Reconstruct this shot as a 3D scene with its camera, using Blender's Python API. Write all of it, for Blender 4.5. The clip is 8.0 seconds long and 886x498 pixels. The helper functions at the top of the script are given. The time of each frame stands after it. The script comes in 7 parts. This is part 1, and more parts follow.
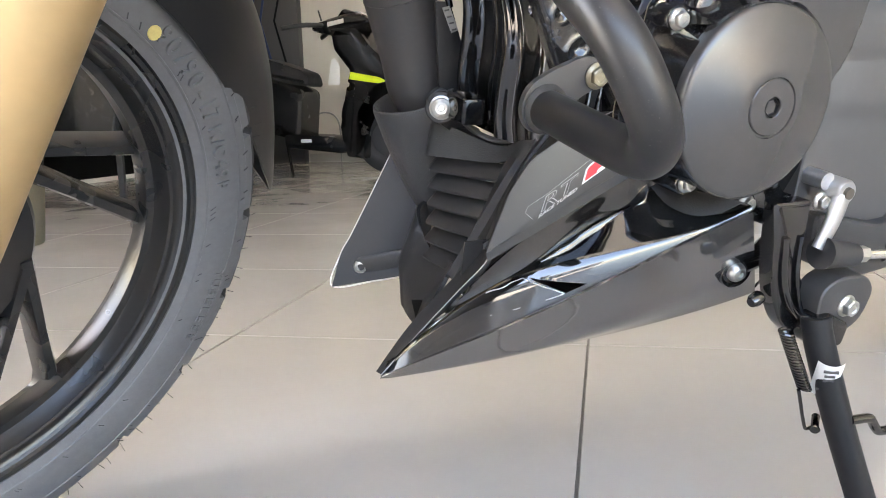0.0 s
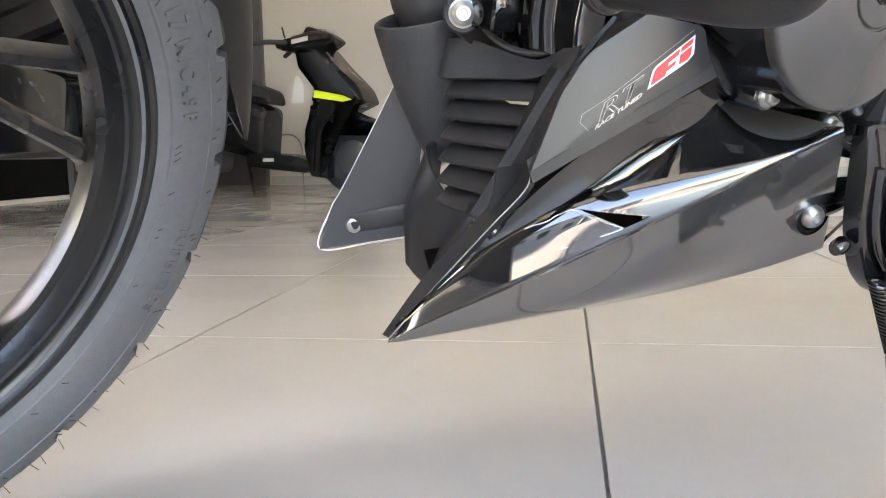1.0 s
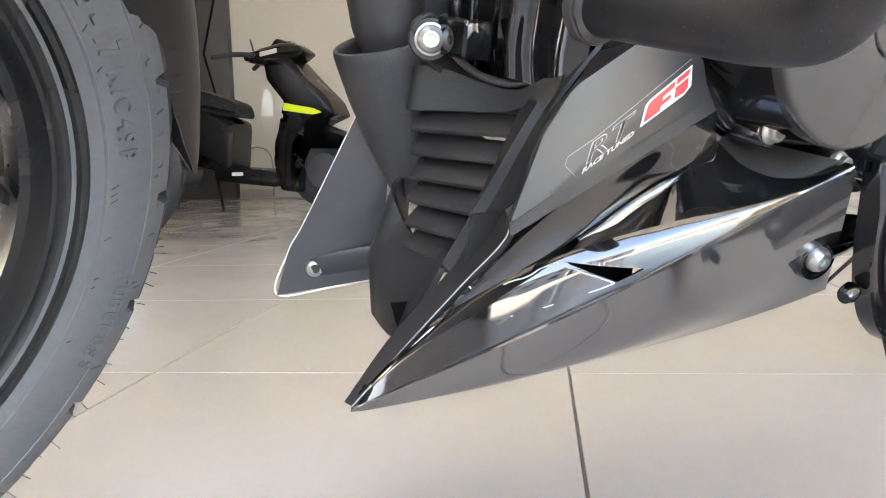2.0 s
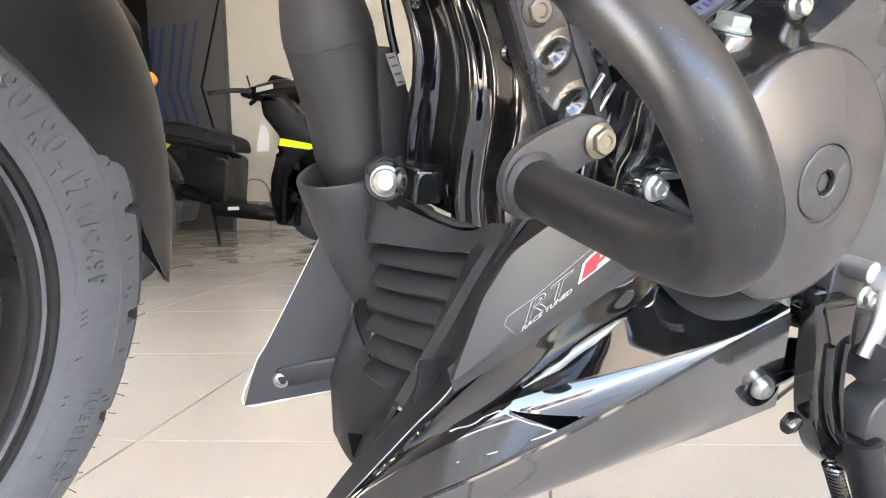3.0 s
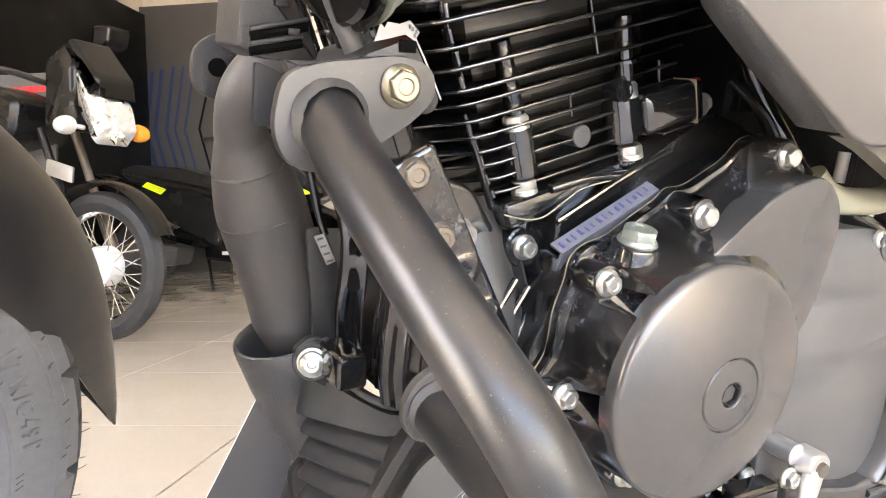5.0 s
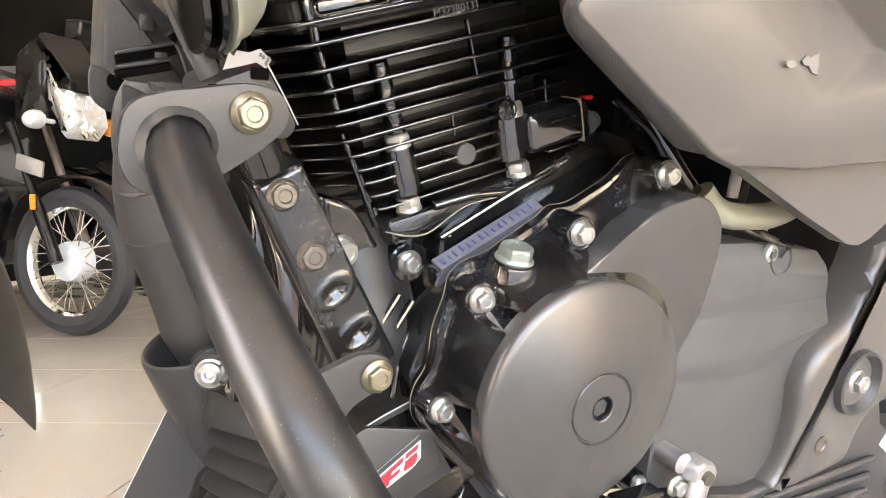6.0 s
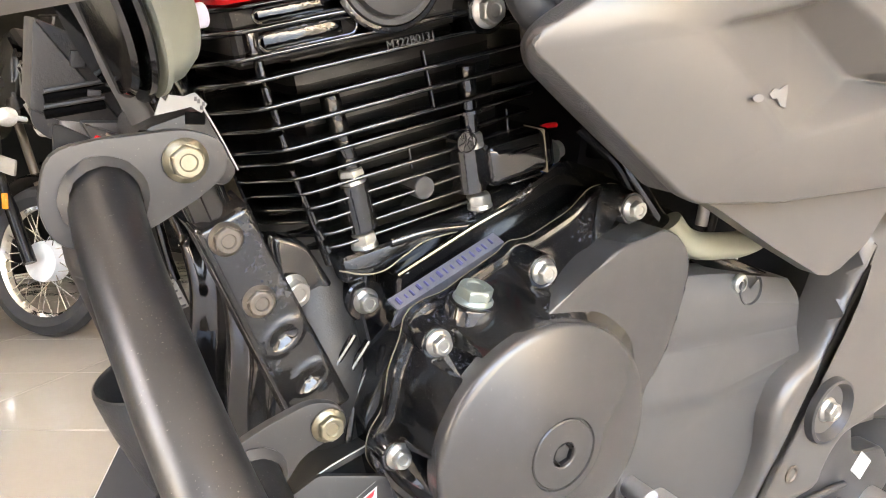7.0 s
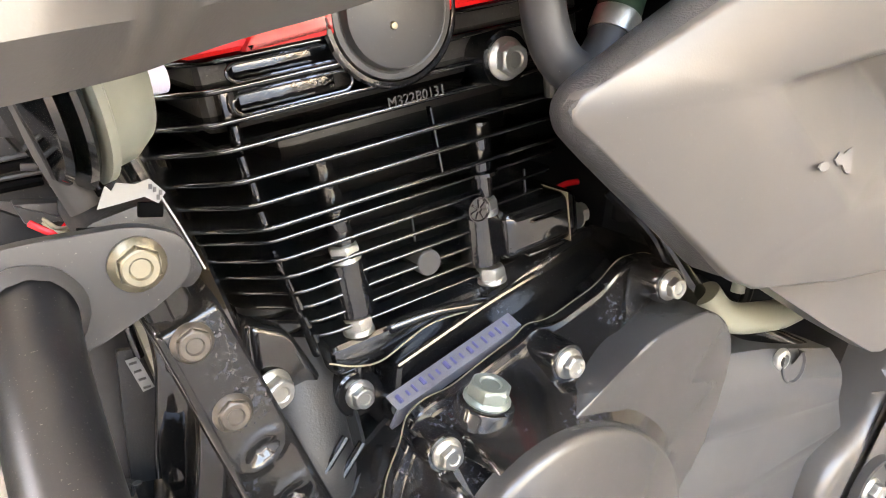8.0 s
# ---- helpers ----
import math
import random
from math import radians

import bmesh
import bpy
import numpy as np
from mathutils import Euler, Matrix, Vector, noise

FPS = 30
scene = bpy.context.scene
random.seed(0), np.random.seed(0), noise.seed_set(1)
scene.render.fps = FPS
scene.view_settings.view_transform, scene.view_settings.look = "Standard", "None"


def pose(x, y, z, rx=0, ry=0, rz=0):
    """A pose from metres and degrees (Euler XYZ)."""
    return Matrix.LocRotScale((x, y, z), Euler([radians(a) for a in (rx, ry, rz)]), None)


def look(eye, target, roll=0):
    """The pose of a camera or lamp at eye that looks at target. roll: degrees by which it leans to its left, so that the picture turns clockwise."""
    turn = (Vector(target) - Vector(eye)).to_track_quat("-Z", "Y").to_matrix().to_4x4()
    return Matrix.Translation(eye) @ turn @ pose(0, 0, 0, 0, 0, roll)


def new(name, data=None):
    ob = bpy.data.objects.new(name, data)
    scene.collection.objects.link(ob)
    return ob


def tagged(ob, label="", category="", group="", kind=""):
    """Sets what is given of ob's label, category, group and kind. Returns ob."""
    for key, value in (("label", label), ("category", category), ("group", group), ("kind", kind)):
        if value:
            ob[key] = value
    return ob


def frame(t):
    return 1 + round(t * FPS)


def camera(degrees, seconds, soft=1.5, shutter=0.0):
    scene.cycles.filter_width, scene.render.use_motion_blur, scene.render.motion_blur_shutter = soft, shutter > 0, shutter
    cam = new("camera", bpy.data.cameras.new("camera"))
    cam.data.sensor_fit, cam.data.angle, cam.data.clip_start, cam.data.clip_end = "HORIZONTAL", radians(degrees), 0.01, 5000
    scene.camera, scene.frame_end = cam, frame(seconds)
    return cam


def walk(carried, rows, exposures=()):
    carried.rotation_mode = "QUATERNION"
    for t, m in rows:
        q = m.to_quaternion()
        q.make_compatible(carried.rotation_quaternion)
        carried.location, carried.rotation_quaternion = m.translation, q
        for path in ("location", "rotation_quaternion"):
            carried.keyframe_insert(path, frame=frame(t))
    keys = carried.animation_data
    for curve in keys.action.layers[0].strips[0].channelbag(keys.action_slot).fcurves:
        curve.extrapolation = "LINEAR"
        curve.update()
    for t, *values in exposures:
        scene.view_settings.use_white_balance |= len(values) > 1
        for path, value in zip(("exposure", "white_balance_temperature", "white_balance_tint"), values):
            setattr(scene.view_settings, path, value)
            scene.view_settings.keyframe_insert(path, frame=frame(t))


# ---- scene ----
cam = camera(58.70, 8.0, soft=1.0)
PATH = [
    (0, (0.6274, -1.2175, 0.3538), (0.2216, 0.7146, 0.0338), -1.75),
    (0.5, (0.5922, -1.1602, 0.3070), (0.2337, 0.7882, 0.0322), -1.40),
    (1, (0.5654, -1.1237, 0.2762), (0.2605, 0.8377, 0.0317), -1.19),
    (1.2, (0.5570, -1.1065, 0.2735), (0.2798, 0.8601, 0.0373), -1.22),
    (2.3, (0.5657, -1.0633, 0.3116), (0.3305, 0.9119, 0.1038), -1.65),
    (2.5, (0.5717, -1.0668, 0.3250), (0.3386, 0.9104, 0.1344), -1.54),
    (3, (0.5902, -1.0735, 0.3610), (0.3547, 0.9060, 0.1988), -1.80),
    (3.5, (0.5937, -1.0663, 0.3893), (0.3613, 0.9161, 0.2623), -1.72),
    (4, (0.6041, -1.0664, 0.4136), (0.3726, 0.9177, 0.3153), -1.67),
    (4.5, (0.6179, -1.0674, 0.4362), (0.3810, 0.9169, 0.3543), -1.76),
    (4.7, (0.6247, -1.0680, 0.4423), (0.3882, 0.9163, 0.3610), -1.73),
    (5.8, (0.6823, -1.0712, 0.4619), (0.4689, 0.9153, 0.3703), -1.41),
    (6, (0.6942, -1.0713, 0.4612), (0.4932, 0.9162, 0.3627), -1.38),
    (6.5, (0.7152, -1.0708, 0.4660), (0.5358, 0.9182, 0.3581), -1.43),
    (7, (0.7069, -1.0524, 0.4839), (0.5476, 0.9378, 0.3663), -1.41),
    (7.5, (0.6999, -1.0224, 0.5043), (0.5575, 0.9688, 0.3833), -1.31),
    (8, (0.6926, -0.9904, 0.5187), (0.5697, 1.0025, 0.4045), -1.04),
]
EXPOSURES = [(0.0, 4.46, 7600, 15), (2.5, 4.83, 7600, 16), (4.5, 5.34, 8500, 19), (6.5, 4.94, 8900, 18), (8.0, 5.06, 8700, 18)]
walk(cam, [(t, look(eye, target, roll)) for t, eye, target, roll in PATH], EXPOSURES)

# ---- light ----
world = bpy.data.worlds.new("sky")
scene.world = world
world.use_nodes = True
wt = world.node_tree
bg = wt.nodes["Background"]
sky = wt.nodes.new("ShaderNodeTexSky")
sky.sky_type, sky.sun_disc = "NISHITA", False
sky.sun_elevation, sky.sun_rotation = radians(48), radians(250)
bg.inputs["Strength"].default_value = 0.14
wt.links.new(sky.outputs["Color"], bg.inputs["Color"])
sun = new("sun", bpy.data.lights.new("sun", "SUN"))
sun.data.energy, sun.data.angle, sun.data.color = 4.0, radians(0.6), (1.0, 0.98, 0.95)
sun.matrix_world = look((-9.40, -3.42, 11.11), (0, 0, 0))

# ---- materials ----


def mat(name, col, rough=0.5, metal=0.0, var=0.15, scale=25.0, bump=0.0, bscale=400.0, coat=0.0, dust=0.0, rvar=0.12, emit=0.0, spec=0.5, scuff=0.0):
    """A surface of one base colour with two scales of variation, fine relief and loose dust specks."""
    m = bpy.data.materials.new(name)
    m.use_nodes = True
    nt = m.node_tree
    p = nt.nodes["Principled BSDF"]
    link = nt.links.new
    tc = nt.nodes.new("ShaderNodeTexCoord")

    def tex(s, detail=3.0, rr=0.55):
        n = nt.nodes.new("ShaderNodeTexNoise")
        n.inputs["Scale"].default_value, n.inputs["Detail"].default_value, n.inputs["Roughness"].default_value = s, detail, rr
        link(tc.outputs["Object"], n.inputs["Vector"])
        return n.outputs["Fac"]

    def ramp(fac, lo, hi, a, b):
        n = nt.nodes.new("ShaderNodeMapRange")
        n.inputs["From Min"].default_value, n.inputs["From Max"].default_value = lo, hi
        n.inputs["To Min"].default_value, n.inputs["To Max"].default_value = a, b
        link(fac, n.inputs["Value"])
        return n.outputs["Result"]

    big, fine = tex(scale), tex(scale * 9, 2.0)
    mix = nt.nodes.new("ShaderNodeMix")
    mix.data_type = "RGBA"
    mix.inputs["A"].default_value = (*[c * (1 - var) for c in col], 1)
    mix.inputs["B"].default_value = (*[min(1, c * (1 + var)) for c in col], 1)
    add = nt.nodes.new("ShaderNodeMath")
    add.operation = "MULTIPLY_ADD"
    link(big, add.inputs[0])
    add.inputs[1].default_value = 0.65
    link(ramp(fine, 0.2, 0.8, 0.0, 0.35), add.inputs[2])
    link(add.outputs[0], mix.inputs["Factor"])
    colour = mix.outputs["Result"]
    rsock = ramp(big, 0.25, 0.75, max(0.02, rough - rvar * rough), min(1, rough + rvar * rough * 1.5))
    if dust:
        speck = ramp(tex(1300.0, 1.0), 0.77 - 0.03 * dust, 0.83, 0.0, 0.32)
        film = ramp(tex(14.0, 4.0), 0.5, 0.85, 0.0, 0.025 * dust)
        mx = nt.nodes.new("ShaderNodeMath")
        mx.operation = "MAXIMUM"
        link(speck, mx.inputs[0])
        link(film, mx.inputs[1])
        d = nt.nodes.new("ShaderNodeMix")
        d.data_type = "RGBA"
        link(mx.outputs[0], d.inputs["Factor"])
        link(colour, d.inputs["A"])
        d.inputs["B"].default_value = (0.42, 0.39, 0.34, 1)
        colour = d.outputs["Result"]
    if scuff:
        patch, streak = ramp(tex(28.0, 2.0), 0.52, 0.68, 0.0, 1.0), ramp(tex(420.0, 4.0, 0.7), 0.50, 0.66, 0.0, 0.30 * scuff)
        both = nt.nodes.new("ShaderNodeMath")
        both.operation = "MULTIPLY"
        link(patch, both.inputs[0])
        link(streak, both.inputs[1])
        sc_ = nt.nodes.new("ShaderNodeMix")
        sc_.data_type = "RGBA"
        link(both.outputs[0], sc_.inputs["Factor"])
        link(colour, sc_.inputs["A"])
        sc_.inputs["B"].default_value = (0.22, 0.24, 0.31, 1)
        colour = sc_.outputs["Result"]
    link(colour, p.inputs["Base Color"])
    link(rsock, p.inputs["Roughness"])
    p.inputs["Metallic"].default_value = metal
    p.inputs["Coat Weight"].default_value = coat
    p.inputs["Coat Roughness"].default_value = 0.04
    p.inputs["Specular IOR Level"].default_value = spec
    if bump:
        b = nt.nodes.new("ShaderNodeBump")
        b.inputs["Strength"].default_value = bump
        b.inputs["Distance"].default_value = 0.0006
        link(tex(bscale, 2.0), b.inputs["Height"])
        link(b.outputs["Normal"], p.inputs["Normal"])
    if emit:
        link(colour, p.inputs["Emission Color"])
        p.inputs["Emission Strength"].default_value = emit
    return m


GLOSS = mat("gloss_black_paint", (0.005, 0.005, 0.005), 0.07, 0, 0.2, 20, 0.05, 120, dust=0.5, spec=0.8)
PAN = mat("gloss_black_plastic", (0.005, 0.005, 0.005), 0.045, 0, 0.2, 15, dust=1.6, spec=0.9, coat=0.3)
# black cowl plastic; grey metallic base puts the strong floor reflection into the colour
UNDER = mat("floor_sheen_plastic", (0.21, 0.207, 0.204), 0.06, 0.85, 0.06, 12, dust=0.5, spec=0.7, rvar=0.3)
ENAMEL = mat("engine_black_enamel", (0.0035, 0.0035, 0.0036), 0.09, 0, 0.25, 30, 0.32, 260, dust=1.0, spec=0.9)
CASE = mat("case_black", (0.0045, 0.0045, 0.0047), 0.12, 0, 0.2, 22, 0.10, 220, dust=2.2, spec=0.9, scuff=1.0)
SATIN = mat("satin_black_lacquer", (0.054, 0.0528, 0.0515), 0.24, 0.3, 0.10, 14, 0.05, 500, dust=0.9, rvar=0.10, spec=0.7)
GUARD = mat("guard_powder_coat", (0.0100, 0.0106, 0.0118), 0.35, 0, 0.14, 18, 0.08, 900, dust=2.6, spec=0.45)
PLATE = mat("bracket_powder_coat", (0.034, 0.0335, 0.033), 0.42, 0, 0.12, 20, 0.06, 700, dust=0.8)
MATT = mat("matt_black_plastic", (0.0170, 0.0168, 0.0168), 0.46, 0, 0.2, 30, 0.3, 900, dust=1.4, spec=0.4)
DUCT = mat("grained_black_plastic", (0.040, 0.0395, 0.0393), 0.42, 0, 0.1, 18, 0.9, 1000, dust=0.4)
PANEL = mat("dark_grey_panel", (0.024, 0.0235, 0.023), 0.33, 0.0, 0.06, 10, dust=1.0, spec=0.4)
DENT = mat("worn_black_paint", (0.008, 0.0078, 0.0076), 0.13, 0, 0.3, 60, 0.12, 350, dust=1.6, spec=0.7, scuff=0.6)
PIPE = mat("exhaust_heat_paint", (0.042, 0.0400, 0.0385), 0.55, 0, 0.18, 24, 0.12, 900, dust=0.8)
SHROUD = mat("grey_brown_shroud", (0.105, 0.098, 0.090), 0.34, 0.30, 0.06, 8, 0.05, 1200, dust=0.8)
COVER = mat("grey_sprocket_cover", (0.058, 0.057, 0.056), 0.46, 0.0, 0.10, 14, 0.10, 900, dust=1.0)
FENDER = mat("matt_fender_plastic", (0.009, 0.009, 0.0095), 0.40, 0, 0.12, 12, 0.06, 700, dust=0.9)
RUBBER = mat("tyre_rubber", (0.095, 0.096, 0.099), 0.50, 0, 0.28, 16, 0.25, 500, dust=0.6)
TREAD = mat("tread_rubber", (0.024, 0.025, 0.027), 0.68, 0, 0.25, 20, 0.2, 500)
RIM = mat("rim_black", (0.014, 0.0138, 0.0136), 0.27, 0.2, 0.15, 14, 0.06, 500, dust=0.5, spec=0.6)
GOLD = mat("gold_anodised", (0.46, 0.325, 0.165), 0.42, 0.6, 0.10, 10, 0.03, 600)
ZINC = mat("zinc_plate", (0.44, 0.44, 0.41), 0.34, 0.9, 0.18, 60, 0.12, 900)
YZINC = mat("yellow_zinc_plate", (0.27, 0.245, 0.18), 0.38, 0.9, 0.18, 60, 0.12, 900)
DULLZ = mat("dull_steel", (0.145, 0.128, 0.110), 0.42, 0.85, 0.25, 70, 0.2, 900)
ALU = mat("cast_aluminium", (0.42, 0.42, 0.42), 0.42, 0.9, 0.12, 40, 0.1, 500)
CHROME = mat("polished_chrome", (0.80, 0.80, 0.80), 0.10, 1.0, 0.05, 30)
GREENZ = mat("greenish_zinc_plug", (0.21, 0.24, 0.215), 0.36, 0.6, 0.15, 50, 0.1, 600)
WHITE = mat("white_sticker", (0.60, 0.60, 0.58), 0.5, 0, 0.03, 20)
WHITEEDGE = mat("white_edge", (0.80, 0.78, 0.75), 0.30, 0, 0.04, 30)
RED = mat("red_sticker", (0.62, 0.012, 0.02), 0.28, 0, 0.05, 20)
REDPAINT = mat("red_head_paint", (0.55, 0.012, 0.015), 0.25, 0, 0.10, 20, 0.1, 200)
LINE = mat("silver_line", (0.40, 0.39, 0.38), 0.35, 0.3, 0.05, 30)
BLUEINK = mat("blue_violet_ink", (0.115, 0.118, 0.138), 0.42, 0.3, 0.45, 260)
INK = mat("dark_ink", (0.055, 0.062, 0.16), 0.5, 0, 0.5, 500)
PAPER = mat("torn_paper", (0.21, 0.21, 0.205), 0.6, 0, 0.06, 60)
LABELPRINT = mat("label_print", (0.06, 0.06, 0.06), 0.6)
HOSE = mat("rubber_hose", (0.020, 0.020, 0.0205), 0.50, 0, 0.2, 40, 0.1, 600, dust=0.3)
PALEHOSE = mat("pale_breather_hose", (0.24, 0.245, 0.19), 0.40, 0, 0.08, 30, spec=0.4)
HORN = mat("horn_grey_green", (0.20, 0.212, 0.180), 0.38, 0, 0.10, 20, 0.08, 300)
GASKET = mat("gasket_edge", (0.20, 0.168, 0.115), 0.55, 0.2, 0.3, 120)
LIGHTBLUE = mat("pale_lilac_cap", (0.60, 0.62, 0.78), 0.4, 0, 0.05, 30)
TILE = mat("floor_tile_glaze", (0.420, 0.400, 0.370), 0.15, 0, 0.04, 3.0, 0.02, 40, rvar=0.3)
GROUT = mat("floor_grout", (0.16, 0.148, 0.135), 0.8, 0, 0.2, 60, 0.3, 300)
WALLP = mat("cream_wall_paint", (0.53, 0.50, 0.44), 0.75, 0, 0.03, 2.0, 0.05, 200)
CEIL = mat("white_ceiling_paint", (0.74, 0.73, 0.70), 0.8, 0, 0.02, 2.0, 0.05, 200)
DARKPANEL = mat("charcoal_display_panel", (0.058, 0.058, 0.060), 0.45, 0, 0.08, 3.0)
# black of the display panels; also painted in as shade in gaps and recesses
PANELSHADE = mat("black_panel_and_gap_shade", (0.003, 0.0032, 0.004), 0.45, 0, 0.1, 3.0, spec=0.12)
# near-black for surface patches that paint the shade of holes and slots
VOID = mat("hole_shade", (0.002, 0.002, 0.002), 0.9, 0, 0.1, 3.0, spec=0.05)
BLUESTRIP = mat("navy_stripe", (0.010, 0.030, 0.11), 0.4, 0, 0.1, 3.0)
BIKEBLACK = mat("scooter_black", (0.004, 0.004, 0.0045), 0.25, 0, 0.15, 6.0, spec=0.3)
SEATM = mat("seat_vinyl", (0.010, 0.010, 0.011), 0.5, 0, 0.15, 20, 0.2, 300, spec=0.3)
LIME = mat("lime_decal", (0.60, 0.75, 0.02), 0.4, 0, 0.05, 10)
LENS = mat("headlamp_lens", (0.60, 0.61, 0.63), 0.12, 0.5, 0.6, 45)
AMBER = mat("amber_lens", (0.75, 0.25, 0.03), 0.25, 0, 0.1, 20)
GREYHUB = mat("grey_hub", (0.62, 0.66, 0.70), 0.4, 0.3, 0.08, 20)
ASPHALT = mat("street_asphalt", (0.055, 0.054, 0.052), 0.85, 0, 0.2, 1.5, 0.3, 60)
CONCRETE = mat("forecourt_concrete", (0.42, 0.385, 0.335), 0.8, 0, 0.12, 0.9, 0.2, 60)
HOUSEW = mat("house_render", (0.60, 0.60, 0.60), 0.8, 0, 0.06, 0.8)
HOUSER = mat("house_render_grey", (0.40, 0.39, 0.38), 0.8, 0, 0.08, 0.8)
ROOF = mat("clay_roof", (0.30, 0.19, 0.14), 0.8, 0, 0.2, 3.0)
DARKGLASS = mat("dark_window", (0.02, 0.025, 0.03), 0.08, 0, 0.1, 2.0)

# ---- mesh helpers ----


def finish(name, bm, material, parent=None, label="", angle=35):
    """Links a bmesh as one object, smooth but for edges sharper than the angle."""
    bmesh.ops.recalc_face_normals(bm, faces=bm.faces)
    for f in bm.faces:
        f.smooth = True
    for e in bm.edges:
        e.smooth = e.calc_face_angle(0.0) < radians(angle) if len(e.link_faces) == 2 else True
    me = bpy.data.meshes.new(name)
    bm.to_mesh(me)
    bm.free()
    for m in (material if isinstance(material, (list, tuple)) else [material]):
        me.materials.append(m)
    ob = new(name, me)
    if parent:
        ob.parent = parent
    if label:
        ob["label"] = label
    return ob


def part(name, bm, material, parent, label="", angle=35):
    return finish(name, bm, material, parent, label, angle)


def shared(name, me, parent, m, label=""):
    """An object of its own on a mesh that others use too."""
    ob = new(name, me)
    ob.parent = parent
    ob.matrix_basis = m
    if label:
        ob["label"] = label
    return ob


def mesh_of(name, bm, materials, angle=35):
    bmesh.ops.recalc_face_normals(bm, faces=bm.faces)
    for f in bm.faces:
        f.smooth = True
    for e in bm.edges:
        e.smooth = e.calc_face_angle(0.0) < radians(angle) if len(e.link_faces) == 2 else True
    me = bpy.data.meshes.new(name)
    bm.to_mesh(me)
    bm.free()
    for m in (materials if isinstance(materials, (list, tuple)) else [materials]):
        me.materials.append(m)
    return me


def rounded(pts, r, n=4):
    """A closed outline with its corners rounded; r is one radius or one for each corner."""
    out = []
    k = len(pts)
    for i in range(k):
        p, a, b = Vector(pts[i]), Vector(pts[i - 1]), Vector(pts[(i + 1) % k])
        rr = r[i] if isinstance(r, (list, tuple)) else r
        d0, d1 = (a - p), (b - p)
        c = min(rr, d0.length * 0.48, d1.length * 0.48)
        s, e = p + d0.normalized() * c, p + d1.normalized() * c
        for j in range(n + 1):
            t = j / n
            out.append(tuple(s * (1 - t) ** 2 + p * 2 * t * (1 - t) + e * t * t))
    return out


def prism(outline, y0, y1, bevel=0.0, seg=2, both=False):
    """An outline in x and z, drawn out from y0 to y1; the edge of the y0 face is rounded over."""
    bm = bmesh.new()
    f0 = bm.faces.new([bm.verts.new((x, y0, z)) for x, z in outline])
    ext = bmesh.ops.extrude_face_region(bm, geom=[f0])
    vs = [g for g in ext["geom"] if isinstance(g, bmesh.types.BMVert)]
    for v in vs:
        v.co.y = y1
    bm.faces.ensure_lookup_table()
    if not f0.is_valid:
        f0 = None
    front = [f for f in bm.faces if all(abs(v.co.y - y0) < 1e-6 for v in f.verts)]
    if not front:
        bm.faces.new([v for v in bm.verts if abs(v.co.y - y0) < 1e-6])
    if bevel:
        es = [e for e in bm.edges if all(abs(v.co.y - y0) < 1e-6 for v in e.verts)]
        if both:
            es += [e for e in bm.edges if all(abs(v.co.y - y1) < 1e-6 for v in e.verts)]
        bmesh.ops.bevel(bm, geom=es, offset=bevel, segments=seg, affect="EDGES", profile=0.6)
    return bm


def turned(profile, n=32, m=Matrix.Identity(4), arc=None, bm=None):
    """A profile of (radius, height) turned about the z axis and laid by m."""
    bm = bm or bmesh.new()
    full = arc is None
    a0, a1 = (0, 2 * math.pi) if full else (radians(arc[0]), radians(arc[1]))
    k = n if full else n + 1
    rings = []
    for i in range(k):
        a = a0 + (a1 - a0) * i / n
        rings.append([bm.verts.new(m @ Vector((r * math.cos(a), r * math.sin(a), h))) for r, h in profile])
    for i in range(n):
        p, q = rings[i], rings[(i + 1) % k]
        for j in range(len(profile) - 1):
            if profile[j][0] < 1e-7 and profile[j + 1][0] < 1e-7:
                continue
            vs = [p[j], q[j], q[j + 1], p[j + 1]]
            if profile[j][0] < 1e-7:
                vs = [p[j], q[j + 1], p[j + 1]]
            elif profile[j + 1][0] < 1e-7:
                vs = [p[j], q[j], p[j + 1]]
            bm.faces.new(vs)
    bmesh.ops.remove_doubles(bm, verts=bm.verts, dist=1e-6)
    return bm


def spline(pts, sub=8, closed=False):
    """Points on a smooth curve through the points given."""
    P = [Vector(p) for p in pts]
    k = len(P)
    out = []
    for i in range(k if closed else k - 1):
        a, b = P[i], P[(i + 1) % k]
        z = P[i - 1] if (closed or i) else a * 2 - b
        c = P[(i + 2) % k] if (closed or i + 2 < k) else b * 2 - a
        for j in range(sub):
            t = j / sub
            out.append(0.5 * ((2 * a) + (b - z) * t + (2 * z - 5 * a + 4 * b - c) * t * t + (3 * a - z - 3 * b + c) * t ** 3))
    if not closed:
        out.append(P[-1])
    return out


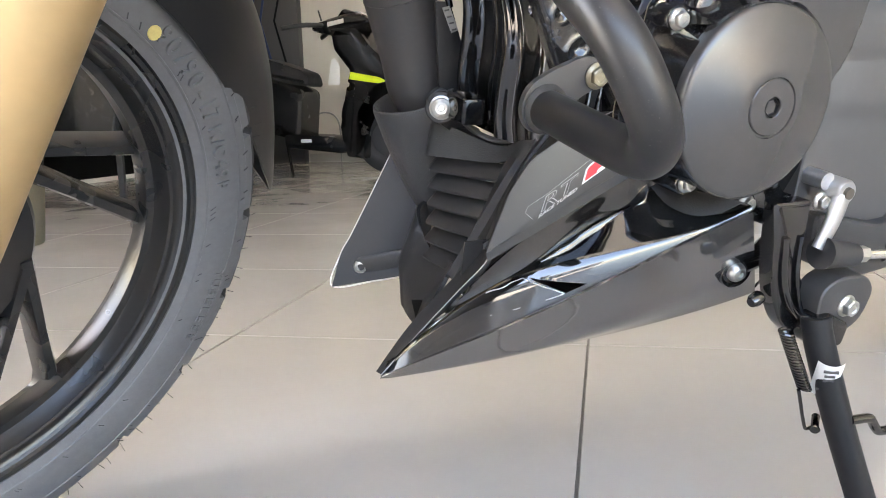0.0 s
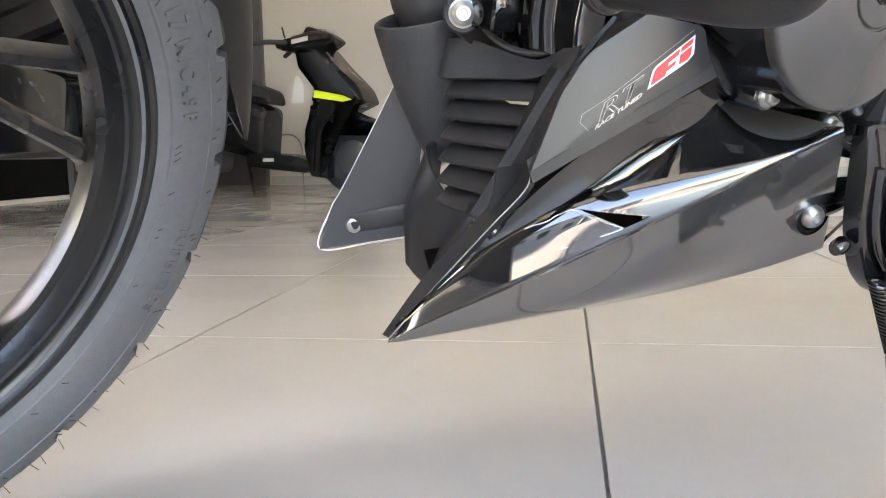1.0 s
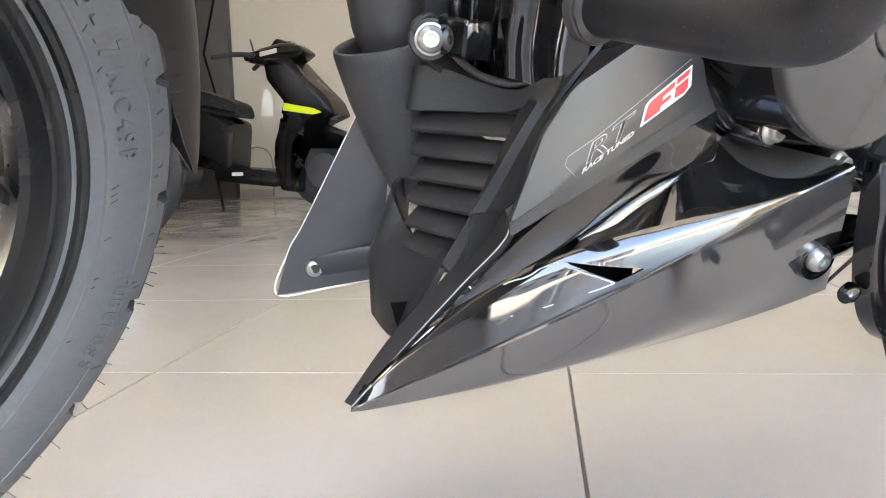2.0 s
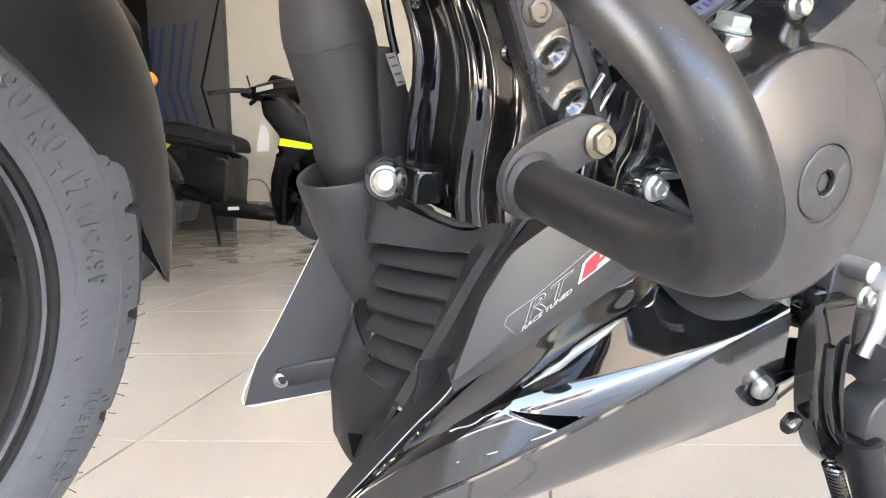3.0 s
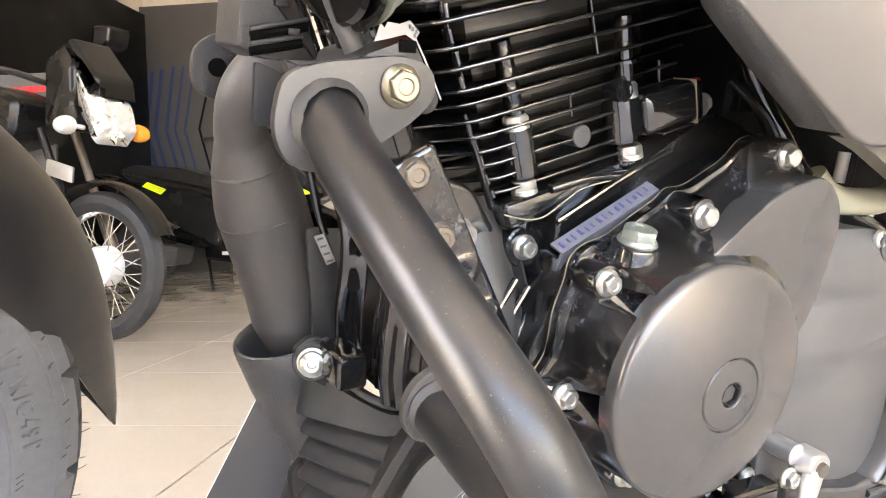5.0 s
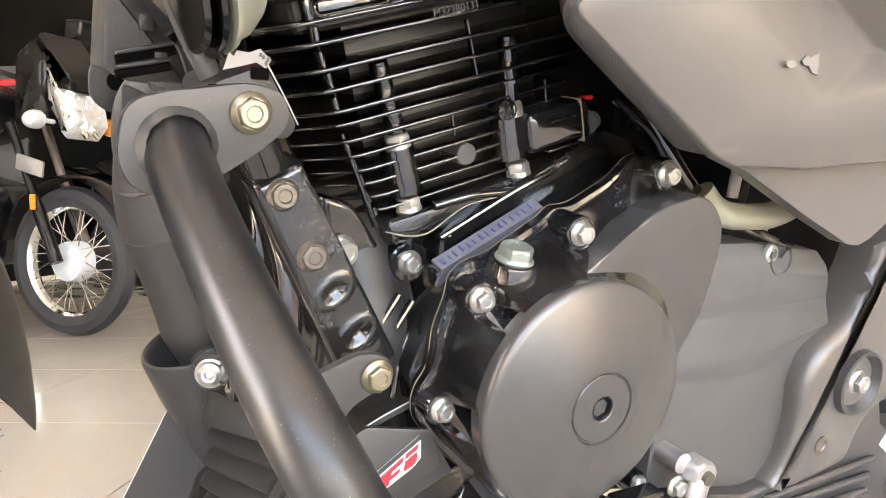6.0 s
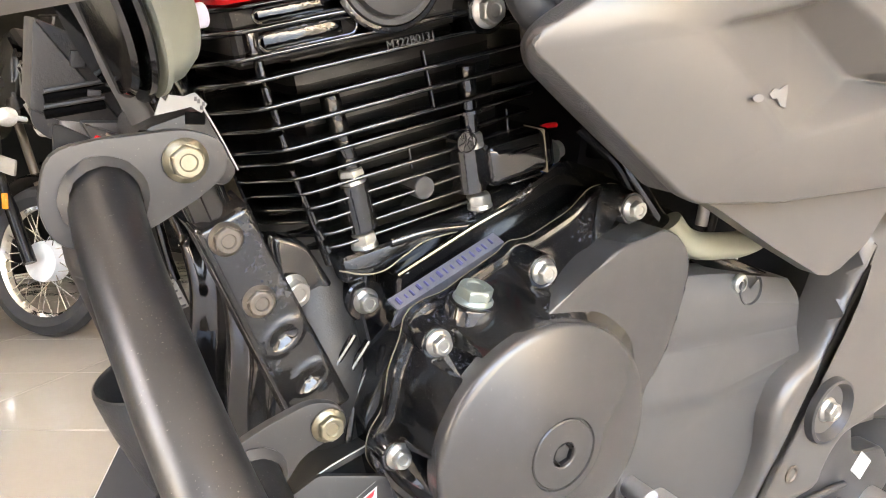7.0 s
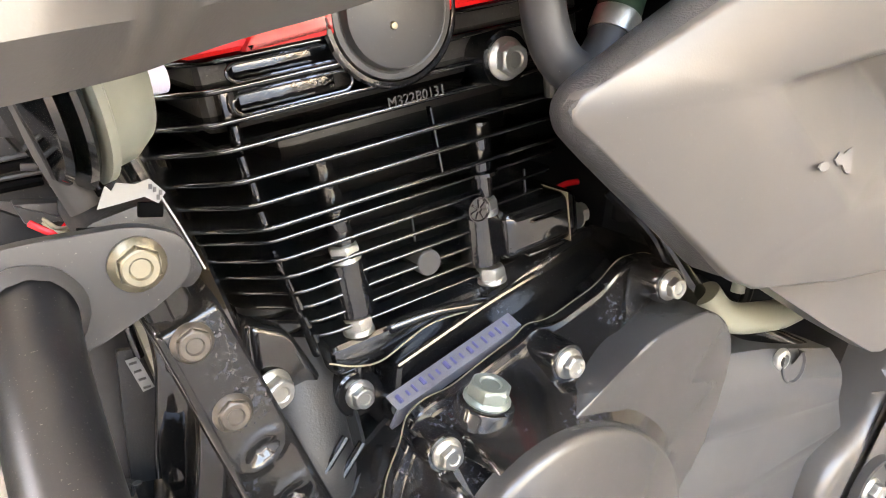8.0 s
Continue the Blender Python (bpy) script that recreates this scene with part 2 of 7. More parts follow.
def sweep(pts, radius, n=16, sub=8, caps=True, flat=(1.0, 1.0), smooth=True, bm=None):
    """A tube along the points; radius is a number or a function of the share of the way; flat squeezes its section."""
    bm = bm or bmesh.new()
    C = spline(pts, sub) if smooth else [Vector(p) for p in pts]
    nrm = None
    rings = []
    for i, p in enumerate(C):
        d = (C[min(i + 1, len(C) - 1)] - C[max(i - 1, 0)]).normalized()
        if nrm is None:
            nrm = d.orthogonal().normalized() if abs(d.y) > 0.9 else (Vector((0, 1, 0)) - d * d.y).normalized()
        else:
            nrm = (nrm - d * nrm.dot(d)).normalized()
        bi = d.cross(nrm)
        r = radius(i / (len(C) - 1)) if callable(radius) else radius
        rings.append([bm.verts.new(p + nrm * (math.cos(2 * math.pi * k / n) * r * flat[0]) + bi * (math.sin(2 * math.pi * k / n) * r * flat[1])) for k in range(n)])
    for a, b in zip(rings, rings[1:]):
        for k in range(n):
            bm.faces.new((a[k], a[(k + 1) % n], b[(k + 1) % n], b[k]))
    if caps:
        bm.faces.new(rings[0][::-1])
        bm.faces.new(rings[-1])
    return bm


def thicken(bm, thick):
    """Gives a sheet a second face, each point set back along its own normal."""
    bm.normal_update()
    faces, rim = bm.faces[:], [e for e in bm.edges if len(e.link_faces) == 1]
    back = {v: bm.verts.new(v.co - v.normal * thick) for v in bm.verts[:]}
    for f in faces:
        bm.faces.new([back[v] for v in reversed(f.verts)])
    for e in rim:
        a, b = e.verts
        bm.faces.new((b, a, back[a], back[b]))
    bmesh.ops.recalc_face_normals(bm, faces=bm.faces)
    return bm


def skin(rails, sub=6, thick=0.0, across=1):
    """A sheet through rails of equally many points, smooth along each rail, creased at the rails unless across is more than one."""
    bm = bmesh.new()
    R = [spline(r, sub) for r in rails]
    if across > 1:
        cols = [spline([r[i] for r in R], across) for i in range(len(R[0]))]
        R = [[c[j] for c in cols] for j in range(len(cols[0]))]
    V = [[bm.verts.new(p) for p in r] for r in R]
    for a, b in zip(V, V[1:]):
        for i in range(len(a) - 1):
            bm.faces.new((a[i], a[i + 1], b[i + 1], b[i]))
    bmesh.ops.remove_doubles(bm, verts=bm.verts, dist=1e-5)
    bmesh.ops.recalc_face_normals(bm, faces=bm.faces)
    if thick:
        thicken(bm, thick)
    return bm


def block(x0, x1, y0, y1, z0, z1, bevel=0.0, seg=2, bm=None):
    """A box with its edges rounded over."""
    own = bm is None
    b = bmesh.new()
    bmesh.ops.create_cube(b, size=1.0)
    for v in b.verts:
        v.co = Vector(((x0 + x1) / 2 + v.co.x * (x1 - x0), (y0 + y1) / 2 + v.co.y * (y1 - y0), (z0 + z1) / 2 + v.co.z * (z1 - z0)))
    if bevel:
        bmesh.ops.bevel(b, geom=b.edges[:], offset=bevel, segments=seg, affect="EDGES", profile=0.6)
    if own:
        return b
    tmp = bpy.data.meshes.new("tmp")
    b.to_mesh(tmp)
    b.free()
    bm.from_mesh(tmp)
    bpy.data.meshes.remove(tmp)
    return bm


def join(bm, other):
    tmp = bpy.data.meshes.new("tmp")
    other.to_mesh(tmp)
    other.free()
    bm.from_mesh(tmp)
    bpy.data.meshes.remove(tmp)
    return bm


def facing(pos, direction, spin=0):
    """A pose whose z axis points along the direction."""
    q = Vector(direction).to_track_quat("Z", "Y").to_matrix().to_4x4()
    return Matrix.Translation(pos) @ q @ Matrix.Rotation(radians(spin), 4, "Z")


def rough_up(bm, amount, seed=1):
    """Uneven, hand-made surface: every point moved a little at random."""
    rg = random.Random(seed)
    for v in bm.verts:
        v.co += Vector((rg.uniform(-1, 1), rg.uniform(-1, 1), rg.uniform(-1, 1))) * amount
    return bm


def lettering(text, size, depth=0.0003, bold=0.0):
    """Raised letters in the xy plane, from the built-in font; the start of the line is at the origin."""
    cu = bpy.data.curves.new("letters", "FONT")
    cu.body, cu.size, cu.extrude, cu.offset = text, size, depth, bold
    cu.align_y = "CENTER"
    ob = bpy.data.objects.new("letters", cu)
    me = bpy.data.meshes.new_from_object(ob)
    bm = bmesh.new()
    bm.from_mesh(me)
    bpy.data.objects.remove(ob)
    bpy.data.meshes.remove(me)
    bpy.data.curves.remove(cu)
    return bm


def hex_bolt(af, flange, height, dimple=True, wash=0.0):
    """A flanged hexagon bolt head that stands on z = 0, its crown chamfered round."""
    bm = bmesh.new()
    h0 = 0.0
    turned([(0, h0), (flange, h0), (flange, h0 + 0.0008), (flange * 0.96, h0 + 0.0012), (af * 0.56, h0 + 0.0024), (0, h0 + 0.0024)], 24, bm=bm)
    n = 36
    def ring(shape, r, h):
        out = []
        for k in range(n):
            a = 2 * math.pi * k / n
            hx = (af / 2) / math.cos((a + math.pi / 6) % (math.pi / 3) - math.pi / 6)
            rr = (hx * (1 - shape) + af / 2 * shape) * r
            out.append(bm.verts.new((rr * math.cos(a), rr * math.sin(a), h)))
        return out
    rings = [ring(0, 1, h0 + 0.0012), ring(0, 1, h0 + height * 0.80), ring(0.75, 0.985, h0 + height * 0.93), ring(1, 0.90, h0 + height)]
    if dimple:
        rings += [ring(1, 0.60, h0 + height), ring(1, 0.50, h0 + height - 0.0007)]
    for A, E in zip(rings, rings[1:]):
        for k in range(n):
            bm.faces.new((A[k], A[(k + 1) % n], E[(k + 1) % n], E[k]))
    bm.faces.new(rings[-1])
    return bm


def torx_screw(r, height):
    bm = bmesh.new()
    turned([(0, 0), (r, 0), (r, height * 0.35), (r * 0.86, height * 0.8), (r * 0.55, height), (r * 0.50, height * 0.5), (0, height * 0.5)], 24, bm=bm)
    return bm

# ---- the showroom ----
TL = 0.60          # side of a floor tile
X0, X1, Y0, Y1, H = -3.0, 6.4, -3.6, 6.1, 3.4


def wall(name, x0, x1, y0, y1, z0, z1, material, label):
    ob = finish(name, block(x0, x1, y0, y1, z0, z1), material)
    return tagged(ob, label, "wall", kind="structure")


floor = finish("floor", block(X0, X1, Y0, Y1, -0.12, -0.0035), GROUT)
tagged(floor, "pale beige glazed floor tiles with grey joints", "floor", kind="structure")
wall("wall_far", X0 - 0.2, X1 + 0.2, Y1, Y1 + 0.2, -0.12, H, WALLP, "plain cream painted showroom wall")
wall("wall_left", X0 - 0.2, X0, -1.8, Y1, -0.12, H, WALLP, "cream painted side wall of the showroom")
wall("wall_left_lintel", X0 - 0.2, X0, Y0, -1.8, 3.15, H, WALLP, "painted beam over the open shop corner")
wall("wall_right", X1, X1 + 0.2, Y0 - 0.2, Y1, -0.12, H, WALLP, "cream painted side wall of the showroom")
wall("wall_front_lintel", X0, X1, Y0 - 0.2, Y0, 3.15, H, WALLP, "painted beam over the open shop front")
wall("wall_front_pier", X0 - 0.2, X0, Y0 - 0.2, Y0, -0.12, H, WALLP, "painted corner pier of the open shop front")
# added out of view so the cowl's front face mirrors something dark
wall("dark_reflection_wall", X0, -0.1, Y0 - 0.2, Y0, -0.12, 3.15, DARKPANEL, "unseen charcoal wall added to darken the reflection in the cowl")
wall("wall_front", 5.9, X1, Y0 - 0.2, Y0, -0.12, 3.15, WALLP, "plain painted wall beside the open shop front")
ceiling = finish("ceiling", block(X0 - 0.2, X1 + 0.2, Y0 - 0.2, Y1 + 0.2, H, H + 0.15), CEIL)
tagged(ceiling, "white painted showroom ceiling", "ceiling", kind="structure")
sk = finish("baseboard", block(-2.2, X1, Y1 - 0.012, Y1 - 0.0, 0.0, 0.08, 0.003), TILE)
tagged(sk, "low pale tile baseboard along the wall", "baseboard", kind="structure")

# charcoal panel with chevron grooves on the far wall, and the black display wall beside it
chev = tagged(finish("display_panel", block(-2.99, -2.215, Y1 - 0.10, Y1 - 0.005, 0.0, 2.49, 0.004), DARKPANEL), "charcoal display panel with navy chevron stripes on the wall", "wall panel")
CHEVRONS = (((-2.24, 2.11), -2.448, (-2.336, 0.88), 0.020), ((-2.465, 1.93), -2.591, (-2.480, 0.89), 0.022), ((-2.575, 1.92), -2.685, (-2.565, 0.90), 0.024), ((-2.674, 1.92), -2.768, (-2.660, 0.91), 0.030), ((-2.786, 1.905), -2.880, (-2.775, 0.92), 0.036), ((-2.882, 1.885), -2.965, (-2.862, 0.93), 0.036))
for k, (top, tip, low, w) in enumerate(CHEVRONS):
    for x1, z1 in (top, low):
        bm = bmesh.new()
        vs = [[bm.verts.new(c) for c in ((tip - w / 2, yy, 1.335), (tip + w / 2, yy, 1.335), (x1 + w / 2, yy, z1), (x1 - w / 2, yy, z1))] for yy in (Y1 - 0.108, Y1 - 0.099)]
        bm.faces.new(vs[0])
        bm.faces.new(vs[1][::-1])
        for i in range(4):
            bm.faces.new((vs[0][i], vs[0][(i + 1) % 4], vs[1][(i + 1) % 4], vs[1][i]))
        part("stripe", bm, BLUESTRIP if k else PANELSHADE, chev, "navy stripe" if k else "black stripe")
bw = tagged(finish("display_wall", block(X0 + 0.005, X0 + 0.09, 1.3, 5.95, 0.03, 2.4, 0.004), PANELSHADE), "black display wall with a bright foot rail", "wall panel")
part("foot_rail", block(X0 + 0.005, X0 + 0.105, 1.3, 5.95, 0.0, 0.03, 0.004), WHITEEDGE, bw, "bright metal foot rail")

# ---- outside ----
gb = bmesh.new()
bmesh.ops.create_grid(gb, x_segments=1, y_segments=1, size=600)
for v in gb.verts:
    v.co.z = -0.14
tagged(finish("ground", gb, ASPHALT), "grey street asphalt outside the shop", "ground", kind="structure")


pave = finish("pavement", block(-14, 12, -16.0, Y0 - 0.2, -0.138, -0.03, 0.01), CONCRETE)
tagged(pave, "pale sunlit concrete forecourt before the shop", "pavement", kind="structure")


def house(x, y, w, d, h, material):
    e = new("house")
    e.location = (x, y, -0.14)
    part("wall", block(-w / 2, w / 2, -d / 2, d / 2, 0, h), material, e)
    bm = bmesh.new()
    o = 0.35
    a = [bm.verts.new(c) for c in ((-w / 2 - o, -d / 2 - o, h), (w / 2 + o, -d / 2 - o, h), (w / 2 + o, d / 2 + o, h), (-w / 2 - o, d / 2 + o, h))]
    b = [bm.verts.new(c) for c in ((-w / 2 - o, 0, h + 1.1), (w / 2 + o, 0, h + 1.1))]
    for f in ((a[0], a[1], b[1], b[0]), (a[2], a[3], b[0], b[1]), (a[1], a[2], b[1]), (a[3], a[0], b[0]), (a[3], a[2], a[1], a[0])):
        bm.faces.new(f)
    part("roof", bm, ROOF, e, "clay tile roof")
    for i in range(int(w // 2.2)):
        for j in range(int(h // 2.8)):
            wx, wz = -w / 2 + 1.2 + 2.2 * i, 1.0 + 2.8 * j
            part("window", block(wx - 0.5, wx + 0.5, d / 2 - 0.02, d / 2 + 0.04, wz, wz + 1.2, 0.02), DARKGLASS, e, "dark glazed window")
    return tagged(e, "rendered street house with a clay roof", "house")


house(-9, -20, 7.5, 6, 3.0, HOUSEW)
house(-0.5, -22, 7, 6, 5.7, HOUSER)
house(8, -21, 8, 6, 3.1, HOUSEW)

# ---- the motorcycle: x to its rear, y to its right, z up along its leaning middle plane ----
YAW, LEANS = 36.5, 13.0
_h = Vector((-math.sin(radians(YAW)), math.cos(radians(YAW)), 0))
_x = Vector((math.cos(radians(YAW)), math.sin(radians(YAW)), 0))
_y = _h * math.cos(radians(LEANS)) + Vector((0, 0, math.sin(radians(LEANS))))
_z = _h * -math.sin(radians(LEANS)) + Vector((0, 0, math.cos(radians(LEANS))))
BIKE = Matrix.Translation((0.5392 * 12 / 11, -0.4285 * 12 / 11, 0.0)) @ Matrix((_x, _y, _z)).transposed().to_4x4() @ Matrix.Scale(12 / 11, 4)
bike = new("motorcycle")
bike.matrix_world = BIKE
tagged(bike, "black and grey street motorcycle leaning on its side stand", "motorcycle")
OUT = (0, -1, 0)

M6 = mesh_of("bolt", hex_bolt(0.0088, 0.0066, 0.0058), ZINC)
M6Y = mesh_of("bolt", hex_bolt(0.0088, 0.0066, 0.0058), YZINC)
M8 = mesh_of("bolt", hex_bolt(0.0118, 0.0085, 0.0070), ZINC)
M8Y = mesh_of("bolt", hex_bolt(0.0108, 0.0080, 0.0052, True), YZINC, 24)
M8D = mesh_of("bolt", hex_bolt(0.0108, 0.0074, 0.0044, True), DULLZ, 24)
NUT = mesh_of("nut", hex_bolt(0.0112, 0.0067, 0.0074), ZINC, 24)
SCREW = mesh_of("screw", torx_screw(0.0062, 0.0032), ZINC)


def bolt(me, parent, pos, direction=OUT, spin=0, label="", name="bolt"):
    return shared(name, me, parent, facing(pos, direction, spin), label)


# front wheel, turned to the left
WC = Vector((-0.4905, 0.0745, 0.2343))
_n, _d, _u = Vector((0.4430, -0.8713, -0.2113)), Vector((0.8914, 0.4532, 0.0)), Vector((0.0958, -0.1884, 0.9774))
WHEEL = Matrix.Translation(WC) @ Matrix((_d, _u, _n)).transposed().to_4x4() @ Matrix.Scale(0.89, 4)


def tyre_mesh(n=480):
    prof = [(0.216, 0.030), (0.224, 0.0335), (0.230, 0.0375), (0.2335, 0.0394), (0.2342, 0.0407), (0.2352, 0.0411), (0.2358, 0.0405), (0.240, 0.0425), (0.256, 0.0445), (0.2655, 0.0441), (0.2660, 0.0448), (0.2668, 0.0448), (0.2673, 0.0439), (0.270, 0.0435), (0.2745, 0.0425), (0.2752, 0.0417),
            (0.280, 0.0405), (0.2845, 0.0390), (0.2880, 0.0365), (0.2895, 0.0350), (0.2915, 0.0322), (0.2940, 0.0280), (0.2975, 0.0170), (0.3000, 0.0)]
    prof = prof + [(r, -h) for r, h in prof[-2::-1]]
    bm = bmesh.new()
    rings = []
    for i in range(n):
        a = 2 * math.pi * i / n
        ring = []
        for r, h in prof:
            rr = r
            k = (i + int(abs(h) * 70)) % 24
            if r > 0.2790 and k in (0, 1):
                rr, h = r - 0.0062, h * 0.93
            if r > 0.2860 and k in (12, 13):
                rr, h = r - 0.0045, h * 0.96
            ring.append(bm.verts.new((rr * math.cos(a), rr * math.sin(a), h)))
        rings.append(ring)
    for i in range(n):
        p, q = rings[i], rings[(i + 1) % n]
        for j in range(len(prof) - 1):
            f = bm.faces.new((p[j], q[j], q[j + 1], p[j + 1]))
            f.material_index = 1 if prof[j][0] > 0.2865 or prof[j + 1][0] > 0.2865 else 0
    return bm


def rim_mesh():
    half = [(0.2262, 0.0300), (0.2262, 0.0350), (0.2235, 0.0362), (0.2200, 0.0350), (0.2185, 0.0305), (0.2150, 0.0265), (0.2120, 0.0255), (0.2085, 0.0262),
            (0.2060, 0.0250), (0.2030, 0.0150), (0.2000, 0.0100), (0.1935, 0.0085), (0.1925, 0.0)]
    bm = turned(half + [(r, -h) for r, h in half[-2::-1]], 120)
    return bm


def spoke(p, q):
    """One cast spoke in the wheel's plane, from the hub at p to the rim at q, thicker at both ends."""
    bm = bmesh.new()
    sec = []
    w = (q - p).normalized()
    t = Vector((-w.y, w.x, 0))
    for f in (0, 0.25, 0.5, 0.75, 0.90, 0.97, 1.0):
        c = p.lerp(q, f)
        hw, hd = 0.0078 - 0.0016 * math.sin(math.pi * f) + (0.003 if f > 0.95 else 0) + (0.005 if f == 1 else 0), 0.016 - 0.004 * f
        sec.append([bm.verts.new(c + t * x + Vector((0, 0, z - 0.012))) for x, z in
                    ((-hw, -hd), (hw, -hd), (hw, hd * 0.55), (hw * 0.55, hd), (-hw * 0.55, hd), (-hw, hd * 0.55))])
    for A, B_ in zip(sec, sec[1:]):
        for i in range(6):
            bm.faces.new((A[i], A[(i + 1) % 6], B_[(i + 1) % 6], B_[i]))
    bm.faces.new(sec[0])
    bm.faces.new(sec[-1])
    return bm


wheel = new("front_wheel")
wheel.parent = bike
wheel["label"] = "black cast wheel with twin spokes"
wheel.matrix_basis = WHEEL
part("rim", rim_mesh(), RIM, wheel, "black cast rim")
SPOKES = (mesh_of("spoke", spoke(Vector((0.050, 0.0790, 0)), Vector((0.204, 0.0566, 0))), RIM), mesh_of("spoke", spoke(Vector((0.057, 0.0776, 0)), Vector((0.2085, -0.0195, 0))), RIM))
for k in range(5):
    for me in SPOKES:
        shared("spoke", me, wheel, Matrix.Rotation(radians(72 * k), 4, "Z"))
part("hub", turned([(0, 0.030), (0.022, 0.030), (0.034, 0.026), (0.060, 0.006), (0.098, 0.001), (0.102, -0.004), (0.100, -0.024), (0.034, -0.03), (0, -0.03)], 48), RIM, wheel, "black cast hub")
part("tyre", tyre_mesh(), [RUBBER, TREAD], wheel, "black road tyre with raised sidewall lettering", 28)


def arc_letters(pairs, size, radius, name, squeeze=1.0):
    """Raised letters round the sidewall, each at its own angle."""
    bm = bmesh.new()
    for ch, a in pairs:
        g = lettering(ch, size, 0.0013, size * 0.02)
        xs = [v.co.x for v in g.verts]
        cx = (min(xs) + max(xs)) / 2
        th = radians(a)
        m = Matrix(((math.sin(th), math.cos(th), 0, radius * math.cos(th)), (-math.cos(th), math.sin(th), 0, radius * math.sin(th)), (0, 0, 1, 0.0444), (0, 0, 0, 1)))
        bmesh.ops.transform(g, verts=g.verts, matrix=m @ Matrix.Diagonal((squeeze, 1, 1, 1)) @ Matrix.Translation((-cx, 0, 0)))
        join(bm, g)
    part(name, bm, RUBBER, wheel, "raised moulded tyre lettering")


arc_letters(zip("90/90-17", (44.7, 41.8, 38.9, 36.3, 33.3, 30.1, 27.3, 24.7)), 0.0225, 0.2478, "lettering", 0.92)
arc_letters(zip("M/C49P", (20.8, 18.4, 16.2, 13.0, 10.6, 7.9)), 0.0175, 0.2470, "lettering", 0.85)
arc_letters([(c, -14 - 2.22 * k) for k, c in enumerate("TUBELESS")], 0.0140, 0.2595, "lettering")
# moulding whiskers and small wear marks on the tyre
wb = bmesh.new()
rng = random.Random(4)
for i in range(110):
    a = 2 * math.pi * (i + rng.uniform(-0.3, 0.3)) / 110
    r, h = rng.choice(((0.2905, 0.034), (0.2935, 0.029), (0.2885, 0.0365)))
    p = Vector((r * math.cos(a), r * math.sin(a), h))
    q = p + Vector((math.cos(a + rng.uniform(-0.5, 0.5)), math.sin(a + rng.uniform(-0.5, 0.5)), rng.uniform(0.1, 0.7))) * rng.uniform(0.004, 0.008)
    sweep([p, q], 0.00035, 4, smooth=False, bm=wb)
for i in range(120):
    a, r = rng.uniform(0, 2 * math.pi), rng.choice((0.2375, 0.268, 0.272))
    p = Vector((r * math.cos(a), r * math.sin(a), 0.0415 if r < 0.25 else 0.0432))
    t = Vector((math.cos(a + 0.7), math.sin(a + 0.7), 0.25))
    sweep([p, p + t * rng.uniform(0.003, 0.006)], 0.0005, 4, smooth=False, bm=wb)
tagged(part("moulding_whisker", wb, TREAD, wheel, "fine moulding whiskers on the tyre"), kind="stuff")
dot = turned([(0, 0.0452), (0.0054, 0.0450), (0.0060, 0.0444)], 20, Matrix.Translation((0.2432 * math.cos(radians(46.6)), 0.2432 * math.sin(radians(46.6)), 0)))
part("paint_mark", dot, mat("yellow_paint", (0.50, 0.40, 0.14), 0.6, 0, 0.3, 200), wheel, "round yellow paint mark")
# brake disc and caliper behind the spokes
part("brake_disc", turned([(0.085, -0.040), (0.118, -0.040), (0.118, -0.044), (0.085, -0.044), (0.085, -0.040)], 60), DULLZ, wheel, "steel brake disc")

RAKE = Vector((0.407, -0.133, 0.904)).normalized()
part("fork_leg", turned([(0, -0.05), (0.022, -0.05), (0.0285, -0.03), (0.0295, 0.05), (0.0300, 0.40), (0, 0.40)], 48, facing((-0.4652, -0.0256, 0.2465), RAKE)), GOLD, bike, "gold anodised front fork leg")
cal = bmesh.new()
block(0.085, 0.125, -0.066, -0.030, -0.03, 0.035, 0.006, bm=cal)
block(0.07, 0.105, -0.075, -0.045, -0.012, 0.055, 0.005, bm=cal)
cal_ob = part("brake_caliper", cal, YZINC, bike, "gold coloured brake caliper")
cal_ob.matrix_basis = WHEEL @ Matrix.Rotation(radians(90), 4, "X")


def between(x, table):
    """A value read off a short table of (x, value), straight between its rows."""
    for (a, va), (b, vb) in zip(table, table[1:]):
        if x <= b:
            return va + (vb - va) * max(0, (x - a)) / (b - a)
    return table[-1][1]


def fender():
    bm = bmesh.new()
    rows = []
    n = 48
    for i in range(n + 1):
        th = -2 + 140 * i / n
        w = between(th, ((-2, 0.003), (4, 0.014), (10, 0.024), (20, 0.036), (35, 0.050), (50, 0.055)))
        rc = between(th, ((-2, 0.345), (8, 0.337), (16, 0.3355), (30, 0.340), (40, 0.342), (140, 0.343)))
        re = between(th, ((-2, 0.342), (4, 0.318), (10, 0.301), (20, 0.2810), (28, 0.2685), (36, 0.2620), (50, 0.2590)))
        a = radians(th)
        row = []
        for j in range(17):
            q = (j - 8) / 8 * math.pi / 2
            h = w * math.sin(q)
            r = re + (rc - re) * max(0.0, math.cos(q)) ** 0.75
            row.append(bm.verts.new((r * math.cos(a), r * math.sin(a), h)))
        rows.append(row)
    for a, b in zip(rows, rows[1:]):
        for j in range(16):
            bm.faces.new((a[j], a[j + 1], b[j + 1], b[j]))
    bmesh.ops.recalc_face_normals(bm, faces=bm.faces)
    bmesh.ops.solidify(bm, geom=bm.faces[:], thickness=0.0028)
    return bm


fen = part("front_fender", fender(), FENDER, bike, "matt black front mudguard ending in a point")
fen.matrix_basis = WHEEL

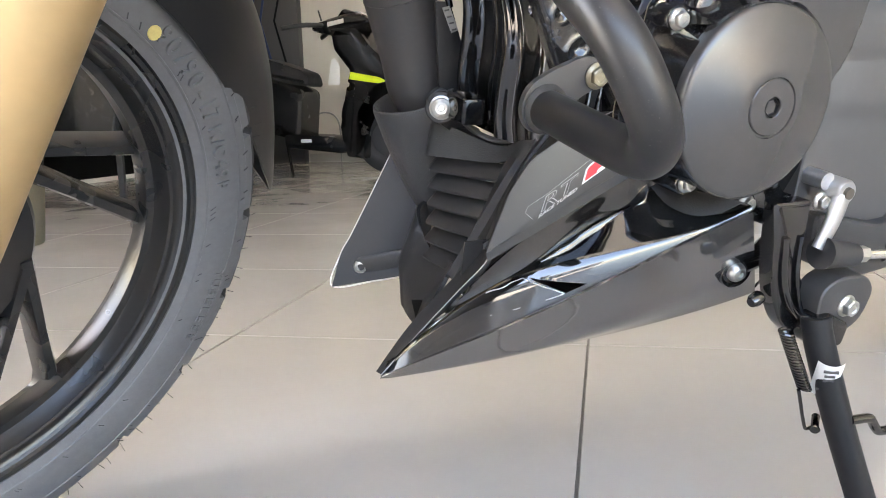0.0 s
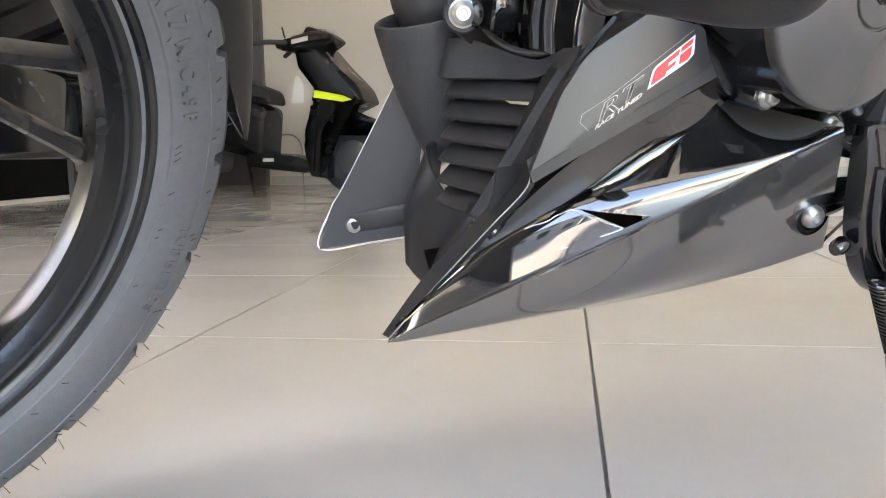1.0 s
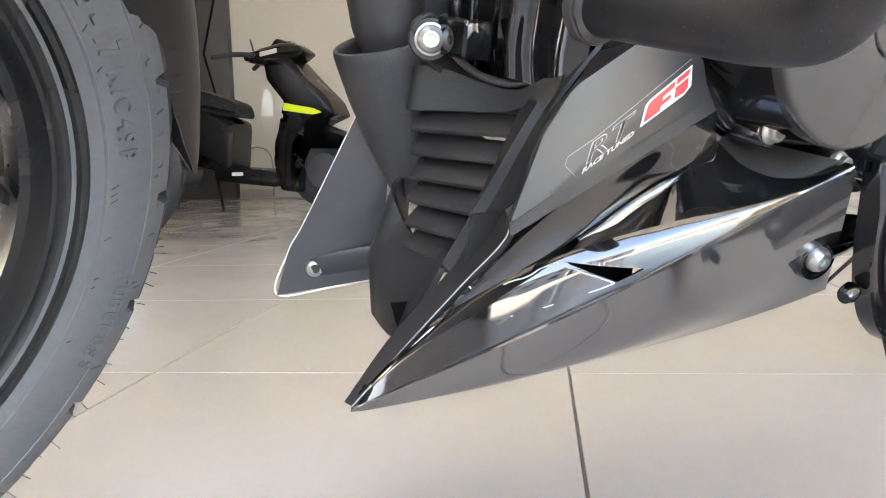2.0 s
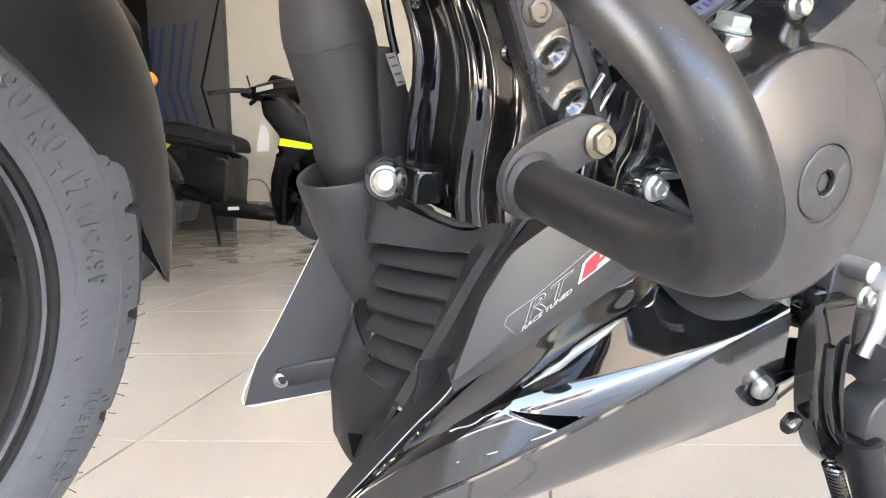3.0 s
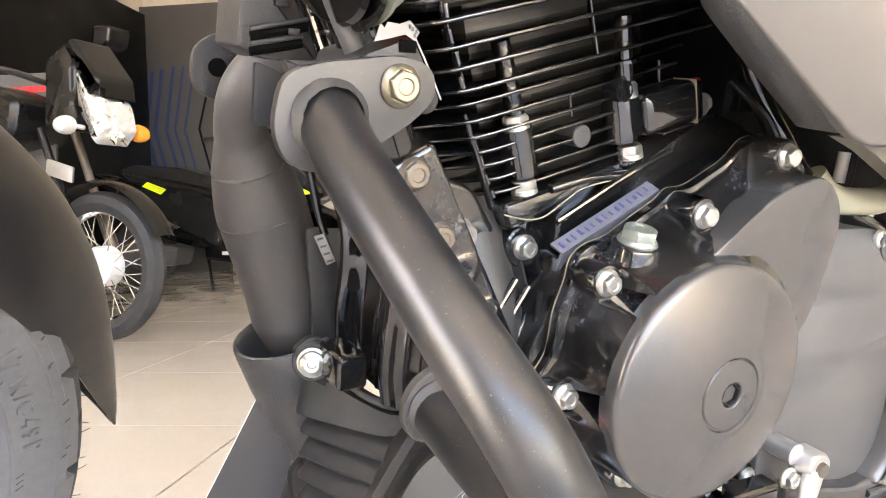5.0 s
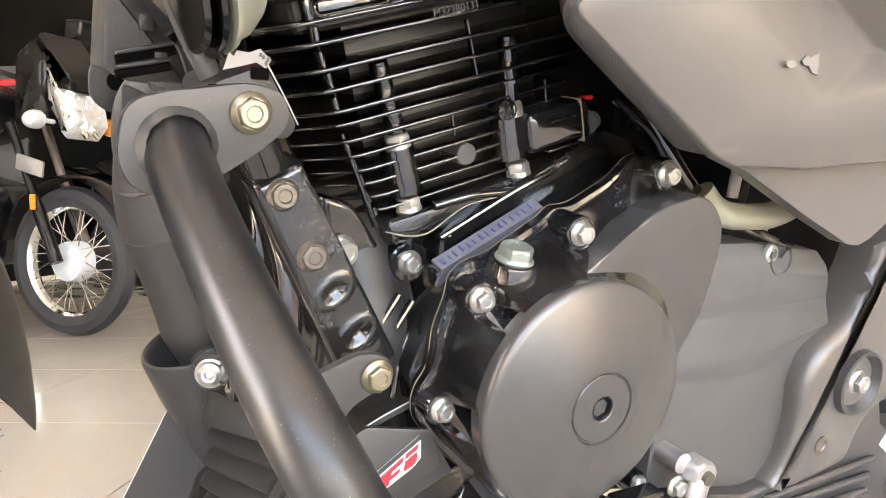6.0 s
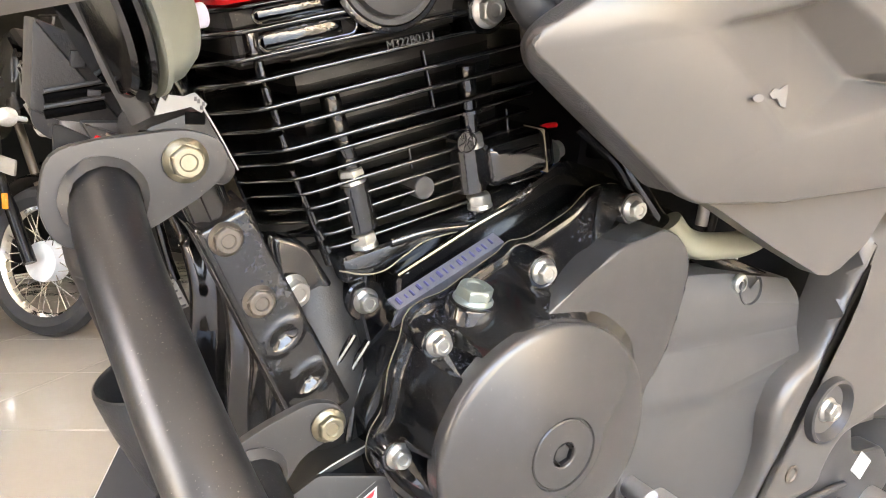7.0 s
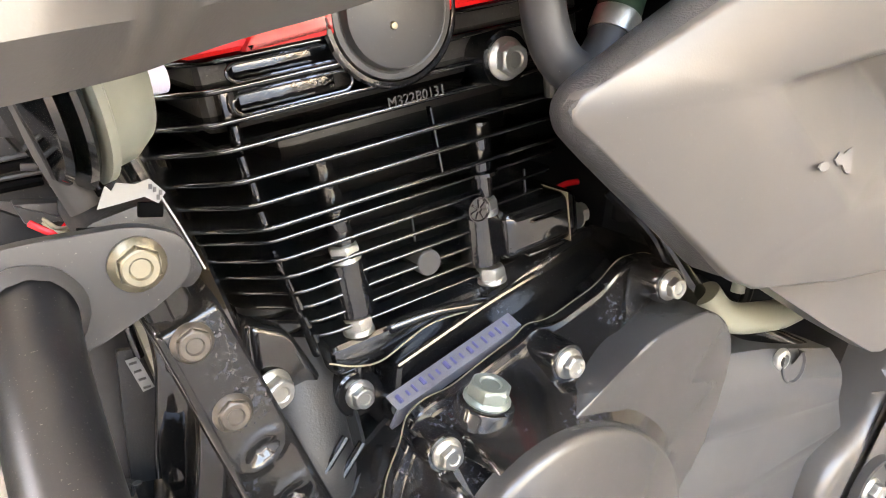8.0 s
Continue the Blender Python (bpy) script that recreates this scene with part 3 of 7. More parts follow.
# ---- engine ----
core = rounded([(-0.0530, 0.412), (-0.0600, 0.395), (-0.070, 0.37), (-0.05, 0.305), (0.0, 0.285), (0.10, 0.268), (0.21, 0.285), (0.215, 0.415), (0.115, 0.468), (0.06, 0.478), (0.000, 0.4465), (-0.050, 0.419)], 0.004)
engine = part("engine", prism(core, -0.0805, 0.14, 0.002), CASE, bike, "black enamelled single cylinder engine")
deck = rounded([(-0.0480, 0.4350), (-0.0470, 0.40), (0.05, 0.40), (0.20, 0.42), (0.115, 0.475), (0.05, 0.492), (-0.005, 0.4600), (-0.040, 0.4400)], 0.004)
part("crankcase_deck", prism(deck, -0.0640, 0.10, 0.004, 3), CASE, engine, "black crankcase deck under the cylinder")
flange = rounded([(-0.0610, 0.374), (-0.0605, 0.395), (-0.0550, 0.411), (-0.0545, 0.4215), (-0.0460, 0.4280), (-0.0340, 0.4305), (-0.0230, 0.4380), (-0.0040, 0.4490), (0.0010, 0.4545), (0.0130, 0.4550), (0.0390, 0.4690), (0.0500, 0.4810), (0.0680, 0.4830), (0.0760, 0.4780), (0.108, 0.463), (0.119, 0.447), (0.113, 0.405), (0.112, 0.300), (0.090, 0.277),
                  (0.038, 0.284), (-0.007, 0.300), (-0.034, 0.311), (-0.058, 0.335), (-0.0690, 0.350), (-0.0685, 0.364)], 0.006)
part("gasket", prism([(x * 1.004, z * 1.0008 - 0.0003) for x, z in flange], -0.0830, -0.0822), GASKET, engine, "thin tan gasket edge")
DC = (0.0028, 0.3672)
DISC = Matrix.Translation((DC[0], 0, DC[1])) @ Matrix.Rotation(radians(90), 4, "X")


SEATS = ((-0.0190, -0.1045, 0.3111, 5), (0.0347, -0.1075, 0.2942, 12), (-0.0604, -0.0995, 0.3580, 20), (-0.0469, -0.1030, 0.4140, 8), (0.0063, -0.1060, 0.4451, 25), (0.0594, -0.1060, 0.4743, 14))


def cover_shell(n=480, steps=44):
    """The cover: a thin flange, then a cone up to the drum under the round disc, with a scallop round each bolt."""
    bm = bmesh.new()
    rings = [[] for _ in range(4 + steps)]
    for i in range(n):
        a = 2 * math.pi * i / n
        d = Vector((math.cos(a), math.sin(a)))
        far = 0.07
        for (xa, za), (xb, zb) in zip(flange, flange[1:] + flange[:1]):
            A, E = Vector((xa - DC[0], za - DC[1])), Vector((xb - xa, zb - za))
            den = d.x * E.y - d.y * E.x
            if abs(den) > 1e-9:
                t = (A.x * E.y - A.y * E.x) / den
                q = (A.x * d.y - A.y * d.x) / den
                if t > 0 and -1e-6 <= q <= 1 + 1e-6:
                    far = t
        far = max(far, 0.0655)
        for k, (dr, y) in enumerate(((0, -0.0830), (0, -0.0876), (0.0006, -0.0884), (0.0036, -0.0888))):
            rings[k].append(bm.verts.new((DC[0] + d.x * (far - dr), y, DC[1] + d.y * (far - dr))))
        for k in range(steps):
            q = k / (steps - 1)
            r = far - 0.0042 + (0.0606 - far + 0.0042) * q
            y = -0.0895 - 0.0345 * q ** 1.15
            x, z = DC[0] + d.x * r, DC[1] + d.y * r
            for bx, by, bz, _s in SEATS:
                e = math.hypot(x - bx, z - bz)
                if e < 0.0102 and y < by:
                    y = by + (y - by) * min(1, max(0, (e - 0.0084) / 0.0017)) ** 1.5
            rings[4 + k].append(bm.verts.new((x, y, z)))
    for A, E in zip(rings, rings[1:]):
        for i in range(n):
            bm.faces.new((A[i], A[(i + 1) % n], E[(i + 1) % n], E[i]))
    bm.faces.new(rings[-1])
    return bm


part("generator_cover", cover_shell(), CASE, engine, "gloss black generator cover")
part("cover_disc", turned([(0.0604, 0.1200), (0.0609, 0.1265), (0.0609, 0.1290), (0.0604, 0.1308), (0.0592, 0.1319), (0.0570, 0.1327), (0.0480, 0.1352), (0.0360, 0.1384), (0.0250, 0.1408), (0.0192, 0.1419), (0.0187, 0.1418), (0.0183, 0.1408), (0.0150, 0.1405), (0, 0.1405)], 128, DISC), SATIN, engine, "satin black round cover")
# sloping shoulder behind the disc, ending in a sharp point
wedge = rounded([(-0.0076, 0.4240), (0.0214, 0.4441), (0.0460, 0.4592), (0.0726, 0.4663), (0.0845, 0.4615), (0.0938, 0.4520), (0.0972, 0.4400), (0.0940, 0.4260), (0.0918, 0.4080), (0.0866, 0.3925), (0.0790, 0.3815), (0.0740, 0.3700), (0.0600, 0.3500), (0.0, 0.3600), (-0.0040, 0.4000)],
                [0.0006, 0.01, 0.008, 0.005, 0.006, 0.008, 0.008, 0.01, 0.01, 0.01, 0.008, 0.004, 0.01, 0.01, 0.004])
wb2 = prism(wedge, -0.1225, -0.095, 0.0016, 3)
for v in wb2.verts:
    if v.co.y < -0.105:
        v.co.y += max(0.0, v.co.x) * 0.05 + 0.0020 * math.exp(-((v.co.x - 0.03) / 0.03) ** 2)
part("cover_shoulder", wb2, SATIN, engine, "satin black sloping cover shoulder")
CAPM = Matrix.Translation((0.0022, 0, 0.3678)) @ Matrix.Rotation(radians(90), 4, "X")
part("inspection_cap", turned([(0.0175, 0.1385), (0.0175, 0.1419), (0.0170, 0.1425), (0.0068, 0.1430), (0.0062, 0.1426), (0.0058, 0.1412), (0.0056, 0.1360), (0, 0.1360)], 72, CAPM), SATIN, engine, "round satin inspection cap with a hexagon socket")
# socket walls are near-black, so its inner shade is in the colour
part("hex_socket", turned([(0.0060, 0.1418), (0.0055, 0.1422), (0.0049, 0.1414), (0.0046, 0.1372), (0, 0.1370)], 6, CAPM @ Matrix.Rotation(radians(20), 4, "Z")), PANELSHADE, engine, "hexagon socket coloured black for the shade inside it", 20)
# bright arc on one side paints the glint inside the socket
part("socket_glint", turned([(0.0026, 0.1373), (0.0040, 0.1392), (0.0044, 0.1405)], 6, CAPM @ Matrix.Rotation(radians(20), 4, "Z"), arc=(200, 330)), DULLZ, engine, "glint inside the socket, modelled as a bright steel arc", 20)
for x, y, z, sp in SEATS:
    part("bolt_boss", sweep([(x, -0.084, z), (x, y + 0.001, z), (x, y, z)], lambda q: 0.0086 if q < 0.9 else 0.0080, 28, smooth=False), CASE, engine)
    bolt(M6, engine, (x, y, z), OUT, sp)
bolt(SCREW, engine, (0.0796, -0.1035, 0.2884))
part("bolt_boss", sweep([(0.0796, -0.084, 0.2884), (0.0796, -0.1035, 0.2884)], 0.0080, 24, smooth=False), CASE, engine)
# oil filler plug on its round neck
opm = facing((-0.0268, -0.0980, 0.4312), (0.0, -0.18, 0.98))
part("filler_neck", turned([(0, -0.03), (0.0126, -0.03), (0.0124, -0.0018), (0.0118, -0.0005), (0.0108, 0.0), (0, 0.0)], 48, opm), CASE, engine, "black filler neck")
shared("filler_plug", mesh_of("filler_plug", hex_bolt(0.0156, 0.0098, 0.0076, True), GREENZ, 24), engine, opm @ Matrix.Rotation(radians(12), 4, "Z"), "greenish zinc oil filler plug")

# engine number pad, its characters as bars
PA, PB, PW = Vector((-0.0577, -0.0720, 0.4254)), Vector((-0.0004, -0.0720, 0.4558)), Vector((0.0020, -0.0076, -0.0030))
padm = skin([[PA, PB], [PA + PW, PB + PW], [PA + PW * 1.05 + Vector((0, 0.004, -0.010)), PB + PW * 1.05 + Vector((0, 0.004, -0.010))]], 2, 0.002)
pad = part("number_pad", padm, BLUEINK, engine, "pale inked engine number pad with unreadable stamping", 20)
for k in range(15):
    c = PA.lerp(PB, 0.05 + 0.062 * k + 0.006 * math.sin(2.3 * k))
    part("stamp_bar", sweep([c + PW * (0.30 + 0.06 * math.sin(k * 1.7)) + Vector((0, -0.0002, 0.0003)), c + PW * (0.70 + 0.05 * math.cos(k * 2.9)) + Vector((0, -0.0002, 0.0003))], 0.0006 + 0.0004 * (k % 3 == 0), 6, smooth=False, flat=(1.0, 1.0)), INK, pad)

# sprocket cover: folded field over a smooth lower part
def sprocket_cover():
    P = [(0.098, -0.1030, 0.4330), (0.1450, -0.1035, 0.4318), (0.2080, -0.1020, 0.4240), (0.098, -0.1075, 0.4190), (0.1500, -0.1085, 0.4205), (0.2160, -0.1065, 0.4140),
         (0.095, -0.1090, 0.4000), (0.1560, -0.1095, 0.4030), (0.2170, -0.1080, 0.4050), (0.093, -0.1070, 0.3930), (0.1600, -0.1070, 0.3930), (0.2215, -0.1060, 0.3930),
         (0.085, -0.1080, 0.3620), (0.1450, -0.1090, 0.3590), (0.2262, -0.1090, 0.3760), (0.086, -0.1060, 0.350), (0.150, -0.1068, 0.3500), (0.2200, -0.1060, 0.3640),
         (0.083, -0.1070, 0.318), (0.083, -0.1070, 0.288), (0.150, -0.1070, 0.274), (0.2000, -0.1070, 0.2650), (0.2080, -0.1080, 0.2840), (0.2215, -0.1080, 0.3040), (0.2170, -0.1080, 0.3280), (0.2150, -0.1075, 0.3520)]
    bm = bmesh.new()
    vs = [bm.verts.new(p) for p in P]
    for r in range(5):
        for c in range(2):
            k = 3 * r + c
            bm.faces.new((vs[k], vs[k + 1], vs[k + 4], vs[k + 3]))
    bm.faces.new([vs[i] for i in (15, 16, 17, 25, 24, 23, 22, 21, 20, 19, 18)])
    bmesh.ops.recalc_face_normals(bm, faces=bm.faces)
    bmesh.ops.bevel(bm, geom=[e for e in bm.edges if len(e.link_faces) == 2], offset=0.0035, segments=4, affect="EDGES", profile=0.5)
    for depth, out in ((0.0010, 0.0012), (0.05, 0.0)):
        rim = bmesh.ops.extrude_edge_only(bm, edges=[e for e in bm.edges if len(e.link_faces) == 1])
        for g in rim["geom"]:
            if isinstance(g, bmesh.types.BMVert):
                d = g.co - Vector((0.155, g.co.y, 0.35))
                g.co += d.normalized() * out + Vector((0, depth, 0))
    return bm


part("sprocket_cover", sprocket_cover(), COVER, engine, "matt grey plastic sprocket cover", 40)
bolt(SCREW, engine, (0.1560, -0.1050, 0.4270), OUT, 10)
part("screw_recess", turned([(0.0, 0.0002), (0.0086, 0.0002), (0.0092, 0.0016), (0.0100, 0.0014), (0.0104, -0.003)], 36, facing((0.1650, -0.1072, 0.4235), (0, -1, 0.1)), arc=(150, 400)), COVER, engine, "half-round recess beside the screw")

# cylinder: u runs along a fin, v up the cylinder
CT = radians(16.0)
CYL = Matrix(((math.cos(CT), 0, -math.sin(CT), 0), (0, 1, 0, 0), (math.sin(CT), 0, math.cos(CT), 0), (0, 0, 0, 1)))


def cyl(bm):
    bmesh.ops.transform(bm, verts=bm.verts, matrix=CYL)
    return bm


def fin(v, u0, u1, y0, y1, ch, th=0.0022, wave=0.0, round_=0.006):
    """A cooling fin: a thin plate with its front corner cut off, its edge rounded."""
    o = rounded([(u0 + ch, y0), (u1, y0), (u1, y1), (u0 + ch, y1), (u0, y1 - ch * 1.1), (u0, y0 + ch * 1.1)], round_, 3)
    bm = bmesh.new()
    f = bm.faces.new([bm.verts.new((a, b, v - th / 2)) for a, b in o])
    r = bmesh.ops.extrude_face_region(bm, geom=[f])
    for g in r["geom"]:
        if isinstance(g, bmesh.types.BMVert):
            g.co.z = v + th / 2
    es = [e for e in bm.edges if abs(e.verts[0].co.z - e.verts[1].co.z) < 1e-7]
    bmesh.ops.bevel(bm, geom=es, offset=th * 0.46, segments=3, affect="EDGES", profile=0.5)
    return cyl(bm)


for v, u0, y0 in ((0.5456, 0.014, -0.066), (0.5364, 0.016, -0.067), (0.5249, 0.019, -0.067), (0.5155, 0.022, -0.067), (0.5055, 0.025, -0.066)):
    part("cooling_fin", fin(v, u0 - 0.020, 0.185, y0, 0.07, 0.026), ENAMEL, engine, "", 75)
for i, v in enumerate((0.4979, 0.4895, 0.4816, 0.4738, 0.4666, 0.4590, 0.4515)):
    part("cooling_fin", fin(v, 0.012 + 0.0024 * i, 0.172 - 0.004 * i, -0.059 + 0.0006 * i, 0.064, 0.022, 0.0020), ENAMEL, engine, "", 75)


part("cylinder_barrel", cyl(block(0.050, 0.160, -0.040, 0.05, 0.40, 0.56, 0.008)), MATT, engine, "gloss black finned cylinder")
# short bridges between the fins
for a, b, y in (((-0.0460, 0.5410), (-0.0370, 0.5150), -0.0640), ((-0.1240, 0.5360), (-0.1060, 0.4960), -0.0590), ((-0.1015, 0.484), (-0.0805, 0.439), -0.0525)):
    part("fin_bridge", sweep([(a[0], y, a[1]), (b[0], y, b[1])], 0.0018 if y > -0.053 else 0.0011, 10, smooth=False, flat=(1.6, 0.8)), ENAMEL, engine)
for k, (a, b, y) in enumerate((((-0.1208, 0.5305), (-0.1192, 0.5247), -0.0600), ((-0.1180, 0.5202), (-0.1156, 0.5142), -0.0600), ((-0.1136, 0.5112), (-0.1110, 0.5046), -0.0600), ((-0.1101, 0.5008), (-0.1078, 0.4952), -0.0600),
                               ((-0.1002, 0.4822), (-0.0978, 0.4762), -0.0530), ((-0.0963, 0.4740), (-0.0930, 0.4672), -0.0530), ((-0.0913, 0.4650), (-0.0887, 0.4596), -0.0530), ((-0.0876, 0.4562), (-0.0848, 0.4516), -0.0530), ((-0.0830, 0.4487), (-0.0812, 0.4450), -0.0530),
                               ((0.0102, 0.5161), (0.0132, 0.5032), -0.0570), ((-0.0443, 0.4966), (-0.0414, 0.4855), -0.0560))):
    part("fin_post", sweep([(a[0], y, a[1]), (b[0], y, b[1])], 0.0030 if k < 4 else 0.0022 if k < 9 else 0.0009, 12, smooth=False, flat=(1.0, 0.7)), ENAMEL, engine, "", 60)
# stud columns with their collars and nuts
AX = (-math.sin(CT), 0, math.cos(CT))
for a, b in (((-0.0690, -0.0505, 0.4790), (-0.0850, -0.0520, 0.5180)), ((-0.0075, -0.0545, 0.4985), (-0.0165, -0.0560, 0.5360)), ((-0.0600, -0.0510, 0.4250), (-0.0612, -0.0510, 0.4470)), ((0.0030, -0.0550, 0.4520), (0.0012, -0.0550, 0.4655))):
    part("stud_column", sweep([a, b], 0.0047, 24, smooth=False), GLOSS, engine, "gloss black stud column")
    c = Vector(a).lerp(Vector(b), 0.42)
    part("stud_collar", turned([(0.005, -0.0012), (0.0070, -0.0008), (0.0070, 0.0008), (0.005, 0.0012)], 24, facing(c, AX)), ENAMEL, engine)
for p in ((-0.0612, -0.0515, 0.4465), (0.0012, -0.0560, 0.4655), (-0.0700, -0.0515, 0.4775), (-0.0080, -0.0560, 0.4965)):
    bolt(NUT, engine, p, AX, 15, name="nut")
part("bolt_boss", turned([(0.0, 0.0), (0.0098, 0.0), (0.0108, -0.001), (0.0112, -0.03)], 28, facing((-0.0607, -0.0555, 0.4196), OUT)), CASE, engine)
bolt(M6, engine, (-0.0607, -0.0555, 0.4196), OUT, 10)
bolt(M6Y, engine, (-0.0935, 0.0180, 0.4624), (-0.7, -0.7, 0), 10)
part("fin_knob", turned([(0, 0.0012), (0.0052, 0.0010), (0.0057, 0.0004), (0.0057, -0.016), (0, -0.016)], 28, facing((-0.0335, -0.0560, 0.4758), OUT)), PLATE, engine, "round grey plug between the fins")
ros = part("cast_rosette", turned([(0, 0.0), (0.0046, 0.0), (0.0050, 0.0006), (0.0056, 0.0006), (0.0058, -0.01)], 28, facing((-0.0150, -0.0620, 0.4995), OUT)), ENAMEL, engine, "round cast date mark")
for k in range(7):
    a = 2 * math.pi * k / 7
    part("rosette_ray", sweep([(-0.0150 + 0.001 * math.cos(a), -0.0621, 0.4995 + 0.001 * math.sin(a)), (-0.0150 + 0.0042 * math.cos(a), -0.0621, 0.4995 + 0.0042 * math.sin(a))], 0.0005, 5, smooth=False), ENAMEL, ros)
# cast bosses that carry the studs through the lower fins
for a, b, r_ in (((-0.0708, -0.0500, 0.4780), (-0.0632, -0.0500, 0.4555), 0.0088), ((-0.0098, -0.0520, 0.4990), (-0.0032, -0.0520, 0.4740), 0.0088), ((-0.0615, -0.0510, 0.4470), (-0.0590, -0.0510, 0.4330), 0.0058), ((0.0010, -0.0530, 0.4660), (0.0020, -0.0530, 0.4560), 0.0060)):
    part("stud_boss", sweep([a, b], r_, 28, smooth=False, flat=(1.0, 1.0)), ENAMEL, engine, "gloss black cast stud boss")
# base of the cylinder with a stepped flange
part("cylinder_base", cyl(block(0.048, 0.165, -0.0575, 0.06, 0.432, 0.446, 0.004, 3)), CASE, engine)
part("cylinder_gasket", sweep([(-0.078, -0.0600, 0.4375), (-0.066, -0.0610, 0.4352), (-0.055, -0.0615, 0.4365), (-0.044, -0.0620, 0.4440), (-0.033, -0.0620, 0.4505), (-0.015, -0.0620, 0.4545), (0.006, -0.0620, 0.4575)], 0.0004, 8, 6), GASKET, engine, "thin tan cylinder base gasket")
part("base_step", sweep([(-0.052, -0.0600, 0.4500), (-0.030, -0.0610, 0.4555), (0.001, -0.0615, 0.4585), (0.020, -0.0610, 0.4660)], 0.0026, 12, 6), CASE, engine)
part("case_ridge", sweep([(-0.0490, -0.0640, 0.4345), (-0.0290, -0.0640, 0.4455), (-0.0050, -0.0640, 0.4585), (0.0200, -0.0640, 0.4700)], 0.0018, 10, 6), CASE, engine)
# chain tensioner with its gasket and bolt
tm = CYL @ Matrix.Translation((0.1545, -0.056, 0.4700))
tens = block(-0.0235, 0.0180, -0.0128, 0.03, -0.0115, 0.0108, 0.0056, 5)
block(-0.010, 0.007, -0.0140, 0.0, 0.0030, 0.0046, 0.0008, 2, tens)
block(-0.012, 0.008, -0.0122, 0.0, -0.0125, -0.0110, 0.0006, 2, tens)
bmesh.ops.transform(tens, verts=tens.verts, matrix=tm)
part("chain_tensioner", tens, GLOSS, engine, "gloss black cam chain tensioner")
tg = block(0.0105, 0.0111, -0.0132, 0.03, -0.0119, 0.0112)
bmesh.ops.transform(tg, verts=tg.verts, matrix=tm)
part("tensioner_gasket", tg, GASKET, engine, "thin tan tensioner gasket")
bolt(M6, engine, (0.0410, -0.0600, 0.4955), (math.cos(CT), 0, math.sin(CT)))
part("paint_fleck", prism([(0.0300, 0.4500), (0.0322, 0.4522), (0.0345, 0.4530), (0.0330, 0.4508)], -0.0655, -0.0640), WHITEEDGE, engine, "white paint fleck on the crankcase")
# head: block, ribbed lips with oblong frames, round cap and the red rocker cover
part("cylinder_head", cyl(block(0.022, 0.190, -0.056, 0.065, 0.540, 0.566, 0.005, 3)), MATT, engine, "gloss black cylinder head")
for v, u0, y in ((0.5565, 0.004, -0.0680), (0.5655, 0.010, -0.0660)):
    part("head_lip", fin(v, u0, 0.185, y, 0.068, 0.018, 0.0024), ENAMEL, engine)
for v, h in ((0.5610, 0.0030), (0.5505, 0.0036)):
    ov = [(0.034 + 0.004 * math.cos(a), -0.0665, v + h * math.sin(a)) for a in [radians(90 + 22.5 * k) for k in range(9)]] + [(0.070 + 0.004 * math.cos(a), -0.0665, v + h * math.sin(a)) for a in [radians(270 + 22.5 * k) for k in range(9)]]
    part("oblong_frame", cyl(sweep(ov + ov[:1], 0.0007, 8, smooth=False)), ENAMEL, engine)
    part("oblong_floor", cyl(block(0.034, 0.070, -0.0605, -0.05, v - h, v + h, 0.001)), ENAMEL, engine)
part("head_web", cyl(block(0.027, 0.030, -0.0640, -0.05, 0.545, 0.557, 0.001)), ENAMEL, engine)
CAMM = Matrix.Translation((-0.0685, 0, 0.5740)) @ Matrix.Rotation(radians(90), 4, "X")
part("cap_collar", turned([(0.0245, 0.04), (0.0272, 0.062), (0.0272, 0.0690), (0.0262, 0.0700), (0.0246, 0.0700), (0.0240, 0.0660)], 64, CAMM), ENAMEL, engine)
part("camshaft_cap", turned([(0, 0.0752), (0.0140, 0.0746), (0.0195, 0.0732), (0.0206, 0.0700), (0.0216, 0.0706), (0.0236, 0.0704), (0.0242, 0.0690), (0.0242, 0.05), (0, 0.05)], 64, CAMM), PLATE, engine, "round matt black camshaft cap")
part("cap_mark", turned([(0, 0.0762), (0.0012, 0.0760), (0.0016, 0.0748)], 10, CAMM @ Matrix.Translation((-0.0020, -0.0050, 0))), YZINC, engine)
red = rounded([(0.0165, 0.5672), (0.19, 0.5672), (0.19, 0.640), (0.040, 0.640), (0.0150, 0.600)], 0.004)
part("rocker_cover", cyl(prism(red, -0.0675, 0.06, 0.004, 3)), REDPAINT, engine, "bright red rocker cover")
part("rocker_step", cyl(prism(rounded([(0.036, 0.5668), (0.19, 0.5668), (0.19, 0.578), (0.044, 0.578)], 0.002), -0.0700, 0.06, 0.002)), REDPAINT, engine)
bolt(M8, engine, (-0.0160, -0.0690, 0.5620), OUT, 10)
part("bolt_boss", sweep([(-0.0160, -0.05, 0.5620), (-0.0160, -0.0690, 0.5620)], 0.0110, 28, smooth=False), ENAMEL, engine)
code = lettering("M322B0131", 0.0052, 0.0002)
bmesh.ops.transform(code, verts=code.verts, matrix=CYL @ Matrix.Translation((0.0850, -0.0690, 0.5390)) @ Matrix.Rotation(radians(90), 4, "X"))
part("casting_number", code, PLATE, engine, "raised casting number on the head")

# ---- exhaust, cowl and frame ----
def pipe_radius(s):
    return between(s, ((0.0, 0.0080), (0.12, 0.0170), (0.18, 0.0262), (0.34, 0.0270), (0.444, 0.0218), (0.53, 0.0152), (0.60, 0.0146), (1.0, 0.0146)))


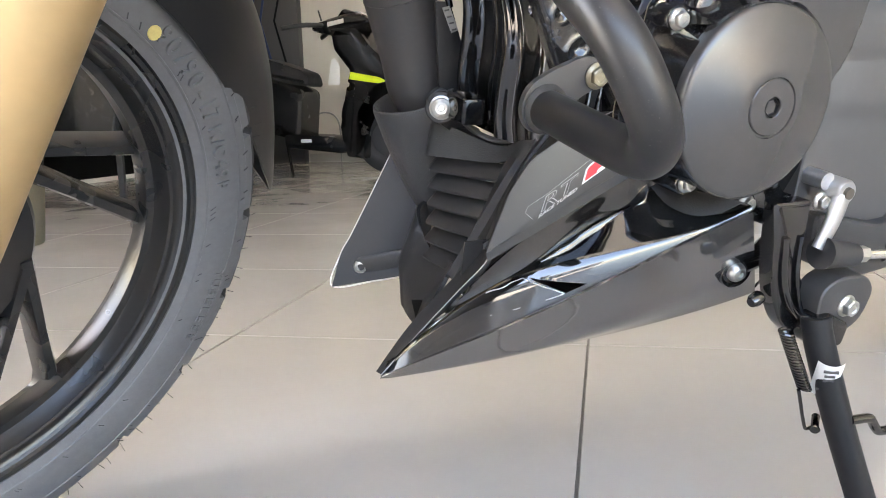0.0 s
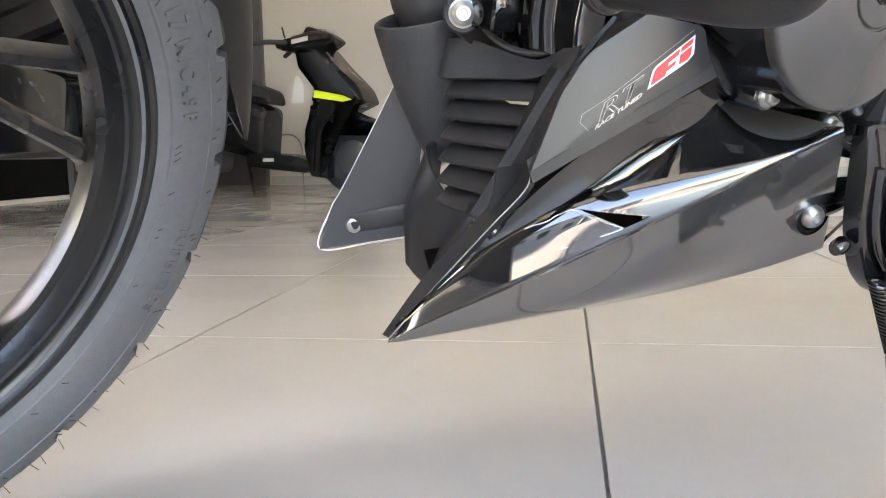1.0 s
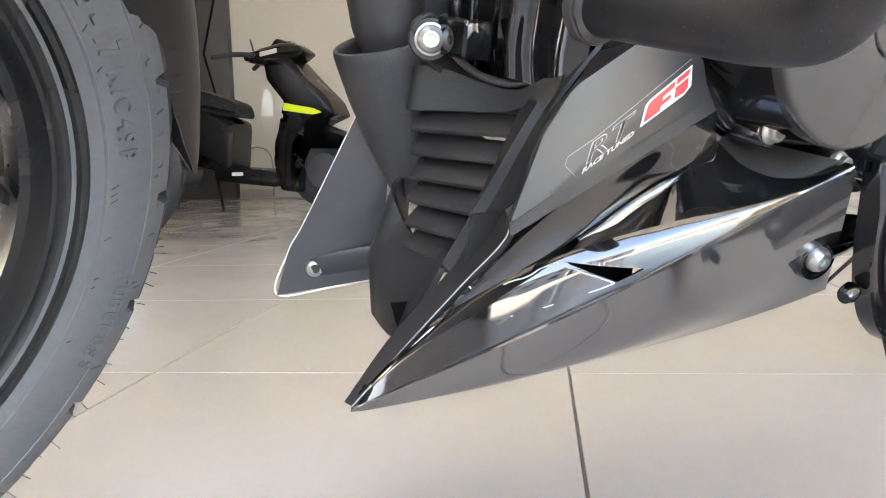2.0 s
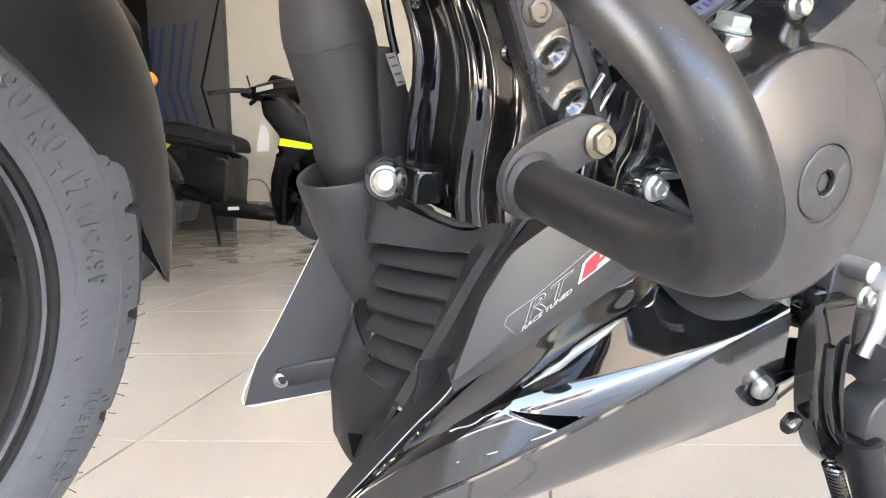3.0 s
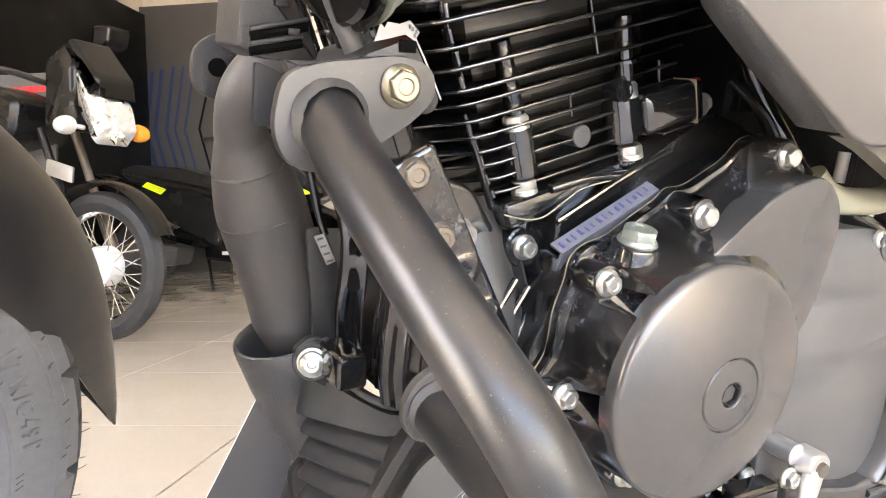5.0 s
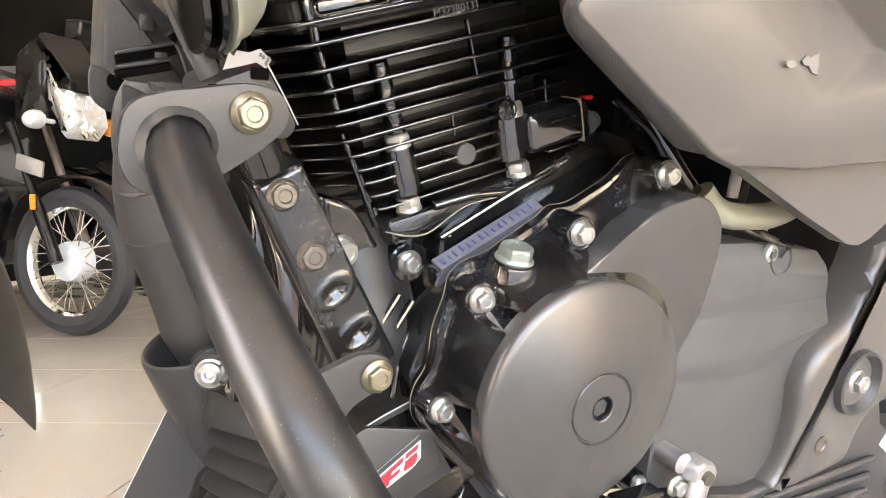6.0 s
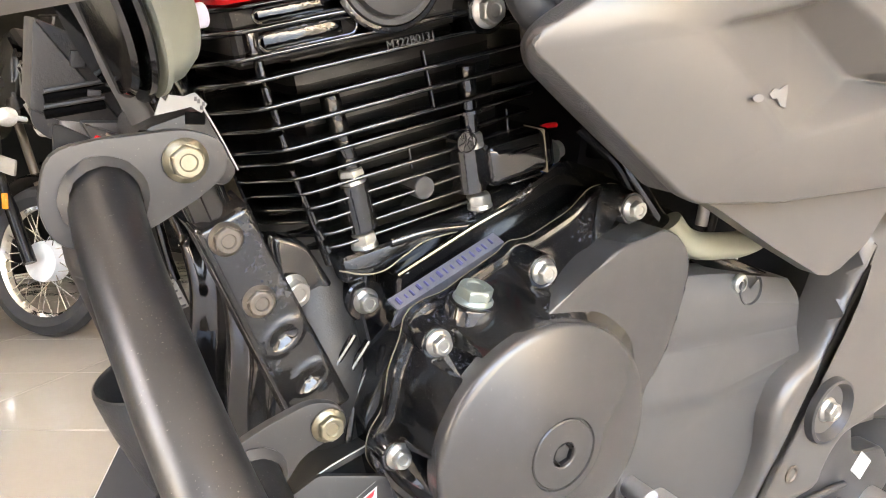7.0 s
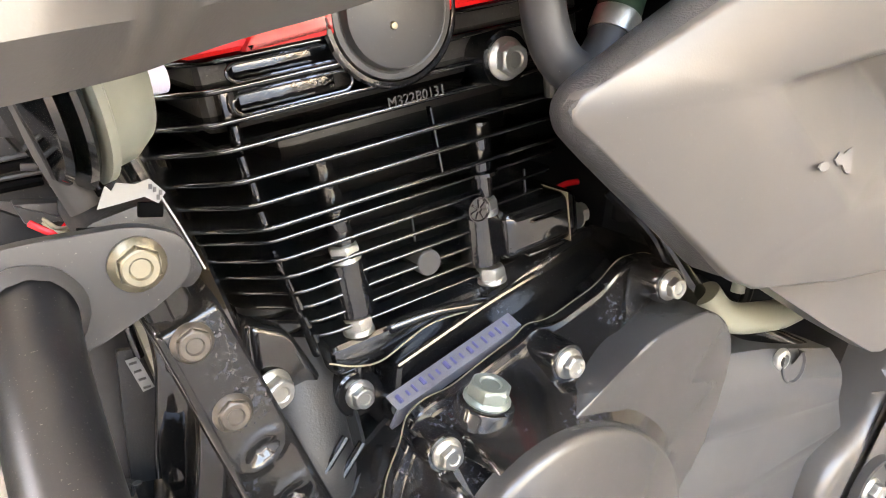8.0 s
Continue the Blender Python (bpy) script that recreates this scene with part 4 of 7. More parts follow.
pipe = part("exhaust_header", sweep([(-0.112, 0.096, 0.262), (-0.1205, 0.093, 0.310), (-0.1325, 0.0895, 0.3600), (-0.1515, 0.0850, 0.4115), (-0.1615, 0.0800, 0.440), (-0.1685, 0.0730, 0.460), (-0.1680, 0.065, 0.482), (-0.1540, 0.063, 0.4985), (-0.134, 0.060, 0.5020), (-0.09, 0.055, 0.503)],
                                    pipe_radius, 36, 12), PIPE, bike, "matt black exhaust header pipe")
for c, r, d in (((-0.1510, 0.0852, 0.4100), 0.0268, (-0.34, -0.10, 0.93)), ((-0.1612, 0.0802, 0.4390), 0.0218, (-0.33, -0.17, 0.93))):
    part("weld_seam", rough_up(turned([(r - 0.002, -0.0020), (r - 0.0002, -0.0010), (r + 0.0005, 0), (r - 0.0002, 0.0010), (r - 0.002, 0.0020)], 40, facing(c, d)), 0.0004), PIPE, pipe)
part("pipe_boot", sweep([(-0.150, 0.060, 0.4990), (-0.134, 0.060, 0.5020), (-0.10, 0.056, 0.503)], 0.0185, 24, 4), HOSE, pipe, "black flange at the head of the pipe")
hang = part("pipe_hanger", prism(rounded([(-0.1930, 0.482), (-0.1930, 0.502), (-0.180, 0.512), (-0.160, 0.510), (-0.160, 0.475), (-0.182, 0.474)], 0.010), 0.085, 0.090, 0.001), MATT, bike, "black tab with a hole beside the exhaust")
# black disc laid on the tab, painted as the shade of its hole
part("hole", turned([(0, 0.0003), (0.0050, 0.0003), (0.0052, 0)], 24, facing((-0.179, 0.0848, 0.4925), OUT)), VOID, hang)

cowl = new("belly_cowl")
cowl.parent = bike
cowl["label"] = "gloss black belly cowl with grille and stickers"
# side of the cowl: sloping front, rounded blade along the ridge, sunk rear face, underside
under = [(-0.1990, -0.0320, 0.1580), (-0.1800, -0.0480, 0.1680), (-0.1560, -0.0570, 0.1735), (-0.1303, -0.0600, 0.1763), (-0.0987, -0.0610, 0.1780), (-0.0565, -0.0620, 0.1805), (-0.0100, -0.0630, 0.1845), (0.0350, -0.0660, 0.1900), (0.0750, -0.0720, 0.2000), (0.0960, -0.0780, 0.2080)]


def inside(x, z, poly):
    hit = False
    for (xa, za), (xb, zb) in zip(poly, poly[1:] + poly[:1]):
        if (za > z) != (zb > z) and x < (xb - xa) * (z - za) / (zb - za) + xa:
            hit = not hit
    return hit


VENT = [(-0.1215, 0.248), (-0.087, 0.2472), (-0.09, 0.2454), (-0.0995, 0.2405)]


def pierced(bm):
    """Takes the vent opening out of a sheet."""
    rim = {v for v in bm.verts if any(len(e.link_faces) == 1 for e in v.link_edges)}
    gone = [f for f in bm.faces if inside(f.calc_center_median().x, f.calc_center_median().z, VENT)]
    bmesh.ops.delete(bm, geom=gone, context="FACES")
    for v in [v for v in bm.verts if v not in rim and any(len(e.link_faces) == 1 for e in v.link_edges)]:
        best, spot = 0.0030, None
        for a, b in zip(VENT, VENT[1:] + VENT[:1]):
            A, E, P = Vector(a), Vector(b) - Vector(a), Vector((v.co.x, v.co.z))
            q = A + E * max(0, min(1, (P - A).dot(E) / E.length_squared))
            if (q - P).length < best:
                best, spot = (q - P).length, q
        if spot:
            v.co.x, v.co.z = spot
    bmesh.ops.recalc_face_normals(bm, faces=bm.faces)
    return thicken(bm, 0.0016)


def fair(rail, order=4, n=12):
    """A clean curve of low order along a rail, so that the gloss runs without ripples."""
    P = np.array([tuple(p) for p in rail])
    d = np.r_[0, np.cumsum(np.linalg.norm(np.diff(P, axis=0), axis=1))]
    d /= d[-1]
    w = np.ones(len(P))
    w[0] = w[-1] = 6
    q = np.linspace(0, 1, n)
    cols = [np.polyval(np.polyfit(d, P[:, k], order, w=w), q) for k in range(3)]
    return [tuple(float(c[i]) for c in cols) for i in range(n)]


low_rail = [(-0.1961, -0.034, 0.1606), (-0.1734, -0.0565, 0.1829), (-0.1546, -0.074, 0.2015), (-0.1381, -0.086, 0.215), (-0.1106, -0.097, 0.23), (-0.0851, -0.104, 0.244), (-0.0555, -0.11, 0.2576), (-0.0252, -0.116, 0.2733), (0.0084, -0.1215, 0.2902), (0.025, -0.123, 0.295)]
top_rail = [(-0.1958, -0.0335, 0.1647), (-0.1696, -0.0525, 0.2049), (-0.1416, -0.07, 0.24), (-0.1121, -0.083, 0.256), (-0.0953, -0.089, 0.2625), (-0.0681, -0.097, 0.2663), (-0.04, -0.105, 0.2722), (-0.0117, -0.113, 0.2842), (0.0106, -0.1205, 0.2953), (0.026, -0.1225, 0.2975)]
top_rail, low_rail = fair(top_rail), fair(low_rail)


def leaning(q, f):
    """How far the flank leans back, in degrees, from its lower edge (q = 0) to its crest (q = 1); f runs from the plain front face (0) to the rounded blade (1)."""
    if q < 0.08:
        return -20 + (48 - 15 * f) * q / 0.08
    front = 28 + 3 * q if q < 0.76 else 30 + 38 * (q - 0.76) / 0.24
    blade = 13 + 6 * (q - 0.08) / 0.52 if q < 0.60 else 19 + 34 * (q - 0.60) / 0.40
    return front + (blade - front) * f


FLANK = [0.0, 0.02, 0.05, 0.08, 0.16, 0.28, 0.40, 0.52, 0.64, 0.72, 0.78, 0.84, 0.90, 0.95, 1.0]
flank_rails = [[] for q in FLANK]
for i, (a, b) in enumerate(zip(low_rail, top_rail)):
    f = min(1, max(0, (i - 3) / 3))
    run, before = 0.0, 0.0
    for rail, q in zip(flank_rails, FLANK):
        run += math.tan(radians(leaning((q + before) / 2, f * f * (3 - 2 * f)))) * (q - before)
        before = q
        rail.append((a[0] + (b[0] - a[0]) * q, a[1] + run * 0.92 * math.hypot(b[0] - a[0], b[2] - a[2]), a[2] + (b[2] - a[2]) * q))
top_rail = flank_rails[-1]
part("ridge_blade", pierced(skin(flank_rails, 30, 0, 2)), PAN, cowl, "gloss black rounded side of the cowl", 80)
arm_o = [(-0.1106, -0.0822, 0.257), (-0.0951, -0.0815, 0.2663), (-0.0803, -0.083, 0.2764), (-0.0622, -0.0848, 0.286), (-0.0402, -0.086, 0.2963), (-0.033, -0.085, 0.3025)]
arm_i = [(-0.1106, -0.0838, 0.2555)] + [(x + 0.0006, y - 0.0034, z - 0.0050) for x, y, z in arm_o[1:-1]] + [(-0.0335, -0.0868, 0.3005)]
sunk_top = fair([tuple(Vector(p) + Vector((0, 0.0006, 0.0002))) for p in arm_i] + [(-0.0150, -0.0780, 0.3010), (0.0050, -0.0770, 0.2980), (0.0420, -0.0850, 0.2945)], 4, 7)
sunk_low = [tuple(Vector(p) + Vector((0, 0.0006, -0.0004))) for p in top_rail[5:]]
shelf = [(x, y + 0.010, z + 0.008) for x, y, z in sunk_top]
part("top_flange", skin([[(x, y + 0.045, z + 0.012) for x, y, z in sunk_top], shelf, sunk_top], 6, 0.0016), PAN, cowl, "gloss black top flange of the cowl", 50)
part("sunk_face", skin([sunk_top, sunk_low], 10, 0.0016, 3), PAN, cowl, "gloss black sunk face of the cowl", 50)
arm_m = [tuple(0.5 * Vector(a) + 0.5 * Vector(b) + Vector((0, -0.0006, 0.0008))) for a, b in zip(arm_o, arm_i)]
part("sunk_backing", skin([[(x + 0.004, y + 0.010, z + 0.004) for x, y, z in arm_o], [(x, y + 0.008, z) for x, y, z in top_rail[6:]]], 6, 0.001), MATT, cowl, "dark backing of the sunk face")
part("upper_arm", skin([arm_o, arm_m, arm_i], 10, 0.001, 3), PAN, cowl, "", 60)
under = fair(under)
belly = [tuple(0.42 * Vector(a) + 0.58 * Vector(b) + Vector((0, -0.0075 * math.sin(math.pi * i / 11), -0.0035 * math.sin(math.pi * i / 11)))) for i, (a, b) in enumerate(zip(low_rail, under))]
# underside and keel take the grey that stands for the mirrored floor
part("underside", skin([low_rail, belly, under], 12, 0.0018, 8), UNDER, cowl, "gloss black curved cowl underside, its floor reflection put in as grey", 60)
keel = [(x + 0.012 * min(1, i / 3), y + 0.034 * min(1, i / 4), z + 0.0015) for i, (x, y, z) in enumerate(under)]
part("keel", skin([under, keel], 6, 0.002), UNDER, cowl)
part("tail_edge", skin([[(0.0270, -0.1228, 0.2894), (0.066, -0.1130, 0.2740), (0.080, -0.1110, 0.252), (0.094, -0.0790, 0.2085)], [(0.050, -0.1020, 0.2890), (0.078, -0.1060, 0.2720), (0.090, -0.1050, 0.250), (0.097, -0.0760, 0.2070)]], 6, 0.002), PAN, cowl)
CUPD = (-0.12, -1, -0.10)
part("bolt_cup", turned([(0, -0.0005), (0.0098, -0.0005), (0.0108, 0.0012), (0.0122, 0.0016), (0.0130, 0.0004), (0.0128, -0.010), (0, -0.010)], 32, facing((0.0475, -0.1000, 0.2383), CUPD)), GLOSS, cowl, "black cup round the cowl bolt")
part("cup_arm", sweep([(0.0520, -0.0960, 0.2420), (0.0650, -0.0960, 0.2450), (0.0780, -0.0940, 0.2490), (0.0900, -0.0900, 0.2530)], 0.0105, 16, 6, flat=(1.0, 0.6)), GLOSS, cowl, "black strap above the cowl bolt")
part("cowl_bolt", turned([(0, 0.0036), (0.0022, 0.0036), (0.0026, 0.0052), (0.0048, 0.0048), (0.0064, 0.0030), (0.0074, 0.0008), (0.0074, -0.001), (0, -0.001)], 32, facing((0.0475, -0.1008, 0.2383), CUPD)), ZINC, cowl, "domed zinc cowl bolt")
# arrow-shaped end of the front face beside the vent, its edges drawn as bright lines
def on_flank(x, z):
    best = min(((math.hypot(x - p[0], z - p[2]), p[1]) for r in flank_rails for a, b in zip(r, r[1:]) for p in [tuple(Vector(a).lerp(Vector(b), k / 6)) for k in range(6)]), key=lambda c: c[0])
    return (x, best[1] - 0.0004, z)


for a, b in (((-0.1435, 0.2342), (-0.1232, 0.2470)), ((-0.1232, 0.2470), (-0.1005, 0.2400)), ((-0.1005, 0.2400), (-0.1420, 0.2205))):
    line = [on_flank(a[0] + (b[0] - a[0]) * k / 6, a[1] + (b[1] - a[1]) * k / 6) for k in range(7)]
    part("facet_edge", sweep(line, 0.0004, 8), LINE, cowl, "bright thin line along the edge beside the vent")
# concave band between the sticker panel and the crest
band = [(-0.1955, -0.0335, 0.1690), (-0.1760, -0.0490, 0.1960), (-0.1560, -0.0630, 0.2260), (-0.1440, -0.0715, 0.2500), (-0.1300, -0.0800, 0.2680), (-0.1100, -0.0840, 0.2830), (-0.0850, -0.0862, 0.2965), (-0.0620, -0.0870, 0.3070), (-0.0450, -0.0870, 0.3140), (-0.0380, -0.0860, 0.3170)]
band_low = top_rail[:5] + [arm_o[0]] + arm_o[1:]
band, band_low = fair(band), fair(band_low, 6)
hollow = [0.0008 * math.sin(math.pi * i / 11) ** 0.7 for i in range(12)]
band_mid = [tuple(0.5 * Vector(a) + 0.5 * Vector(b) + Vector((0, k, 0))) for a, b, k in zip(band, band_low, hollow)]
part("side_band", skin([band, band_mid, band_low], 10, 0.0016, 6), PAN, cowl, "gloss black concave band under the sticker panel", 50)
part("band_backing", skin([[(x, y + 0.006, z) for x, y, z in band[:5]], [(x, y + 0.006, z) for x, y, z in flank_rails[8][:5]]], 6, 0.001), MATT, cowl, "dark backing of the cowl")
part("inner_wall", skin([[(-0.150, -0.050, 0.262), (-0.06, -0.070, 0.272)], [(-0.150, -0.045, 0.195), (-0.06, -0.070, 0.215)]], 2, 0.002), MATT, cowl, "dark inner wall behind the vent")

# flat sticker panel: a runs along the lettering, b up across it
PO = Vector((-0.1205, -0.0905, 0.2935))
PE1, PE2, PN = Vector((0.8582, -0.0572, 0.5101)), Vector((-0.4937, 0.1799, 0.8508)), Vector((-0.1405, -0.9820, 0.1262))
STK = Matrix.Translation(PO) @ Matrix((PE1, PE2, PN)).transposed().to_4x4()


def on_panel(outline, lift, thick, material, name, label="", bevel=0.0):
    bm = prism(outline, -lift, -lift + thick, bevel)
    bmesh.ops.transform(bm, verts=bm.verts, matrix=STK @ Matrix(((1, 0, 0, 0), (0, 0, 1, 0), (0, -1, 0, 0), (0, 0, 0, 1))))
    return part(name, bm, material, cowl, label)


PANEL_O = rounded([(0.0500, 0.0345), (0.0770, 0.0130), (0.0715, -0.0075), (0.0020, -0.0040), (-0.0425, -0.0035), (-0.0110, 0.0225), (0.0110, 0.0330)], [0.003, 0.004, 0.004, 0.02, 0.002, 0.006, 0.006])
on_panel([(0.0760, 0.004), (0.0760, -0.0150), (0.0300, -0.0130), (-0.0425, -0.0100), (-0.0400, 0.002)], -0.0035, 0.002, MATT, "panel_backing", "dark backing under the sticker panel")
on_panel(PANEL_O, 0.0, 0.003, PANEL, "sticker_panel", "satin dark grey cowl panel", 0.0008)


def letters_on(text, x, y, size, material, name, label, grow=0.0, lift=0.0002, stretch=1.0, slant=0.5):
    cu = bpy.data.curves.new("letters", "FONT")
    cu.body, cu.size, cu.extrude, cu.offset, cu.shear = text, size, 0.00012, grow, 0.0
    ob = bpy.data.objects.new("letters", cu)
    me = bpy.data.meshes.new_from_object(ob)
    bm = bmesh.new()
    bm.from_mesh(me)
    bpy.data.objects.remove(ob)
    bpy.data.meshes.remove(me)
    bpy.data.curves.remove(cu)
    bmesh.ops.transform(bm, verts=bm.verts, matrix=STK @ Matrix.Translation((x, y, lift)) @ Matrix(((stretch, slant, 0, 0), (0.058 * stretch, 1, 0, 0), (0, 0, 1, 0), (0, 0, 0, 1))))
    part(name, bm, material, cowl, label)


letters_on("RT", 0.0000, 0.0002, 0.0100, LINE, "sticker_letters", "silver outlined sticker letters", 0.00016, 0.0002, 2.25, 1.05)
letters_on("RT", 0.0000, 0.0002, 0.0100, PANEL, "letters_fill", "", -0.00008, 0.00045, 2.25, 1.05)
letters_on("RACE TUNED", -0.0024, -0.0024, 0.0026, LINE, "small_letters", "small silver sticker letters", 0.00004, 0.0002, 1.95, 1.0)
on_panel([(0.0331, 0.0008), (0.0398, 0.0080), (0.0430, 0.0092), (0.0697, 0.0121), (0.0652, 0.0040), (0.0600, 0.0022)], 0.0003, 0.0003, WHITE, "sticker_block", "white sticker block")
on_panel([(0.0354, 0.0018), (0.0408, 0.0074), (0.0434, 0.0083), (0.0586, 0.0103), (0.0566, 0.0079), (0.0497, 0.0071), (0.0484, 0.0056), (0.0540, 0.0061), (0.0527, 0.0045), (0.0466, 0.0038), (0.0450, 0.0022)], 0.0006, 0.0003, RED, "sticker_letters", "red block letter F")
on_panel([(0.0546, 0.0034), (0.0576, 0.0074), (0.0654, 0.0082), (0.0632, 0.0045), (0.0604, 0.0031)], 0.0006, 0.0003, RED, "sticker_letters", "red block letter i")
on_panel([(0.0582, 0.0083), (0.0598, 0.0105), (0.0682, 0.0114), (0.0660, 0.0091)], 0.0006, 0.0003, RED, "sticker_letters", "red dot of the letter")
for q0, q1 in (((-0.0054, -0.0012), (-0.0078, 0.0052)), ((-0.0078, 0.0052), (-0.0050, 0.0079)), ((-0.0050, 0.0079), (0.0110, 0.0082)), ((0.0110, 0.0082), (0.0705, 0.0146))):
    part("sticker_outline", sweep([STK @ Vector((*q0, 0.00005)), STK @ Vector((*q1, 0.00005))], 0.00008, 6, smooth=False), LINE, cowl)
lip_o = [(-0.0600, -0.078, 0.3560), (-0.0916, -0.0800, 0.3445), (-0.1119, -0.0830, 0.3305), (-0.1385, -0.0830, 0.3080), (-0.1470, -0.0790, 0.2700), (-0.1455, -0.0715, 0.2550), (-0.1560, -0.0600, 0.2330), (-0.1750, -0.0475, 0.2010), (-0.1985, -0.0320, 0.1600)]
lip_i = [(-0.0600, -0.050, 0.3480), (-0.0860, -0.0500, 0.3405), (-0.1000, -0.0550, 0.3285), (-0.1220, -0.0520, 0.2980), (-0.1320, -0.0470, 0.2640), (-0.1370, -0.0440, 0.2520), (-0.1540, -0.0390, 0.2290), (-0.1800, -0.0320, 0.1950), (-0.2000, -0.0250, 0.1590)]
part("front_lip", skin([lip_o, lip_i], 8, 0.003), MATT, cowl, "matt black front lip of the cowl")
part("panel_edge", sweep(lip_o, 0.0004, 8), LINE, cowl, "bright thin edge line")

# ---- grille and chin ----
def slat(pl, pr):
    """A grille blade from its left to its right end, rounded in front and drawn in at the left end."""
    d = (pr - pl).normalized()
    f = Vector((d.y, -d.x, 0)).normalized()
    up = Vector((0.05, 0, 1))
    sec = ((-0.0070, 0.0062), (-0.0042, 0.0068), (0.0040, -0.0006), (0.0060, -0.0030), (0.0054, -0.0046), (0.0030, -0.0040), (-0.0070, 0.0034))
    bm = bmesh.new()
    rings = []
    for q, k, back in ((0.0, 0.55, 0.0045), (0.025, 0.85, 0.0015), (0.07, 1.0, 0.0), (0.5, 1.0, -0.0012), (1.0, 1.0, 0.0)):
        c = pl.lerp(pr, q) - f * back
        rings.append([bm.verts.new(c + f * (a * k) + up * (b * k)) for a, b in sec])
    for A, E in zip(rings, rings[1:]):
        for n in range(7):
            bm.faces.new((A[n], A[(n + 1) % 7], E[(n + 1) % 7], E[n]))
    bm.faces.new(rings[0])
    bm.faces.new(rings[-1])
    return bm


GL0, GL1, GR0, GR1 = Vector((-0.1355, 0.0440, 0.2905)), Vector((-0.1395, 0.0310, 0.2250)), Vector((-0.1060, -0.0215, 0.2985)), Vector((-0.1330, -0.0080, 0.2240))
for k in range(6):
    part("grille_slat", slat(GL0.lerp(GL1, k / 5), GR0.lerp(GR1, (k + 0.05) / 5.2)), MATT, cowl)
part("grille_back", skin([[(-0.121, 0.056, 0.292), (-0.112, 0.020, 0.290), (-0.100, -0.030, 0.276)], [(-0.126, 0.045, 0.2), (-0.126, 0.010, 0.21), (-0.120, -0.030, 0.214)]], 3, 0.002), MATT, cowl, "dark wall behind the grille")
hood_t = [(-0.1180, 0.0620, 0.3160), (-0.1310, 0.0520, 0.3190), (-0.1360, 0.0420, 0.3220), (-0.1290, 0.0250, 0.3225), (-0.1170, 0.0050, 0.3180), (-0.1080, -0.0100, 0.3160), (-0.1030, -0.0220, 0.3205), (-0.0930, -0.0400, 0.3360)]
hood_m = [(-0.1200, 0.0620, 0.3000), (-0.1340, 0.0520, 0.2990), (-0.1400, 0.0430, 0.2975), (-0.1335, 0.0250, 0.3000), (-0.1230, 0.0050, 0.3025), (-0.1150, -0.0100, 0.3045), (-0.1090, -0.0210, 0.3080), (-0.1000, -0.0380, 0.3200)]
hood_b = [(x + 0.012, y + 0.002, z - 0.0015) for x, y, z in hood_m]
part("grille_hood", skin([[(x + 0.016, y, z - 0.002) for x, y, z in hood_t], hood_t, hood_m, hood_b], 6, 0.002), MATT, cowl, "matt black grille hood with a dipped upper edge", 40)
bar_i = [(-0.1035, -0.0225, 0.3180), (-0.1085, -0.0200, 0.3050), (-0.1215, -0.0135, 0.2640), (-0.1360, -0.0060, 0.2180)]
bar_m = [(-0.0990, -0.0340, 0.3250), (-0.1140, -0.0345, 0.3030), (-0.1300, -0.0300, 0.2690), (-0.1500, -0.0250, 0.2280)]
bar_s = [(-0.0960, -0.0385, 0.3250), (-0.1110, -0.0385, 0.3020), (-0.1265, -0.0350, 0.2680), (-0.1470, -0.0300, 0.2260)]
bar_o = [(-0.0870, -0.0510, 0.3450), (-0.1130, -0.0530, 0.3140), (-0.1280, -0.0490, 0.2720), (-0.1500, -0.0405, 0.2320)]
part("grille_bar", skin([[(x + 0.010, y, z) for x, y, z in bar_i], bar_i, bar_m, bar_s, bar_o], 8, 0.0022), MATT, cowl, "matt black grille side panel", 40)
chin = skin([[(-0.115, 0.085, 0.250), (-0.1378, 0.060, 0.2490), (-0.1385, 0.042, 0.2330), (-0.1390, 0.018, 0.2262), (-0.1360, -0.006, 0.2290), (-0.1530, -0.030, 0.2290)], [(-0.115, 0.085, 0.205), (-0.1500, 0.060, 0.2090), (-0.1545, 0.042, 0.2020), (-0.1565, 0.018, 0.1985), (-0.1575, -0.006, 0.2000), (-0.1640, -0.028, 0.2060)],
             [(-0.110, 0.080, 0.172), (-0.1480, 0.055, 0.1740), (-0.1530, 0.038, 0.1715), (-0.1560, 0.016, 0.1725), (-0.1600, -0.006, 0.1790), (-0.1660, -0.022, 0.1860)], [(-0.095, 0.070, 0.163), (-0.1250, 0.045, 0.1620), (-0.1320, 0.030, 0.1610), (-0.1380, 0.012, 0.1630), (-0.1450, -0.008, 0.1680), (-0.1550, -0.020, 0.1740)]], 6, 0.003, 1)
part("chin", chin, MATT, cowl, "matt black chin of the cowl")
# thin black sheet that paints the shade of a three-cornered pocket
pk = bmesh.new()
pk.faces.new([pk.verts.new(p) for p in ((-0.1640, 0.0010, 0.1990), (-0.1620, -0.0150, 0.2060), (-0.1655, -0.0120, 0.1900))])
bmesh.ops.solidify(pk, geom=pk.faces[:], thickness=0.0006)
part("chin_pocket_shade", pk, PANELSHADE, cowl, "flat black triangle standing for a shaded pocket in the chin")
# right hand flap seen from its inner side, with its white edge
flap_o = [(-0.1400, 0.110, 0.2850), (-0.158, 0.118, 0.2380), (-0.1715, 0.122, 0.2060), (-0.1790, 0.124, 0.1900), (-0.1860, 0.125, 0.1600)]
flap_i = [(-0.118, 0.100, 0.270), (-0.121, 0.100, 0.2380), (-0.121, 0.100, 0.2060), (-0.121, 0.100, 0.1900), (-0.118, 0.098, 0.1760)]
part("side_flap", skin([flap_o, flap_i], 8, 0.0025), PLATE, cowl, "dark grey cowl flap with a white edge")
